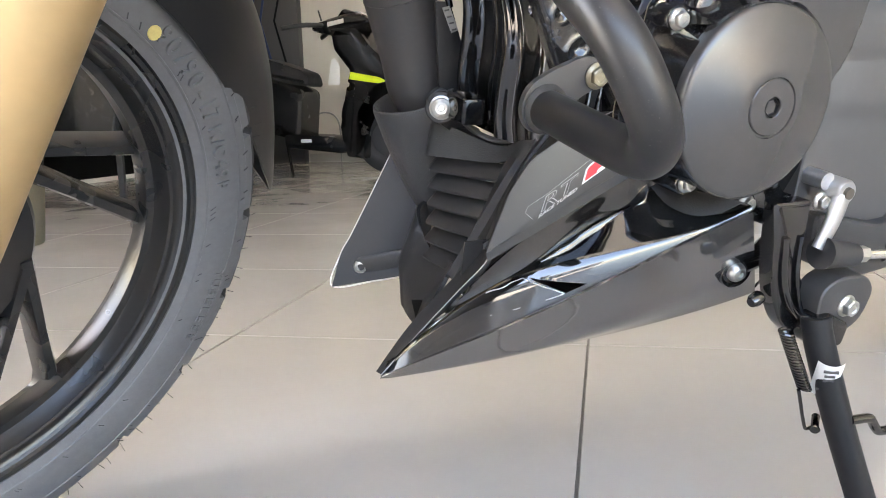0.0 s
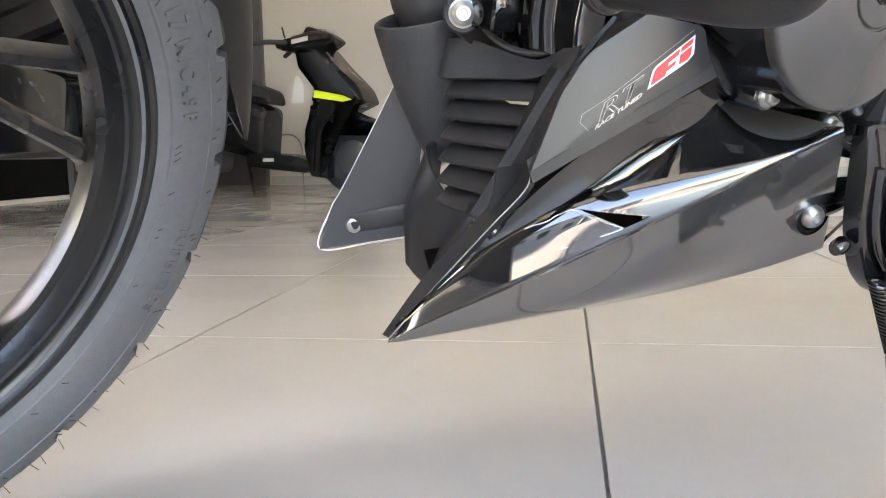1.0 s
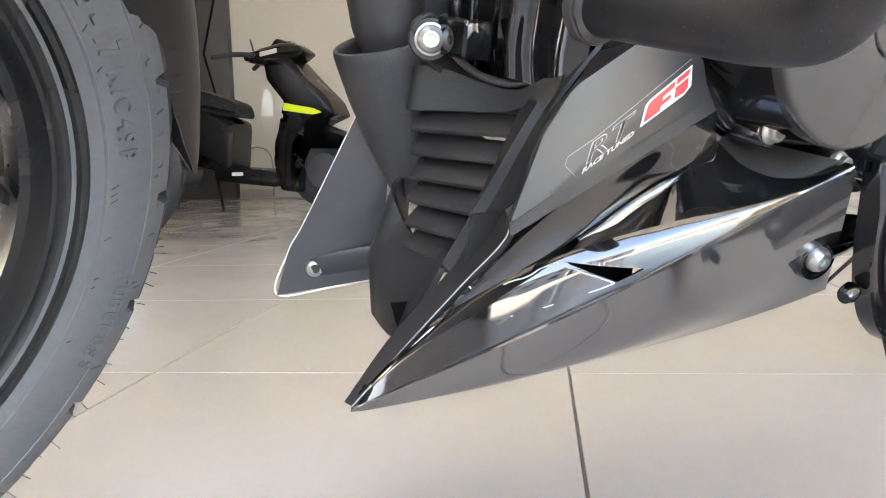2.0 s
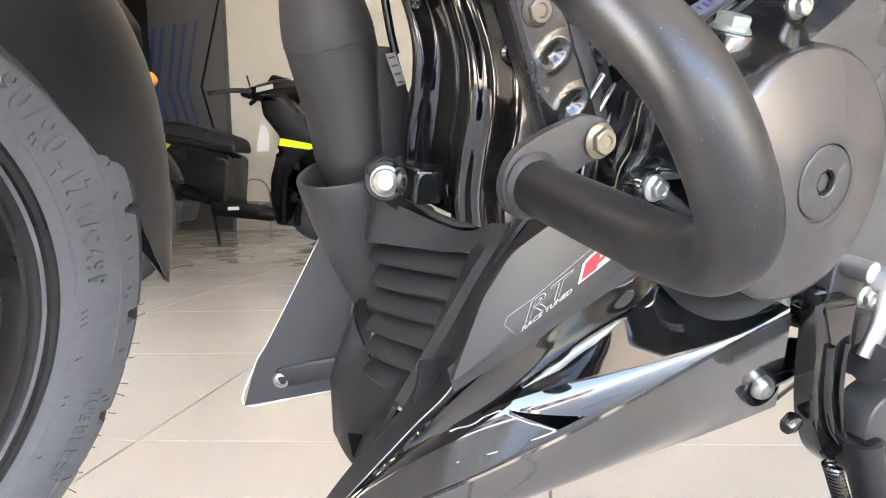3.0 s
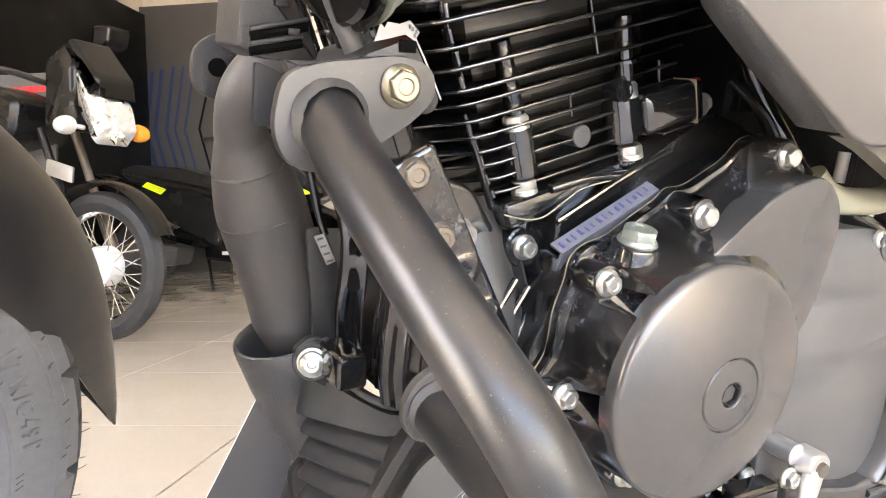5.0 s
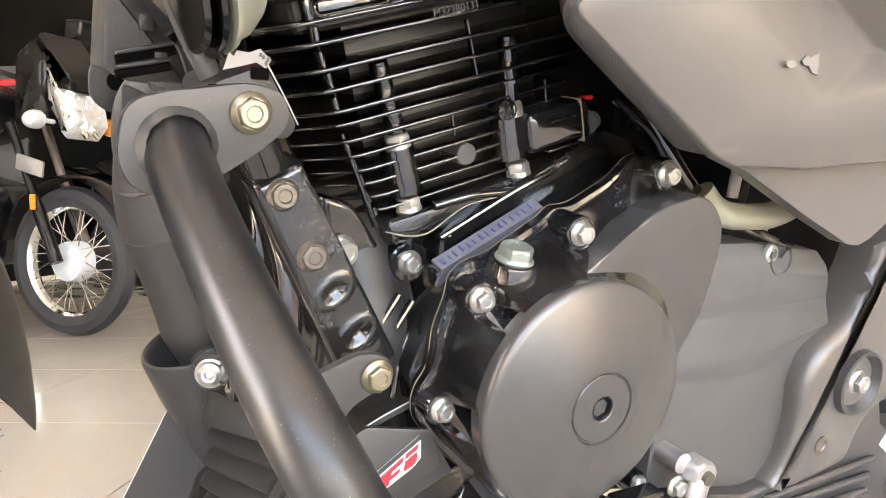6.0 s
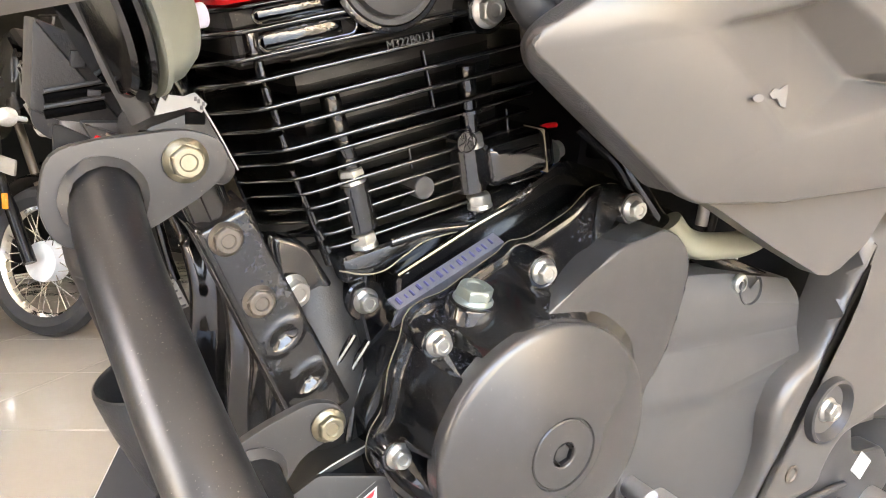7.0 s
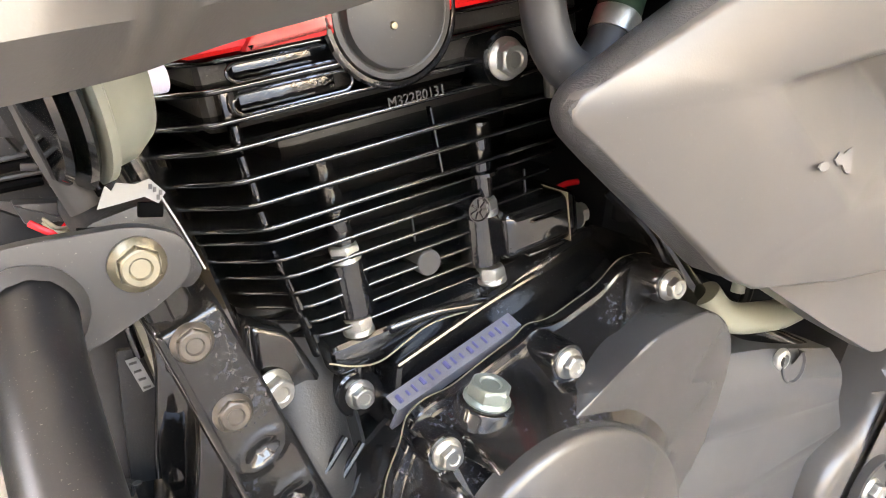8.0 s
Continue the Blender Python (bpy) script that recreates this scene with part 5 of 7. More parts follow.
part("flap_edge", sweep(flap_o + [(-0.150, 0.1115, 0.1665), (-0.118, 0.098, 0.1745)], 0.0007, 8), WHITEEDGE, cowl, "white edge of the flap")
slot = sweep([(-0.1660, 0.1165, 0.1795), (-0.1640, 0.1155, 0.1803), (-0.122, 0.0965, 0.1930)], lambda q: 0.0050 if q == 0 else 0.0085, 20, smooth=False, flat=(0.35, 1.0))
part("flap_tab", slot, PLATE, cowl, "raised tab on the flap")
bolt(SCREW, cowl, (-0.1638, 0.1150, 0.1803), (-0.25, -0.95, 0), label="small zinc screw", name="screw")
# cup-shaped duct round the exhaust
dm = facing((-0.1300, 0.0870, 0.3290), (-0.30, 0.0, 0.95))
duct = turned([(0.0325, 0.001), (0.0330, 0.0036), (0.0342, 0.0048), (0.0356, 0.0040), (0.0362, 0.0015), (0.0356, -0.006), (0.0335, -0.026), (0.0285, -0.056), (0.0200, -0.092), (0.0180, -0.092), (0.0260, -0.056), (0.0305, -0.026), (0.0325, 0.001)], 56, dm)
part("exhaust_duct", duct, DUCT, cowl, "grained black duct round the exhaust")
EARD = (-0.42, -0.90, 0.08)
bolt(mesh_of("screw", turned([(0, 0.0030), (0.0022, 0.0030), (0.0026, 0.0046), (0.0042, 0.0048), (0.0066, 0.0034), (0.0074, 0.0014), (0.0086, 0.0010), (0.0086, 0.0), (0.0, 0.0)], 32), ZINC), cowl, (-0.1400, 0.0215, 0.3377), EARD, label="zinc button screw", name="screw")
part("mounting_ear", turned([(0.0, 0.0), (0.0108, 0.0), (0.0118, -0.0012), (0.0118, -0.006), (0, -0.006)], 32, facing((-0.1395, 0.0225, 0.3377), EARD)), MATT, cowl, "matt black mounting ear")
part("ear_tab", prism(rounded([(-0.150, 0.344), (-0.140, 0.3520), (-0.1270, 0.346), (-0.1190, 0.326), (-0.1040, 0.3200), (-0.1060, 0.3140), (-0.1240, 0.3160), (-0.1400, 0.3260)], 0.004), 0.0255, 0.0300, 0.001), MATT, cowl, "matt black tab round the ear")
part("ear_rim", sweep([(-0.1325, 0.0235, 0.3505), (-0.1285, 0.0225, 0.3390), (-0.1230, 0.0200, 0.3285), (-0.1150, 0.0080, 0.3210), (-0.1060, -0.0070, 0.3190), (-0.1000, -0.0190, 0.3230), (-0.0930, -0.0310, 0.3310)], 0.0021, 10), PLATE, cowl, "raised lip over the grille hood")

# ---- guard with its brackets ----
guard = part("crash_guard", sweep([(-0.1870, -0.0950, 0.4895), (-0.1875, -0.1150, 0.4775), (-0.1855, -0.1430, 0.4612), (-0.1800, -0.1880, 0.4346), (-0.1720, -0.2160, 0.4125), (-0.1545, -0.2230, 0.3810), (-0.1420, -0.2090, 0.3635), (-0.1370, -0.1850, 0.3585), (-0.1340, -0.1450, 0.3595), (-0.1285, -0.0880, 0.3610)],
                                  0.0118, 28, 10), GUARD, bike, "matt black tubular crash guard")
up = rounded([(-0.208, 0.480), (-0.205, 0.499), (-0.190, 0.5035), (-0.160, 0.5080), (-0.147, 0.5040), (-0.1455, 0.4930), (-0.152, 0.4860), (-0.176, 0.4700), (-0.190, 0.4640), (-0.203, 0.4680)], 0.009)
part("upper_bracket", prism(up, -0.1050, -0.1005, 0.001), PLATE, guard, "grey-black steel bracket plate")
part("weld_bead", rough_up(turned([(0.0115, -0.001), (0.0142, -0.0005), (0.0145, 0.0010), (0.0132, 0.0026), (0.0115, 0.0045)], 36, facing((-0.1875, -0.1055, 0.4840), OUT)), 0.00025), PLATE, guard, "rough weld bead")
lo = rounded([(-0.1460, 0.3600), (-0.1420, 0.3740), (-0.127, 0.3830), (-0.104, 0.3920), (-0.090, 0.3880), (-0.0860, 0.3760), (-0.108, 0.3660), (-0.114, 0.3540), (-0.126, 0.3440), (-0.140, 0.3480)], 0.008)
part("lower_bracket", prism(lo, -0.0975, -0.0930, 0.001), PLATE, guard, "grey-black steel bracket plate")
part("weld_bead", rough_up(turned([(0.0115, -0.001), (0.0142, -0.0005), (0.0145, 0.0010), (0.0132, 0.0026), (0.0115, 0.0045)], 36, facing((-0.1290, -0.098, 0.3610), OUT)), 0.00025, 2), PLATE, guard, "rough weld bead")
bolt(M8Y, guard, (-0.1611, -0.1055, 0.4969), OUT, 12, "yellow zinc bolt")
bolt(M8Y, guard, (-0.0965, -0.0980, 0.3798), OUT, 5, "yellow zinc bolt")

frame_ = new("frame_cradle")
frame_.parent = bike
frame_["label"] = "gloss black steel frame and engine mounts"
def engine_mount():
    """A pressed channel: flat face, rolled sides and two hammered dents."""
    A, E = Vector((-0.1400, 0.4700)), Vector((-0.0868, 0.3700))
    al = (E - A).normalized()
    ac = Vector((-al.y, al.x))
    bm, rows, nu, nv = bmesh.new(), [], 70, 26
    for i in range(nu + 1):
        t = i / nu
        c, h = A.lerp(E, t), 0.0112 + 0.0030 * t
        row = []
        for j in range(nv + 1):
            q = 2 * j / nv - 1
            o = h * max(-1, min(1, q * 1.25))
            edge = max(0.0, abs(q) - 0.66) / 0.34
            y = -0.0768 + 0.0125 * edge ** 2.2
            end = max(0.0, 0.03 - t, t - 0.97) / 0.03
            y += 0.010 * end ** 2
            p = c + ac * (o + math.copysign(0.0012 * edge, q))
            for (dx, dz), r in (((-0.1105, 0.4145), 0.0060), ((-0.0970, 0.3925), 0.0066)):
                k = p - Vector((dx, dz))
                u, w = k.dot(al) + 0.15 * k.dot(ac), k.dot(ac)
                dist = math.hypot(u / 0.75, w / 1.15) / r
                y += 0.0030 * math.exp(-(dist * 1.7) ** 2) - 0.0010 * math.exp(-((dist - 1.25) / 0.35) ** 2) - 0.0012 * math.exp(-(w / 0.0008) ** 2 - (u / 0.003) ** 2)
            row.append(bm.verts.new((p.x, y, p.y)))
        rows.append(row)
    for R, S in zip(rows, rows[1:]):
        for j in range(nv):
            bm.faces.new((R[j], R[j + 1], S[j + 1], S[j]))
    bmesh.ops.recalc_face_normals(bm, faces=bm.faces)
    if sum(f.normal.y for f in bm.faces) > 0:
        bmesh.ops.reverse_faces(bm, faces=bm.faces)
    bmesh.ops.solidify(bm, geom=bm.faces[:], thickness=0.0022)
    return bm


part("engine_mount", engine_mount(), DENT, frame_, "gloss black engine mount plate with two dents", 70)
bolt(M8D, frame_, (-0.1372, -0.0765, 0.4600), OUT, 10, "dull steel bolt")
bolt(M8D, frame_, (-0.1223, -0.0765, 0.4320), OUT, 22, "dull steel bolt")
part("down_tube", sweep([(-0.215, -0.072, 0.600), (-0.1760, -0.0710, 0.5350), (-0.1560, -0.0690, 0.5000), (-0.1370, -0.064, 0.4600)], 0.0095, 20, 6), GLOSS, frame_, "gloss black frame down tube")
part("down_tube", sweep([(-0.200, -0.040, 0.600), (-0.1620, -0.0400, 0.5350), (-0.1350, -0.0400, 0.4800)], 0.0095, 20, 6), GLOSS, frame_, "gloss black frame down tube")
part("gusset", prism(rounded([(-0.1750, 0.5000), (-0.1740, 0.5070), (-0.1540, 0.5150), (-0.1400, 0.4920), (-0.1440, 0.4860), (-0.162, 0.490)], 0.003), -0.100, -0.055, 0.003), MATT, frame_, "folded black gusset")
for x, z in ((-0.1565, 0.5110), (-0.1722, 0.5040)):
    # raised black patch, coloured as a slot in shade
    part("gusset_slot", block(x - 0.0035, x + 0.0035, -0.1008, -0.0990, z - 0.0022, z + 0.0022, 0.0006), VOID, frame_, "black patch standing for a shaded square slot in the gusset")
part("gusset_edge", sweep([(-0.1540, -0.0995, 0.5152), (-0.1470, -0.0995, 0.5040), (-0.1405, -0.0995, 0.4925)], 0.00035, 8, 4), LINE, frame_, "bright thin line along the gusset edge")
# pressed cradle: a flanged edge, a broad channel and one round ridge, narrowing to its foot
def cradle_row(z, x, yf, yr):
    mid = (yf + yr) / 2
    prof = ((yf + 0.006, 0.014), (yf + 0.003, -0.004), (yf + 0.001, -0.0085), (yf - 0.0005, -0.0090), (yf - 0.002, -0.0080), (yf - 0.0035, -0.001), (yf - 0.006, 0.0040), (yf - 0.012, 0.0048), (mid + 0.004, 0.0050), (mid + 0.0015, 0.0046), (mid, 0.0036), (mid - 0.0015, 0.0046),
            (mid - 0.004, 0.0050), (yr + 0.010, 0.0046), (yr + 0.006, 0.0036), (yr + 0.003, -0.0010), (yr + 0.001, -0.0032), (yr - 0.001, -0.0034), (yr - 0.003, -0.0020), (yr - 0.005, 0.0025), (yr - 0.009, 0.0060), (yr - 0.016, 0.0085), (yr - 0.026, 0.0120), (yr - 0.036, 0.0200))
    return [Vector((x + dx, y, z - 0.25 * dx)) for y, dx in prof]


rows_ = [cradle_row(*r) for r in ((0.560, -0.168, 0.072, 0.016), (0.500, -0.147, 0.062, 0.006), (0.460, -0.131, 0.050, -0.004), (0.435, -0.1205, 0.036, -0.008), (0.410, -0.1140, 0.0295, -0.0160), (0.385, -0.1120, 0.0305, -0.0190), (0.360, -0.1110, 0.0355, -0.0145), (0.338, -0.1090, 0.0370, -0.0105), (0.322, -0.1060, 0.0370, -0.0100))]
part("cradle_rail", skin([list(c) for c in zip(*rows_)], 5, 0.002, 3), GLOSS, frame_, "gloss black pressed cradle rail", 60)
part("cradle_rail", sweep([(-0.086, -0.020, 0.455), (-0.082, -0.044, 0.412), (-0.076, -0.055, 0.38), (-0.066, -0.05, 0.345), (-0.05, -0.05, 0.30)], 0.018, 20, 8, flat=(0.8, 1.0)), MATT, frame_, "gloss black pressed cradle rail")
for dy in (0.0, 0.006, 0.013):
    part("cradle_bead", sweep([(-0.1085, -0.0150 - dy, 0.4500), (-0.1010, -0.0260 - dy, 0.4290), (-0.0985, -0.0400 - dy, 0.4060), (-0.0965, -0.0560 - dy, 0.3840), (-0.0940, -0.0660 - dy, 0.3640)], 0.0016, 10, 6), GLOSS, frame_)
part("inner_plate", skin([[(-0.108, 0.070, 0.56), (-0.092, 0.050, 0.46), (-0.085, 0.040, 0.40), (-0.085, 0.040, 0.30)], [(-0.100, -0.010, 0.56), (-0.084, -0.020, 0.46), (-0.074, -0.030, 0.40), (-0.070, -0.030, 0.30)], [(-0.098, -0.014, 0.56), (-0.078, -0.034, 0.46), (-0.060, -0.060, 0.40), (-0.052, -0.066, 0.30)]], 4, 0.002), MATT, frame_, "dark inner plate behind the cradle")
part("inner_plate", prism(rounded([(-0.095, 0.440), (-0.050, 0.430), (-0.040, 0.350), (-0.078, 0.350)], 0.004), -0.0345, -0.030, 0.001), MATT, frame_, "dark plate beside the crankcase")
part("rail_screw", turned([(0, 0.0016), (0.0022, 0.0018), (0.0030, 0.0030), (0.0048, 0.0034), (0.0058, 0.0020), (0.0062, -0.002)], 24, facing((-0.1060, -0.0390, 0.4122), (-0.75, -0.65, 0.1))), GLOSS, frame_, "sunk black screw in the rail")
for k in range(3):
    part("case_rib", sweep([(-0.0700 + 0.008 * k, -0.0640, 0.4060 - 0.004 * k), (-0.0830 + 0.008 * k, -0.0660, 0.3850 - 0.004 * k), (-0.0870 + 0.008 * k, -0.0680, 0.3600 - 0.004 * k)], 0.0019, 10, 6), CASE, engine)
part("side_plate", prism(rounded([(-0.1375, 0.4085), (-0.1265, 0.4085), (-0.1050, 0.3556), (-0.0996, 0.2595), (-0.1250, 0.2600), (-0.1290, 0.3300)], 0.002), 0.0465, 0.0500, 0.0006), MATT, frame_, "black plate between cradle and exhaust")
part("side_rail", sweep([(-0.1400, 0.045, 0.4700), (-0.1390, 0.045, 0.4488), (-0.1320, 0.045, 0.4200), (-0.1270, 0.045, 0.4050)], 0.0024, 12, 6), GLOSS, frame_, "thin black rail beside the exhaust")
code = part("barcode_label", prism([(-0.1342, 0.4046), (-0.1284, 0.4059), (-0.1202, 0.3892), (-0.1256, 0.3872)], 0.0430, 0.0434), PAPER, frame_, "pale code label with unreadable print")
for k in range(4):
    c = Vector((-0.1305, 0.0427, 0.4030)).lerp(Vector((-0.1238, 0.0427, 0.3898)), k / 3)
    part("print_bar", sweep([c + Vector((-0.0018, 0, -0.0004)), c + Vector((0.0016, 0, 0.0004))], 0.0006, 6, smooth=False), LABELPRINT, code)
bolt(M8, frame_, (-0.1345, 0.0370, 0.4620), (-0.55, -0.83, 0.0), 8)
part("rail_screw", turned([(0, 0.0010), (0.0018, 0.0012), (0.0034, 0.0016), (0.0040, -0.003)], 24, facing((-0.1270, 0.0240, 0.4330), (-0.8, -0.6, 0.0))), GLOSS, frame_, "black screw in the channel")
bolt(M6, frame_, (-0.1000, -0.0380, 0.4110), (-0.4, -0.9, 0.0), 4)
part("mount_tab", block(-0.136, -0.118, -0.006, 0.026, 0.330, 0.350, 0.004, 3), GLOSS, frame_, "gloss black cowl mounting tab")
part("mount_ear", prism(rounded([(-0.110, 0.455), (-0.092, 0.450), (-0.074, 0.425), (-0.076, 0.405), (-0.098, 0.39)], 0.006), -0.052, -0.042, 0.004, 4), GLOSS, frame_, "gloss black engine mount ear")
bolt(M8, frame_, (-0.0985, -0.0535, 0.4270), (0.2, -0.9, 0), 0)

# ---- tank shroud, frame panel, stand ----
def sheet(V, F, thick, bev=0.0):
    bm = bmesh.new()
    vs = [bm.verts.new(v) for v in V]
    for f in F:
        bm.faces.new([vs[i] for i in f])
    bmesh.ops.recalc_face_normals(bm, faces=bm.faces)
    if sum(f.normal.y * f.calc_area() for f in bm.faces) > 0:
        bmesh.ops.reverse_faces(bm, faces=bm.faces)
    if bev:
        bmesh.ops.bevel(bm, geom=[e for e in bm.edges if len(e.link_faces) == 2], offset=bev, segments=3, affect="EDGES", profile=0.5)
    bmesh.ops.solidify(bm, geom=bm.faces[:], thickness=thick)
    return bm


SV = [(-0.0370, -0.1360, 0.5461), (-0.0345, -0.1380, 0.5533), (-0.0150, -0.1410, 0.5660), (0.0283, -0.1460, 0.5932), (0.0995, -0.1470, 0.6036),   # 0-4 front corner and upper front edge
      (0.1346, -0.1475, 0.5859), (0.2224, -0.1490, 0.5577), (0.0428, -0.1480, 0.5622), (0.1049, -0.1470, 0.5781), (0.1237, -0.1270, 0.5769),          # 5-9 round the sunk field
      (0.1833, -0.1250, 0.5484), (0.2471, -0.1290, 0.5466), (0.1110, -0.1495, 0.5168), (0.2297, -0.1500, 0.5422),                                    # 10-13
      (0.0487, -0.1470, 0.4900), (0.0610, -0.1470, 0.4864), (0.1172, -0.1475, 0.4861), (0.2516, -0.1480, 0.4958), (0.36, -0.149, 0.512),             # 14-18 lower edge
      (0.36, -0.150, 0.560), (0.36, -0.140, 0.575), (0.36, -0.149, 0.600), (0.28, -0.148, 0.66), (0.10, -0.147, 0.66)]                               # 19-23
SF = [(0, 1, 2, 7), (2, 3, 4, 7), (4, 5, 8, 7), (7, 8, 9), (8, 5, 9), (5, 6, 10, 9), (6, 11, 10), (7, 9, 12), (9, 10, 12), (12, 10, 13), (10, 11, 13), (0, 7, 12, 14), (12, 16, 15, 14), (12, 13, 17, 16),
      (13, 19, 18, 17), (11, 20, 19, 13), (6, 21, 20, 11), (5, 22, 21, 6), (4, 23, 22, 5), (3, 23, 4)]


def shroud_mesh():
    """The shroud's outer face with softened creases, and a rolled edge that turns inward all along its outline."""
    bm = bmesh.new()
    vs = [bm.verts.new(v) for v in SV]
    for f in SF:
        bm.faces.new([vs[i] for i in f])
    bmesh.ops.recalc_face_normals(bm, faces=bm.faces)
    if sum(f.normal.y * f.calc_area() for f in bm.faces) > 0:
        bmesh.ops.reverse_faces(bm, faces=bm.faces)
    crease = [e for e in bm.edges if len(e.link_faces) == 2]
    bmesh.ops.bevel(bm, geom=crease, offset=0.0030, segments=3, affect="EDGES", profile=0.5)
    mid = Vector((0.12, 0, 0.55))
    for step, drop in ((0.0012, 0.0008), (0.0006, 0.0016), (0.0, 0.0040)):
        rim = bmesh.ops.extrude_edge_only(bm, edges=[e for e in bm.edges if len(e.link_faces) == 1])
        for g in rim["geom"]:
            if isinstance(g, bmesh.types.BMVert):
                out = g.co - mid
                out.y = 0
                g.co += out.normalized() * step + Vector((0, drop, 0))
    return bm


shroud = part("tank_shroud", shroud_mesh(), SHROUD, bike, "satin grey-brown tank shroud", 50)
ret_f = [(0.0300, -0.1440, 0.5935), (-0.0150, -0.1400, 0.5665), (-0.0348, -0.1370, 0.5535), (-0.0372, -0.1350, 0.5462), (-0.0120, -0.1385, 0.5290), (0.0480, -0.1460, 0.4895)]
ret_b = [(0.0180, -0.1280, 0.5920), (-0.0148, -0.1280, 0.5690), (-0.0340, -0.1280, 0.5545), (-0.0356, -0.1280, 0.5425), (-0.0201, -0.1280, 0.5299), (0.0440, -0.1280, 0.4900)]
back_edge = skin([ret_f, ret_b, [(x + 0.010, -0.112, z) for x, y, z in ret_b]], 4, 0.0016, 2)
SMEAR = mat("dried_smear", (0.150, 0.142, 0.132), 0.5, 0, 0.2, 90)
for outline in ([(0.0923, -0.1473, 0.5368), (0.098, -0.1452, 0.5397), (0.103, -0.1444, 0.5389), (0.1087, -0.1427, 0.5409), (0.1124, -0.1417, 0.5416), (0.1111, -0.1432, 0.5378), (0.1074, -0.1461, 0.5311), (0.1022, -0.147, 0.5317), (0.0994, -0.1464, 0.535), (0.0942, -0.1476, 0.5348)], [(0.0864, -0.1491, 0.5349), (0.0845, -0.1499, 0.5335), (0.0806, -0.1509, 0.5328), (0.0769, -0.1515, 0.5332), (0.0756, -0.1514, 0.5343), (0.0774, -0.1506, 0.5357), (0.0813, -0.1496, 0.5364), (0.085, -0.149, 0.5361)]):
    sm = bmesh.new()
    sm.faces.new([sm.verts.new(p) for p in outline])
    part("dried_smear", thicken(sm, 0.0005), SMEAR, shroud, "pale dried smear on the shroud")
part("shroud_return", back_edge, DUCT, shroud, "dark return edge of the shroud")
part("lower_shroud", sheet([(0.066, -0.1335, 0.4870), (0.088, -0.1335, 0.4800), (0.140, -0.1338, 0.4570), (0.186, -0.1340, 0.4385), (0.1960, -0.1340, 0.4375), (0.2060, -0.1340, 0.4410), (0.2280, -0.1340, 0.4550), (0.2530, -0.1340, 0.4920), (0.300, -0.134, 0.5000)], [(0, 1, 2, 3, 4, 5, 6, 7, 8)], 0.012), SHROUD, shroud, "satin grey-brown lower shroud")
side = rounded([(0.330, 0.475), (0.253, 0.456), (0.250, 0.420), (0.236, 0.382), (0.205, 0.366), (0.193, 0.343), (0.199, 0.316), (0.194, 0.285), (0.180, 0.269), (0.210, 0.266), (0.264, 0.276), (0.267, 0.295), (0.280, 0.312), (0.330, 0.325), (0.40, 0.36), (0.40, 0.46)], [0.01, 0.006, 0.03, 0.03, 0.02, 0.02, 0.03, 0.02, 0.008, 0.02, 0.01, 0.01, 0.02, 0.02, 0.02, 0.02])
panel_ = part("frame_panel", prism(side, -0.1225, -0.09, 0.010, 4), SHROUD, bike, "satin grey-brown frame side panel")
part("panel_screw", turned([(0, -0.001), (0.003, -0.001), (0.0045, 0.001), (0.0065, 0.0008), (0.0072, -0.004)], 20, facing((0.2250, -0.1225, 0.2960), OUT)), DULLZ, panel_, "small sunk steel screw")
bossm = facing((0.2486, -0.121, 0.3385), OUT)
part("pivot_ring", turned([(0.0130, -0.004), (0.0185, 0.0035), (0.0205, 0.0070), (0.0225, 0.0065), (0.0235, 0.0), (0.0238, -0.008)], 40, bossm), PLATE, panel_, "dark ring round the pivot bolt")
part("pivot_well", turned([(0, 0.0006), (0.0165, 0.0006), (0.017, -0.003)], 32, bossm), PANELSHADE, panel_)
bolt(M8, panel_, (0.2486, -0.1225, 0.3385), OUT, 20)

# side stand, gear lever and foot peg
stand = part("side_stand", sweep([(0.0920, -0.1400, 0.2150), (0.0950, -0.1440, 0.1990), (0.1150, -0.1620, 0.1370), (0.1500, -0.1850, 0.0520), (0.167, -0.198, 0.012)], 0.0108, 28, 4), SEATM, bike, "satin black side stand leg")
brk = rounded([(0.040, 0.300), (0.047, 0.259), (0.054, 0.232), (0.070, 0.206), (0.090, 0.192), (0.104, 0.193), (0.100, 0.206), (0.087, 0.220), (0.0765, 0.255), (0.0730, 0.300)], [0.002, 0.02, 0.02, 0.01, 0.006, 0.003, 0.004, 0.02, 0.02, 0.002])
part("stand_bracket", prism(brk, -0.1300, -0.1180, 0.0035, 3), GLOSS, stand, "gloss black curved stand bracket")
part("bracket_rib", sweep([(0.0545, -0.1305, 0.275), (0.0600, -0.1312, 0.247), (0.0700, -0.1318, 0.226), (0.0830, -0.1318, 0.213)], 0.0028, 12, 6), GLOSS, stand)
part("bracket_rib", sweep([(0.0690, -0.1305, 0.275), (0.0715, -0.1312, 0.250), (0.0780, -0.1318, 0.230), (0.0860, -0.1318, 0.215)], 0.0020, 12, 6), GLOSS, stand)
part("bracket_nut", turned([(0, 0.006), (0.0035, 0.006), (0.005, 0.003), (0.005, -0.004), (0, -0.004)], 12, facing((0.049, -0.122, 0.226), (-0.9, -0.2, -0.3))), GLOSS, stand)
part("stand_yoke", prism(rounded([(0.0850, 0.2160), (0.0830, 0.2000), (0.0900, 0.1920), (0.1170, 0.1900), (0.1200, 0.2080), (0.1000, 0.2180)], 0.005), -0.148, -0.131, 0.003, 3), GLOSS, stand, "gloss black stand yoke")
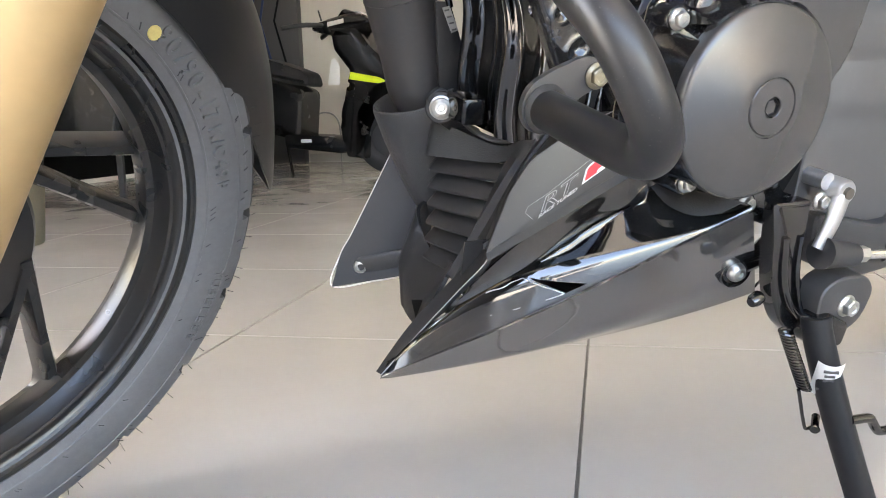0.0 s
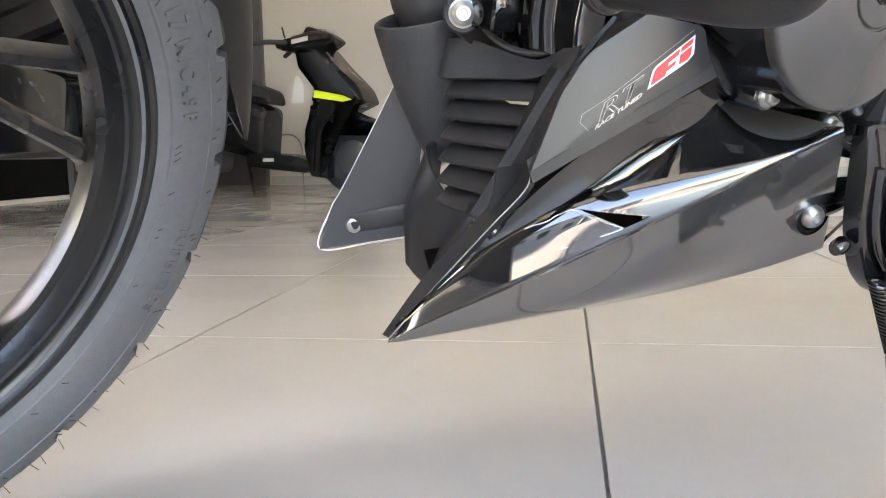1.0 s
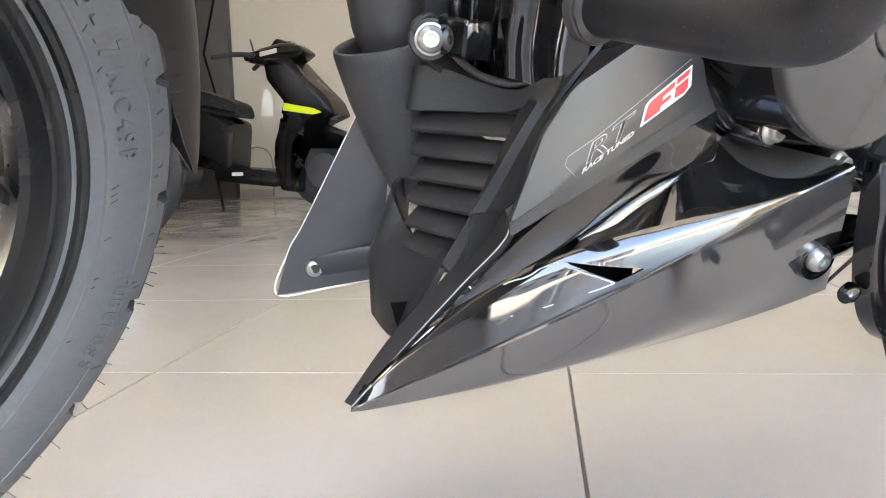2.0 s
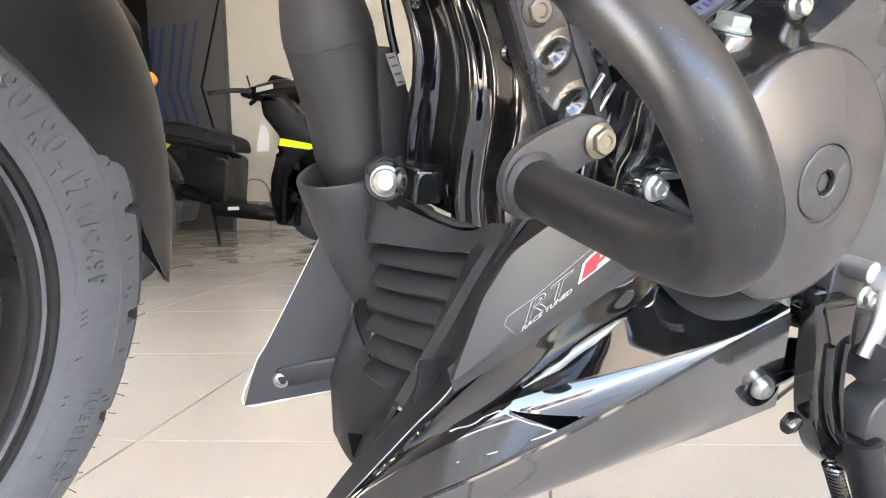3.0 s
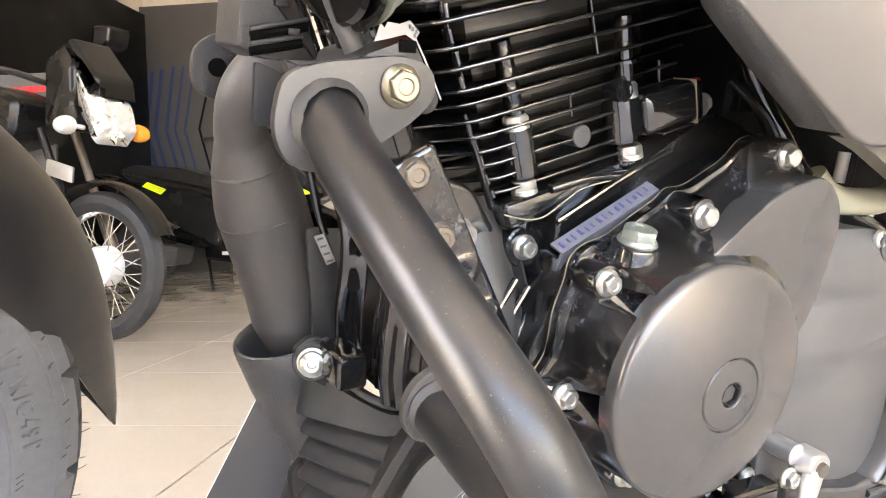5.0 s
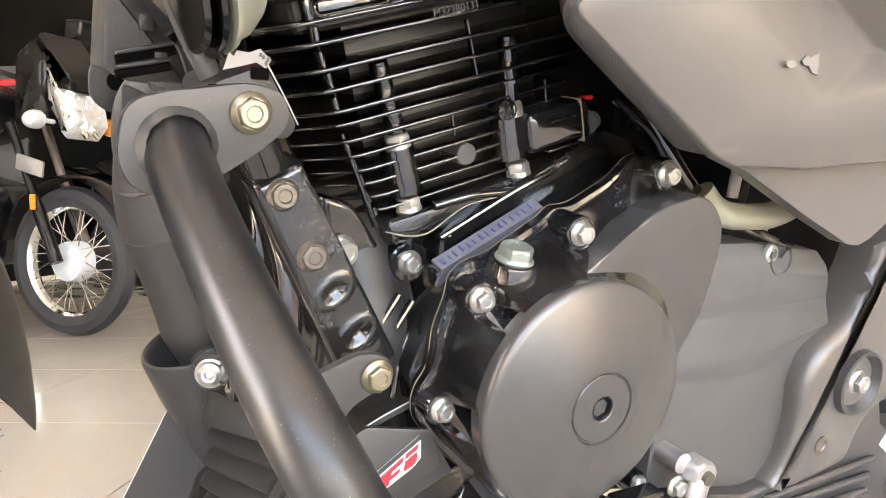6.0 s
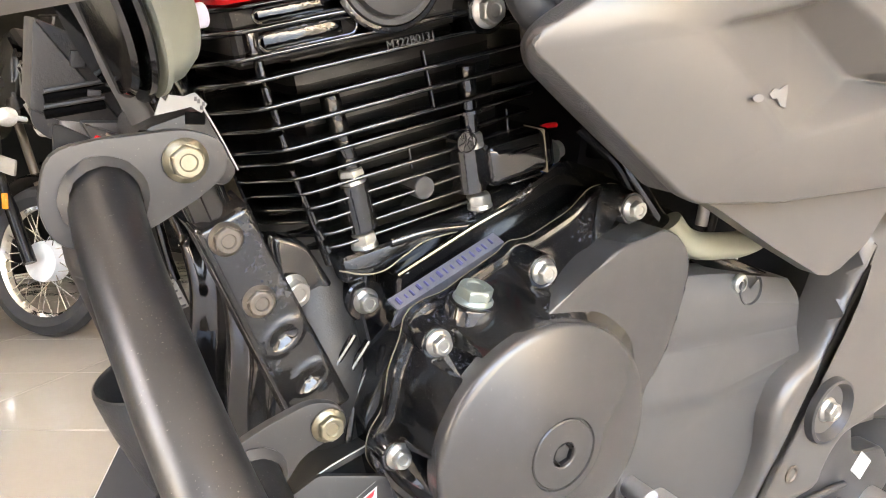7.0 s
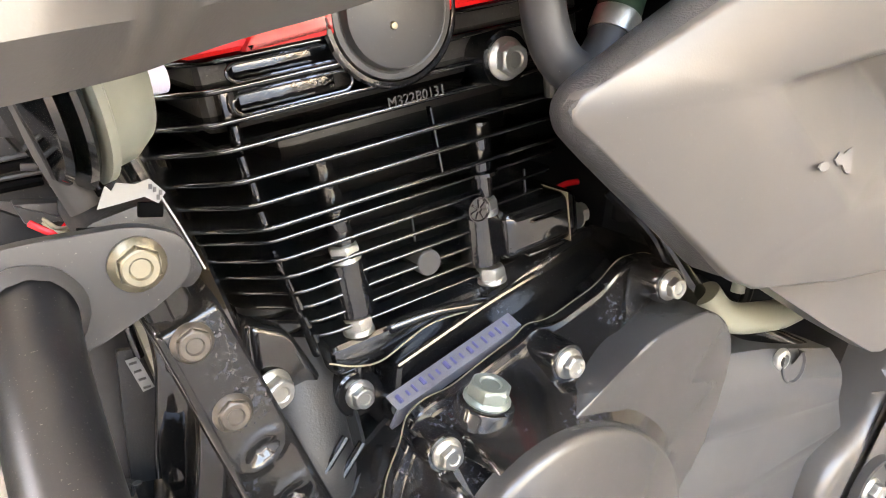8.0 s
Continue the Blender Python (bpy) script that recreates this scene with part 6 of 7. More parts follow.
sw = rounded([(0.0900, 0.2350), (0.0910, 0.2120), (0.1020, 0.1990), (0.1230, 0.1960), (0.1400, 0.2070), (0.1460, 0.2300), (0.1360, 0.2420), (0.1060, 0.2440)], 0.011)
part("switch_disc", prism(sw, -0.1420, -0.120, 0.003, 3), PLATE, stand, "grey rounded stand switch")
bolt(M8, stand, (0.1185, -0.1420, 0.2205), OUT, 10)
helix = [(0.0590 + 0.0270 * i / 200 + 0.0044 * math.cos(i * 2 * math.pi / 10), -0.1440 + 0.0044 * math.sin(i * 2 * math.pi / 10) - 0.006 * i / 200, 0.2100 - 0.0480 * i / 200) for i in range(201)]
part("spring", sweep(helix, 0.0012, 6, smooth=False), GLOSS, stand, "black coil return spring")
part("spring_hook", sweep([(0.0800, -0.1500, 0.1620), (0.0830, -0.1500, 0.1560), (0.0960, -0.1500, 0.1290), (0.1010, -0.1500, 0.1240), (0.1090, -0.1500, 0.1260)], 0.0013, 8, 6), GLOSS, stand)
part("hook_lug", turned([(0, 0.006), (0.0034, 0.006), (0.0040, 0.005), (0.0030, 0.004), (0.0030, -0.01), (0, -0.01)], 20, facing((0.1060, -0.1520, 0.1275), (-0.7, -0.6, -0.2))), GLOSS, stand)
part("stand_lug", sweep([(0.118, -0.170, 0.1400), (0.1340, -0.172, 0.1400), (0.1400, -0.172, 0.1360), (0.1470, -0.172, 0.1285), (0.1560, -0.172, 0.1240), (0.190, -0.172, 0.1220)], 0.0036, 12, 6), GLOSS, stand, "bent black foot lug")
LM = Matrix.Translation((0.1025, -0.1508, 0.1750)) @ Matrix.Rotation(radians(-17), 4, "Y") @ Matrix.Rotation(radians(15), 4, "X") @ Matrix.Rotation(radians(-38), 4, "Z") @ Matrix.Translation((0, -0.0111, 0))
lab = turned([(0.0111, -0.0165), (0.0113, -0.0165), (0.0113, 0.0165), (0.0111, 0.0165)], 20, Matrix.Translation((0, 0.0111, 0)), arc=(215, 322))
bmesh.ops.transform(lab, verts=lab.verts, matrix=LM)
lb = part("paper_label", lab, WHITE, stand, "white paper label with unreadable print")
for k, w in enumerate((0.010, 0.007, 0.007, 0.007, 0.012)):
    bb = block(-w / 2, w / 2, -0.0008, 0.0004, 0.0095 - 0.0048 * k, 0.0115 - 0.0048 * k)
    bmesh.ops.transform(bb, verts=bb.verts, matrix=LM)
    part("print_bar", bb, LABELPRINT, lb)
part("stand_foot", block(0.158, 0.200, -0.222, -0.185, 0.0, 0.012, 0.004), GLOSS, stand)

lever = part("gear_lever", sweep([(0.1000, -0.1300, 0.3030), (0.0955, -0.1312, 0.2840), (0.0880, -0.1310, 0.2640)], lambda s: 0.0080 - 0.0020 * s, 20, 6, flat=(0.6, 1.0)), ALU, bike, "bare aluminium gear lever")
part("lever_boss", turned([(0, 0.014), (0.0080, 0.014), (0.0092, 0.012), (0.0092, 0.0), (0, 0.0)], 28, facing((0.1010, -0.1190, 0.3045), (0.0, -1, 0))), ALU, lever, "splined lever clamp")
part("shaft_end", turned([(0, 0.003), (0.0040, 0.003), (0.0045, 0.0), (0, 0.0)], 20, facing((0.1010, -0.1325, 0.3045), OUT)), DULLZ, lever)
bolt(M6, lever, (0.0880, -0.1230, 0.2970), OUT, 8)
part("shaft", turned([(0, 0.02), (0.0062, 0.02), (0.0062, 0.0), (0, 0.0)], 24, facing((0.0900, -0.104, 0.3110), OUT)), ALU, lever)
part("lever_pivot", sweep([(0.088, -0.134, 0.2620), (0.100, -0.134, 0.2600), (0.122, -0.134, 0.2570)], lambda q: 0.0118 - 0.003 * q, 24, 3), HOSE, lever, "black rubber lever boot")
part("link_rod", sweep([(0.120, -0.134, 0.2575), (0.16, -0.135, 0.2545), (0.24, -0.136, 0.2500)], 0.0038, 14, 2), CHROME, lever, "polished gear link rod")
part("link_nut", turned([(0, 0.006), (0.0062, 0.006), (0.0062, -0.006), (0, -0.006)], 6, facing((0.1290, -0.1342, 0.2568), (1, 0, -0.07))), ZINC, lever, "", 20)
hg = rounded([(0.095, 0.285), (0.165, 0.270), (0.207, 0.275), (0.255, 0.277), (0.262, 0.297), (0.275, 0.320), (0.290, 0.326), (0.305, 0.292), (0.345, 0.290), (0.370, 0.262), (0.345, 0.225), (0.22, 0.236), (0.16, 0.228), (0.10, 0.245)], 0.008)
hangr = part("peg_hanger", prism(hg, -0.1180, -0.100, 0.004, 3), PLATE, bike, "grey cast foot peg hanger")
stk = block(-0.0092, 0.0092, -0.0008, 0.0004, -0.0080, 0.0080, 0.0004)
bmesh.ops.transform(stk, verts=stk.verts, matrix=Matrix.Translation((0.3180, -0.1182, 0.2800)) @ Matrix.Rotation(radians(35), 4, "Y"))
part("sticker", stk, WHITE, hangr, "small white sticker")
part("foot_peg", sweep([(0.340, -0.112, 0.245), (0.340, -0.20, 0.245)], 0.013, 24, 4), ALU, hangr, "grey foot peg")
for k in range(3):
    part("hanger_rib", sweep([(0.180, -0.1185, 0.264 - 0.011 * k), (0.235, -0.1205, 0.268 - 0.011 * k), (0.295, -0.1215, 0.272 - 0.013 * k)], 0.0026, 10, 6), PLATE, hangr)

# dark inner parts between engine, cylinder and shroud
# added filler block, coloured near-black to give the shade in this gap
part("shade_filler", block(0.060, 0.34, -0.060, 0.06, 0.38, 0.66, 0.01), PANELSHADE, bike, "black filler block standing in for the shade behind the cylinder")
part("frame_tube", sweep([(0.030, -0.068, 0.580), (0.060, -0.075, 0.515), (0.085, -0.082, 0.480), (0.120, -0.086, 0.450), (0.20, -0.09, 0.42)], 0.0062, 18, 6), GLOSS, bike, "black frame tube behind the shroud")
part("steel_bracket", block(0.0662, 0.0945, -0.066, -0.055, 0.4923, 0.5118, 0.002), BIKEBLACK, bike, "folded steel bracket behind the cylinder")
part("cable", sweep([(0.045, -0.075, 0.51), (0.065, -0.085, 0.492), (0.085, -0.085, 0.470), (0.115, -0.08, 0.45)], 0.0028, 10, 6), BIKEBLACK, bike, "thin black cable")
part("wire_connector", block(0.0350, 0.0530, -0.0600, -0.040, 0.4830, 0.4890, 0.001), BLUESTRIP, bike, "dark blue plastic connector")
part("wire_sleeve", sweep([(0.0430, -0.044, 0.5050), (0.0480, -0.0440, 0.5070), (0.0550, -0.044, 0.5080)], 0.0015, 12, 3), REDPAINT, bike, "short red wire sleeve")
part("breather_hose", sweep([(0.1050, -0.090, 0.4620), (0.1140, -0.0930, 0.4530), (0.1270, -0.0945, 0.4485), (0.1450, -0.0950, 0.4475), (0.1650, -0.0950, 0.4480), (0.1850, -0.0940, 0.4540), (0.2000, -0.090, 0.4640)], 0.0080, 24, 8), PALEHOSE, bike, "pale translucent breather hose")
part("hose_stub", sweep([(0.169, -0.086, 0.441), (0.172, -0.084, 0.4280)], 0.0050, 12, 2), WHITE, bike, "white plastic hose clip")
part("hose_stub", sweep([(0.146, -0.080, 0.4740), (0.1455, -0.080, 0.4560)], 0.0036, 12, 2), WHITE, bike, "white plastic hose clip")
part("cable", sweep([(0.160, -0.075, 0.485), (0.158, -0.078, 0.465), (0.150, -0.080, 0.445), (0.130, -0.08, 0.438)], 0.0030, 10, 6), HOSE, bike, "thin black cable")
part("coolant_hose", sweep([(-0.020, -0.088, 0.640), (-0.0225, -0.090, 0.605), (-0.0205, -0.093, 0.582), (-0.0145, -0.096, 0.5665), (-0.0040, -0.098, 0.5595), (0.0060, -0.097, 0.5640), (0.0140, -0.094, 0.5755), (0.0210, -0.090, 0.590), (0.030, -0.086, 0.612)], 0.0085, 24, 8), HOSE, bike, "bent black rubber hose")
part("hose_clamp", turned([(0.0088, -0.0045), (0.0094, -0.0045), (0.0094, 0.0045), (0.0088, 0.0045)], 30, facing((0.0155, -0.0935, 0.5785), (0.42, 0.2, 0.88))), ZINC, bike, "steel hose clamp")
part("hose_sleeve", sweep([(0.0160, -0.0932, 0.5795), (0.0215, -0.0900, 0.5910), (0.031, -0.0857, 0.6135)], 0.0090, 24, 6), mat("dark_green_rubber", (0.010, 0.030, 0.018), 0.4, 0, 0.15, 40), bike, "dark green hose sleeve")
part("braided_hose", sweep([(-0.008, -0.088, 0.600), (-0.0075, -0.086, 0.580), (-0.0050, -0.082, 0.565), (0.004, -0.075, 0.550)], 0.0026, 10, 8), DULLZ, bike, "thin braided hose")
# horn, connector and down tube above the guard bracket
hornm = facing((-0.1815, -0.088, 0.5490), (-0.90, -0.16, -0.40))
horn = part("horn", turned([(0, -0.018), (0.020, -0.018), (0.029, -0.015), (0.0325, -0.009), (0.033, -0.002), (0.0355, -0.001), (0.0355, 0.0012), (0.033, 0.0018), (0, 0.0018)], 48, hornm), HORN, bike, "round grey-green horn")
part("horn_plate", turned([(0.034, 0.0035), (0.0355, 0.0050), (0.0340, 0.0062), (0, 0.0070)], 48, hornm), GLOSS, horn, "gloss black horn front plate")
part("horn_plate", turned([(0.030, 0.0080), (0.0320, 0.0095), (0.0300, 0.0110), (0, 0.0115)], 48, hornm), GLOSS, horn, "gloss black horn front")
part("horn_strap", sweep([(-0.2000, -0.086, 0.563), (-0.1868, -0.086, 0.5404), (-0.1802, -0.086, 0.5251), (-0.1711, -0.086, 0.5082)], 0.0046, 12, 4, flat=(0.4, 1.0)), PLATE, horn, "flat grey horn strap")
part("horn_strap", sweep([(-0.1930, -0.089, 0.563), (-0.1814, -0.090, 0.5411), (-0.1743, -0.090, 0.5276), (-0.1676, -0.090, 0.5157)], 0.0026, 12, 4), GLOSS, horn, "gloss black horn strap")
conn = part("connector_block", prism(rounded([(-0.2020, 0.5400), (-0.1865, 0.5344), (-0.1750, 0.5173), (-0.1685, 0.4998), (-0.1944, 0.5018), (-0.2040, 0.5060)], 0.0015), -0.045, -0.010, 0.0015), MATT, bike, "black plastic wiring connector")
for a, b in (((-0.1990, 0.5100), (-0.1755, 0.5156)), ((-0.1990, 0.5040), (-0.1774, 0.5089))):
    # black bar on the face gives the slot's shade by colour
    part("connector_slot", sweep([(a[0], -0.0455, a[1]), (b[0], -0.0455, b[1])], 0.0018, 8, smooth=False), VOID, conn, "black bar standing for the shaded slot between connector halves")
    part("connector_rib", sweep([(a[0], -0.0462, a[1] + 0.0030), (b[0], -0.0462, b[1] + 0.0030)], 0.0009, 8, smooth=False), PLATE, conn)
part("latch", block(-0.1900, -0.1845, -0.0490, -0.045, 0.5225, 0.5290, 0.0008), MATT, conn)
part("latch", block(-0.1840, -0.1790, -0.0480, -0.045, 0.5120, 0.5145, 0.0006), PLATE, conn)
part("connector_foot", prism(rounded([(-0.1869, 0.5023), (-0.1712, 0.5028), (-0.1694, 0.4966), (-0.1834, 0.4956)], 0.001), -0.052, -0.044, 0.001), PLATE, conn)
part("rubber_flap", prism(rounded([(-0.1960, 0.5010), (-0.1820, 0.4950), (-0.1680, 0.4950), (-0.1600, 0.4760), (-0.1960, 0.4740)], 0.003), -0.043, -0.040, 0.0008), SEATM, conn, "black rubber flap under the connector")
part("wire", sweep([(-0.1825, -0.056, 0.4970), (-0.1775, -0.060, 0.4952), (-0.1740, -0.060, 0.4955), (-0.1716, -0.058, 0.4975)], 0.0012, 8, 4), RED, conn, "red wire")
for k in range(3):
    part("wire", sweep([(-0.1790, -0.058, 0.4990 - 0.0012 * k), (-0.1755, -0.061, 0.4968 - 0.0013 * k), (-0.1725, -0.061, 0.4968 - 0.0010 * k), (-0.1705, -0.058, 0.4985)], 0.0006, 8, 4), YZINC, conn, "braided pale wire")
tag_ = part("paper_tag", prism([(-0.1708, 0.5116), (-0.1688, 0.5181), (-0.1671, 0.5166), (-0.1660, 0.5189), (-0.1612, 0.5185), (-0.1573, 0.5201), (-0.1530, 0.5163), (-0.1548, 0.5132), (-0.1586, 0.5151), (-0.1646, 0.5133)], -0.1020, -0.1014), PAPER, bike, "torn white paper tag")
for x, z in ((-0.1572, 0.5180), (-0.1560, 0.5172), (-0.1550, 0.5150), (-0.1544, 0.5164)):
    part("print_bar", block(x - 0.0004, x + 0.0004, -0.1026, -0.1018, z - 0.0007, z + 0.0007), LABELPRINT, tag_)
part("terminal", sweep([(-0.160, -0.086, 0.5440), (-0.1500, -0.084, 0.5465)], 0.0045, 16, 3), LIGHTBLUE, horn, "pale lilac terminal boot")

# front panel of the tank that hangs over the engine
brim = [(-0.2273, -0.1900, 0.5391), (-0.2121, -0.1900, 0.5436), (-0.1992, -0.1890, 0.5474), (-0.1893, -0.1860, 0.5501), (-0.1768, -0.1750, 0.5528), (-0.1649, -0.1600, 0.5555), (-0.1463, -0.1480, 0.5613), (-0.1284, -0.1410, 0.5668), (-0.1113, -0.1370, 0.5729), (-0.0951, -0.1330, 0.5790)]
brim_m = [(x, y - 0.010, z + 0.010) for x, y, z in brim]
brim_u = [(x + 0.002, y - 0.006, z + 0.045) for x, y, z in brim]
brim_t = [(x + 0.01, y + 0.02, z + 0.12) for x, y, z in brim]
part("tank_panel", skin([[(x + 0.006, y + 0.012, z + 0.004) for x, y, z in brim], brim, brim_m, brim_u, brim_t], 6, 0.003, 1), SHROUD, bike, "satin grey-brown tank panel")

# tank, seat, tail and rear wheel that stand over and behind the engine
def hull(sections, across=3):
    """A closed shell through half-round sections (x, half width, lower z, upper z)."""
    rails = []
    for k in range(13):
        a = math.pi * k / 12
        rails.append([(x, -w * math.copysign(abs(math.cos(a)) ** 0.7, math.cos(a)), z0 + (z1 - z0) * math.sin(a) ** 0.75) for x, w, z0, z1 in sections])
    return skin(rails, 5, 0.004, across)


part("fuel_tank", hull(((-0.150, 0.060, 0.62, 0.655), (-0.135, 0.110, 0.61, 0.70), (-0.05, 0.125, 0.60, 0.765), (0.08, 0.128, 0.60, 0.785), (0.20, 0.112, 0.60, 0.745), (0.285, 0.075, 0.60, 0.675), (0.30, 0.040, 0.60, 0.64))), SHROUD, bike, "satin grey-brown fuel tank", 60)
part("seat", hull(((0.27, 0.050, 0.61, 0.645), (0.30, 0.085, 0.605, 0.660), (0.42, 0.110, 0.60, 0.655), (0.56, 0.110, 0.61, 0.675), (0.66, 0.095, 0.64, 0.715), (0.80, 0.070, 0.68, 0.730), (0.84, 0.040, 0.69, 0.715))), SEATM, bike, "black vinyl seat", 60)
part("tail_panel", hull(((0.30, 0.080, 0.50, 0.61), (0.42, 0.095, 0.50, 0.61), (0.60, 0.085, 0.55, 0.64), (0.78, 0.060, 0.63, 0.69), (0.88, 0.030, 0.67, 0.70))), SHROUD, bike, "satin grey-brown tail panel", 60)
rear = new("rear_wheel")
rear.parent = bike
rear["label"] = "black cast rear wheel"
rear.matrix_basis = Matrix.Translation((0.745, 0.0, 0.2640)) @ Matrix.Rotation(radians(90), 4, "X") @ Matrix.Scale(0.89, 4)
part("tyre", turned([(0.216, 0.040), (0.235, 0.052), (0.262, 0.058), (0.282, 0.048), (0.294, 0.026), (0.2985, 0.0), (0.294, -0.026), (0.282, -0.048), (0.262, -0.058), (0.235, -0.052), (0.216, -0.040), (0.216, 0.040)], 96), TREAD, rear, "black road tyre")
part("rim", turned([(0.2262, 0.040), (0.2200, 0.046), (0.2060, 0.032), (0.1925, 0.012), (0.1925, -0.012), (0.2060, -0.032), (0.2200, -0.046), (0.2262, -0.040)], 96), RIM, rear, "black cast rim")
part("hub", turned([(0, 0.040), (0.034, 0.040), (0.060, 0.016), (0.088, 0.010), (0.088, -0.020), (0.034, -0.035), (0, -0.035)], 40), RIM, rear, "black cast hub")
for k in range(5):
    for me in SPOKES:
        shared("spoke", me, rear, Matrix.Rotation(radians(72 * k + 20), 4, "Z"))
for y in (-0.085, 0.085):
    part("swing_arm", sweep([(0.30, y * 0.8, 0.315), (0.50, y, 0.292), (0.76, y, 0.2640)], 0.0190, 20, 5, flat=(0.6, 1.0)), PLATE, bike, "dark steel swing arm")

# ---- scooter by the far wall ----
def scooter():
    e = new("scooter")
    P = lambda n, bm, m, l="": part(n, bm, m, e, l)
    def tyre(x, r):
        t = P("wheel", turned([(0.0, 0.035), (0.05, 0.04), (0.12, 0.03), (0.155, 0.045), (0.19, 0.05), (r - 0.01, 0.035), (r, 0.0), (r - 0.01, -0.035), (0.155, -0.045), (0.0, -0.035)], 40, Matrix.Translation((x, 0, r)) @ Matrix.Rotation(radians(90), 4, "X")), TREAD, "black scooter wheel")
        part("hub", turned([(0, 0.052), (0.03, 0.052), (0.10, 0.05), (0.12, 0.042)], 24, Matrix.Translation((x, 0, r)) @ Matrix.Rotation(radians(90), 4, "X")), DARKPANEL, t)
    tyre(0.685, 0.25)
    tyre(-0.60, 0.25)
    P("floorboard", prism(rounded([(-0.05, 0.20), (0.40, 0.15), (0.44, 0.22), (0.34, 0.27), (-0.05, 0.30)], 0.03), -0.17, 0.17, 0.02), BIKEBLACK, "black floorboard")
    P("apron", prism(rounded([(0.42, 0.13), (0.55, 0.11), (0.56, 0.40), (0.68, 0.56), (0.82, 0.62), (0.78, 0.72), (0.64, 0.86), (0.52, 1.00), (0.34, 1.00), (0.36, 0.86), (0.47, 0.715), (0.46, 0.62), (0.385, 0.43), (0.40, 0.30)], [0.02, 0.02, 0.04, 0.03, 0.02, 0.03, 0.04, 0.02, 0.02, 0.02, 0.015, 0.02, 0.05, 0.04]), -0.19, 0.19, 0.05, 4), BIKEBLACK, "black leg shield")
    P("front_mudguard", prism(rounded([(0.52, 0.40), (0.66, 0.58), (0.86, 0.50), (0.92, 0.38), (0.80, 0.48), (0.64, 0.48)], 0.03), -0.07, 0.07, 0.02), BIKEBLACK)
    P("tail_body", prism(rounded([(0.06, 0.24), (0.10, 0.60), (-0.10, 0.68), (-0.70, 0.78), (-0.90, 0.74), (-0.70, 0.50), (-0.30, 0.34)], 0.05), -0.16, 0.16, 0.05, 3), BIKEBLACK, "black tail body")
    P("seat", prism(rounded([(0.14, 0.62), (0.12, 0.72), (-0.06, 0.79), (-0.22, 0.84), (-0.60, 0.88), (-0.72, 0.84), (-0.6, 0.74), (-0.1, 0.66)], 0.04), -0.13, 0.13, 0.04, 3), SEATM, "black vinyl seat")
    P("handlebar_cover", prism(rounded([(0.17, 1.00), (0.18, 1.05), (0.37, 1.085), (0.41, 1.14), (0.56, 1.09), (0.62, 1.04), (0.54, 0.985), (0.30, 0.965)], 0.022), -0.11, 0.11, 0.03), BIKEBLACK, "black handlebar cover")
    P("handlebar", sweep([(0.06, -0.33, 1.00), (0.18, -0.20, 1.03), (0.30, 0, 1.03), (0.18, 0.20, 1.03), (0.06, 0.33, 1.00)], 0.017, 12, 4), HOSE, "black handlebar with grips")
    P("brake_lever", sweep([(0.34, -0.20, 1.05), (0.50, -0.24, 1.07), (0.62, -0.28, 1.06)], 0.008, 8, 3), DULLZ, "thin brake lever")
    P("headlamp", prism(rounded([(0.52, 1.02), (0.58, 1.04), (0.54, 1.11), (0.49, 1.12)], 0.01), -0.085, 0.085, 0.01), LENS, "pale headlamp")
    P("console_label", prism([(0.30, 1.02), (0.42, 1.04), (0.42, 1.07), (0.30, 1.05)], -0.114, -0.108), WHITE, "pale label on the handlebar cover")
    P("decal", prism([(0.475, 0.655), (0.68, 0.620), (0.745, 0.632), (0.69, 0.660), (0.487, 0.703)], -0.196, -0.188), LIME, "lime green decal")
    P("decal", prism([(0.60, 0.780), (0.72, 0.730), (0.73, 0.750), (0.62, 0.800)], -0.180, -0.12), LIME, "lime green decal")
    P("decal", prism([(-0.50, 0.72), (-0.36, 0.66), (-0.32, 0.695), (-0.46, 0.75)], -0.166, -0.158), LIME, "lime green decal")
    P("script", prism([(0.08, 0.235), (0.16, 0.235), (0.16, 0.258), (0.08, 0.258)], -0.174, -0.168), WHITE, "small pale script on the floorboard")
    P("engine_unit", prism(rounded([(-0.30, 0.16), (-0.26, 0.30), (-0.60, 0.34), (-0.80, 0.28), (-0.74, 0.18)], 0.04), -0.13, 0.10, 0.03), DARKPANEL, "dark engine unit")
    P("stand", sweep([(-0.06, -0.10, 0.20), (0.02, -0.20, 0.0)], 0.010, 10, 2), BIKEBLACK, "thin side stand")
    P("paper_tag", prism(rounded([(0.325, 0.62), (0.415, 0.62), (0.42, 0.74), (0.385, 0.80), (0.36, 0.79)], 0.01), -0.215, -0.212), WHITE, "white paper tag")
    P("grab_rail", sweep([(-0.70, -0.12, 0.74), (-0.92, -0.11, 0.82), (-1.0, 0, 0.82), (-0.92, 0.11, 0.82), (-0.70, 0.12, 0.74)], 0.012, 10, 4), BIKEBLACK)
    P("mirror_stem", sweep([(0.26, -0.12, 1.06), (0.25, -0.14, 1.13)], 0.006, 8, 2), HOSE)
    return e


sc = scooter()
sc.matrix_world = pose(-1.55, 4.25, 0, 0, 0, -4) 
tagged(sc, "black scooter with lime decals and a white paper tag", "scooter")

loop = finish("wall_cable", sweep([(-2.18, 6.085, 0.30), (-2.165, 6.085, 0.36), (-2.13, 6.085, 0.43), (-2.046, 6.085, 0.47), (-1.95, 6.085, 0.452), (-1.892, 6.085, 0.38), (-1.877, 6.085, 0.25), (-1.88, 6.085, 0.0)], 0.008, 10, 6), mat("grey_cable", (0.22, 0.22, 0.22), 0.6))
tagged(loop, "grey cable loop against the cream wall", "cable")

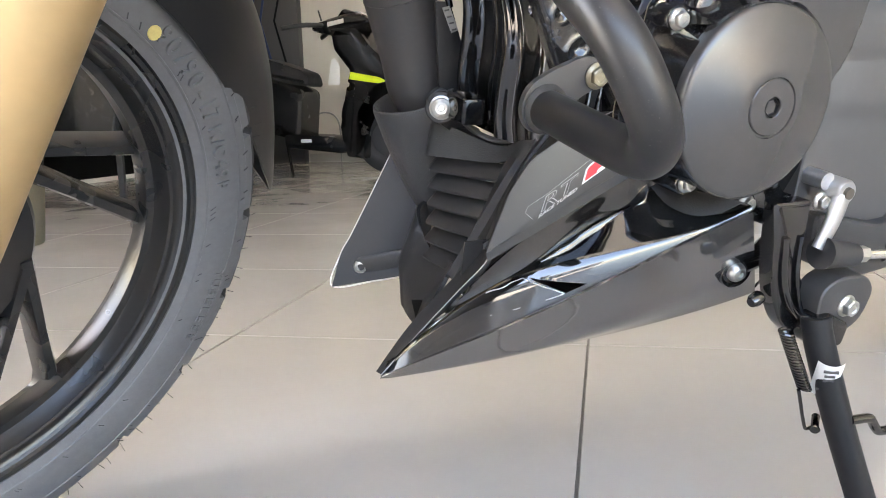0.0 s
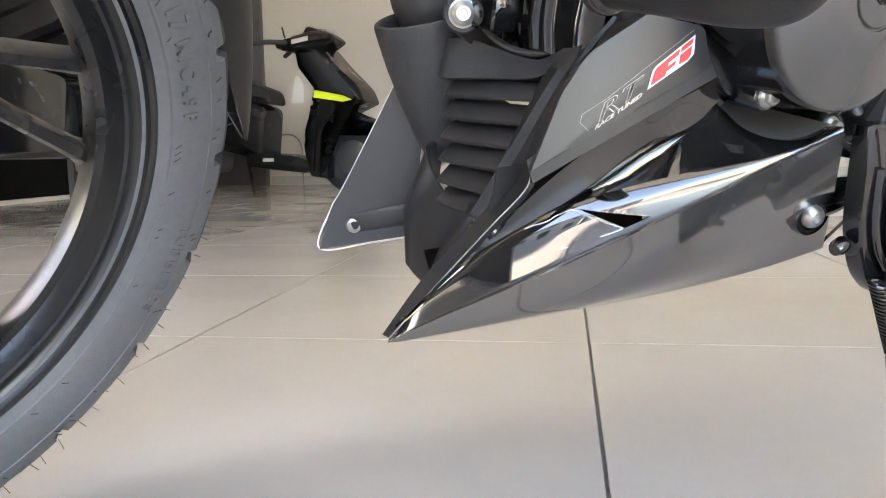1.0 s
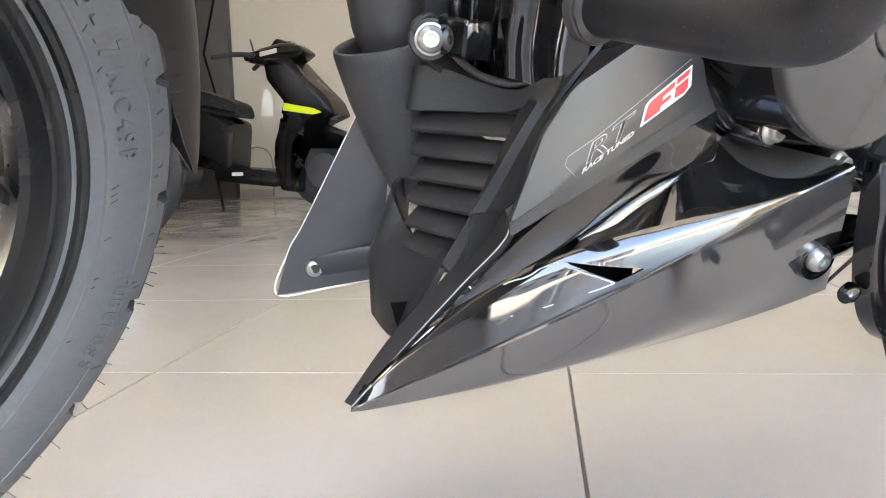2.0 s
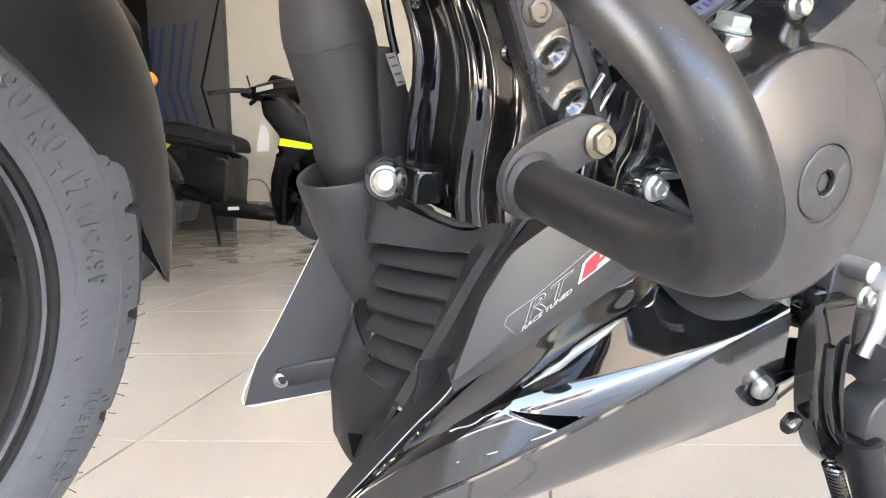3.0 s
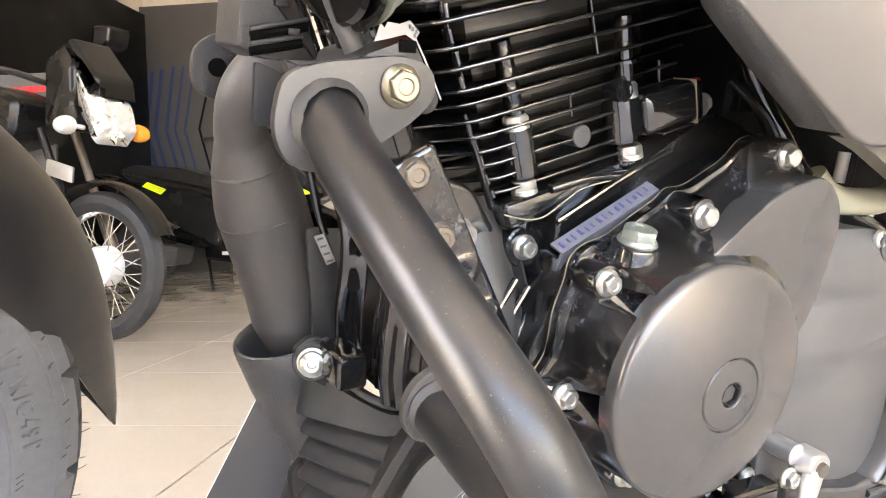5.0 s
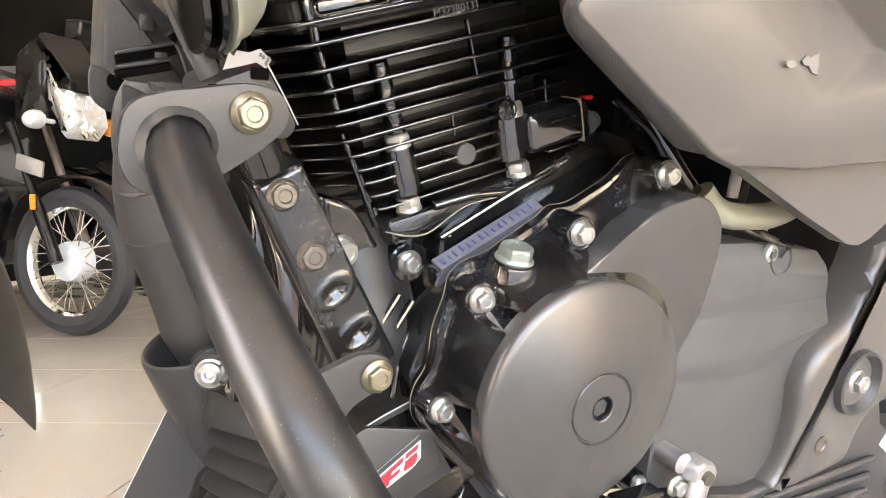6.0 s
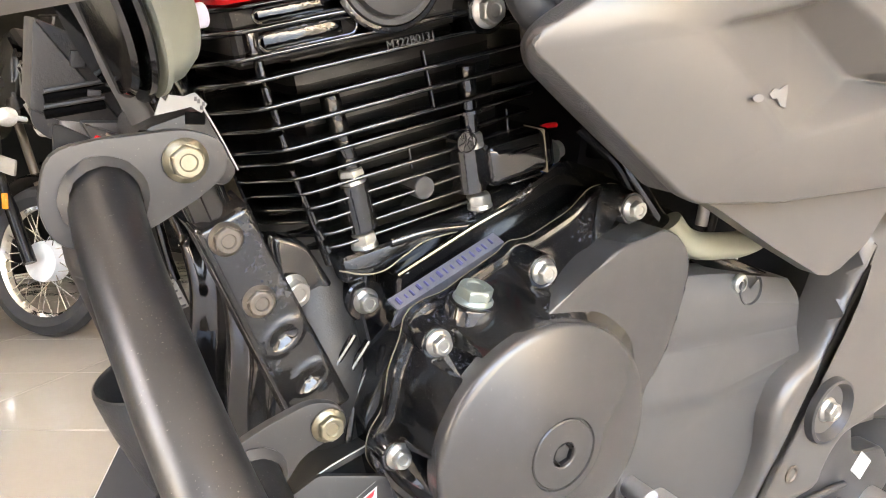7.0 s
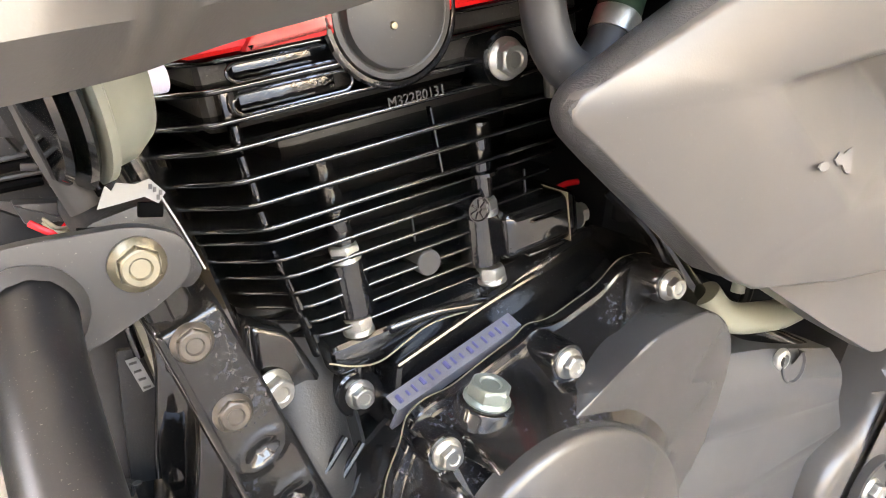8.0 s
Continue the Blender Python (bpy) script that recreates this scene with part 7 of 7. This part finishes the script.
# ---- second motorcycle with spoked wheel ----
def roadster():
    e = new("motorcycle")
    P = lambda n, bm, m, l="": part(n, bm, m, e, l)
    r = 0.295
    AXL = Matrix.Translation((0, 0, r)) @ Matrix.Rotation(radians(90), 4, "X")
    w = P("front_wheel", turned([(0.215, 0.030), (0.225, 0.034), (0.25, 0.042), (0.28, 0.032), (r, 0.0), (0.28, -0.032), (0.25, -0.042), (0.225, -0.034), (0.215, -0.030), (0.215, 0.030)], 60, AXL), TREAD, "black tyre on a spoked wheel")
    part("rim", turned([(0.226, 0.028), (0.218, 0.030), (0.205, 0.012), (0.205, -0.012), (0.218, -0.030), (0.226, -0.028)], 60, AXL), CHROME, w, "chromed rim")
    hub = part("hub", turned([(0, 0.045), (0.055, 0.045), (0.075, 0.040), (0.080, 0.02), (0.080, -0.03), (0, -0.03)], 36, AXL), GREYHUB, w, "pale grey drum hub")
    for k in range(36):
        a, b = 2 * math.pi * k / 36, 2 * math.pi * (k + (2.2 if k % 2 else -2.2)) / 36
        z = 0.025 if k % 4 < 2 else -0.025
        part("spoke", sweep([AXL @ Vector((0.075 * math.cos(a), 0.075 * math.sin(a), z)), AXL @ Vector((0.210 * math.cos(b), 0.210 * math.sin(b), 0))], 0.0022, 5, smooth=False), CHROME, w)
    for s in (-1, 1):
        P("fork_leg", sweep([(0.0, 0.085 * s, r), (-0.10, 0.085 * s, 0.56), (-0.20, 0.085 * s, 0.84)], lambda t: 0.024 if t < 0.5 else 0.017, 16, 4), DULLZ if s > 0 else BIKEBLACK, "fork leg")
    P("front_mudguard", turned([(0.325, 0.055), (0.338, 0.03), (0.342, 0), (0.338, -0.03), (0.325, -0.055)], 30, AXL, arc=(20, 165)), BIKEBLACK, "black mudguard")
    hl = P("headlamp", prism(rounded([(0.06, 0.76), (0.12, 0.82), (0.10, 0.92), (0.00, 1.06), (-0.03, 1.04), (0.00, 0.90)], 0.015), -0.085, 0.085, 0.030, 4), LENS, "clear faceted headlamp")
    rg = random.Random(9)
    for k in range(22):
        z = 0.78 + 0.25 * rg.random()
        x = between(z, ((0.76, 0.085), (0.82, 0.115), (0.92, 0.095), (1.06, 0.005)))
        yy = rg.uniform(-0.075, 0.075)
        q = block(-0.014, 0.014, -0.016, 0.016, -0.003, 0.003, 0.001)
        bmesh.ops.transform(q, verts=q.verts, matrix=facing((x - 0.002, yy, z), (1, rg.uniform(-0.9, 0.5) + yy * 4, rg.uniform(-0.3, 0.7)), rg.uniform(0, 90)))
        part("reflector_facet", q, CHROME if k % 3 else WHITEEDGE, hl)
    for k in range(6):
        q = block(-0.016, 0.016, -0.003, 0.003, -0.012, 0.012, 0.001)
        bmesh.ops.transform(q, verts=q.verts, matrix=Matrix.Translation((0.035 + 0.012 * k, -0.084, 0.97 - 0.030 * k)) @ Matrix.Rotation(radians(35 + 12 * (k % 3)), 4, "Y") @ Matrix.Rotation(radians(10 - 9 * (k % 3)), 4, "X"))
        part("reflector_facet", q, WHITEEDGE if k % 2 else CHROME, hl)
    P("cowl", prism(rounded([(0.00, 1.07), (0.105, 0.93), (0.10, 1.02), (-0.02, 1.18), (-0.16, 1.10), (-0.18, 0.84), (-0.02, 0.82), (-0.01, 0.95)], 0.02), -0.10, 0.10, 0.04, 3), BIKEBLACK, "black headlamp cowl")
    for s in (-1, 1):
        P("indicator", sweep([(0.02, 0.09 * s, 0.83), (0.03, 0.15 * s, 0.83), (0.035, 0.18 * s, 0.83), (0.04, 0.235 * s, 0.825)], lambda t: 0.010 if t < 0.42 else 0.010 + 0.026 * math.sqrt(max(0.0, 1 - ((t - 0.71) / 0.29) ** 2)), 20, 10), LENS if s < 0 else AMBER, "indicator lamp")
    P("handlebar", sweep([(-0.34, -0.36, 1.02), (-0.22, -0.25, 1.05), (-0.20, 0, 1.02), (-0.22, 0.25, 1.05), (-0.34, 0.36, 1.02)], 0.012, 12, 5), HOSE, "black handlebar")
    P("mirror", prism(rounded([(-0.24, 1.20), (-0.14, 1.22), (-0.12, 1.30), (-0.22, 1.31)], 0.02), 0.22, 0.34, 0.02, 3), BIKEBLACK, "black mirror")
    P("plate_bracket", prism(rounded([(-0.16, 0.66), (-0.03, 0.62), (-0.02, 0.68), (-0.15, 0.72)], 0.008), -0.11, -0.10, 0.002), ALU, "pale bracket beside the fork")
    P("fuel_tank", prism(rounded([(-0.30, 0.80), (-0.26, 0.96), (-0.45, 1.04), (-0.75, 0.94), (-0.82, 0.82), (-0.60, 0.74)], 0.05), -0.14, 0.14, 0.06, 3), BIKEBLACK, "black fuel tank")
    P("seat", prism(rounded([(-0.74, 0.80), (-0.80, 0.88), (-1.35, 0.92), (-1.40, 0.84), (-1.0, 0.76)], 0.03), -0.13, 0.13, 0.04), SEATM, "black seat")
    P("engine", prism(rounded([(-0.35, 0.28), (-0.30, 0.60), (-0.60, 0.70), (-0.85, 0.60), (-0.85, 0.28)], 0.04), -0.14, 0.14, 0.03), CASE, "black engine")
    P("rear_wheel", turned([(0.0, 0.03), (0.215, 0.030), (0.25, 0.045), (r, 0.0), (0.25, -0.045), (0.215, -0.030), (0.0, -0.03)], 48, Matrix.Translation((-1.26, 0, r)) @ Matrix.Rotation(radians(90), 4, "X")), TREAD, "black rear tyre")
    P("reflector", block(-0.085, -0.060, -0.122, -0.112, 0.50, 0.56, 0.004), AMBER, "amber side reflector")
    return e


rb = roadster()
rb.matrix_world = pose(-1.06, 1.86, 0, 0, 0, -14)
tagged(rb, "black roadster motorcycle with a chromed spoked front wheel", "motorcycle")

# sign card beside the second motorcycle
sg = tagged(finish("sign_board", block(-1.77, -1.345, 2.03, 2.045, 0.62, 1.10, 0.003), DARKPANEL), "dark sign board with pale print", "sign")
part("post", block(-1.58, -1.55, 2.046, 2.066, 0.0, 1.05, 0.003), PLATE, sg)
for k, (x, w, m) in enumerate(((-1.46, 0.20, RED), (-1.47, 0.16, WHITE), (-1.43, 0.14, RED), (-1.46, 0.18, WHITE), (-1.42, 0.12, WHITE))):
    part("print_bar", block(x - w / 2, x + w / 2, 2.026, 2.030, 1.02 - 0.05 * k, 1.045 - 0.05 * k), m, sg)

# ---- floor tiles ----
tb = block(-TL / 2 + 0.0017, TL / 2 - 0.0017, -TL / 2 + 0.0017, TL / 2 - 0.0017, -0.010, 0.0, 0.0008, 1)
tile = mesh_of("tile", tb, TILE)
for i in range(-5, 11):
    for j in range(-6, 10):
        shared("tile", tile, floor, Matrix.Translation((TL * (i + 0.5), TL * (j + 0.5), 0)))
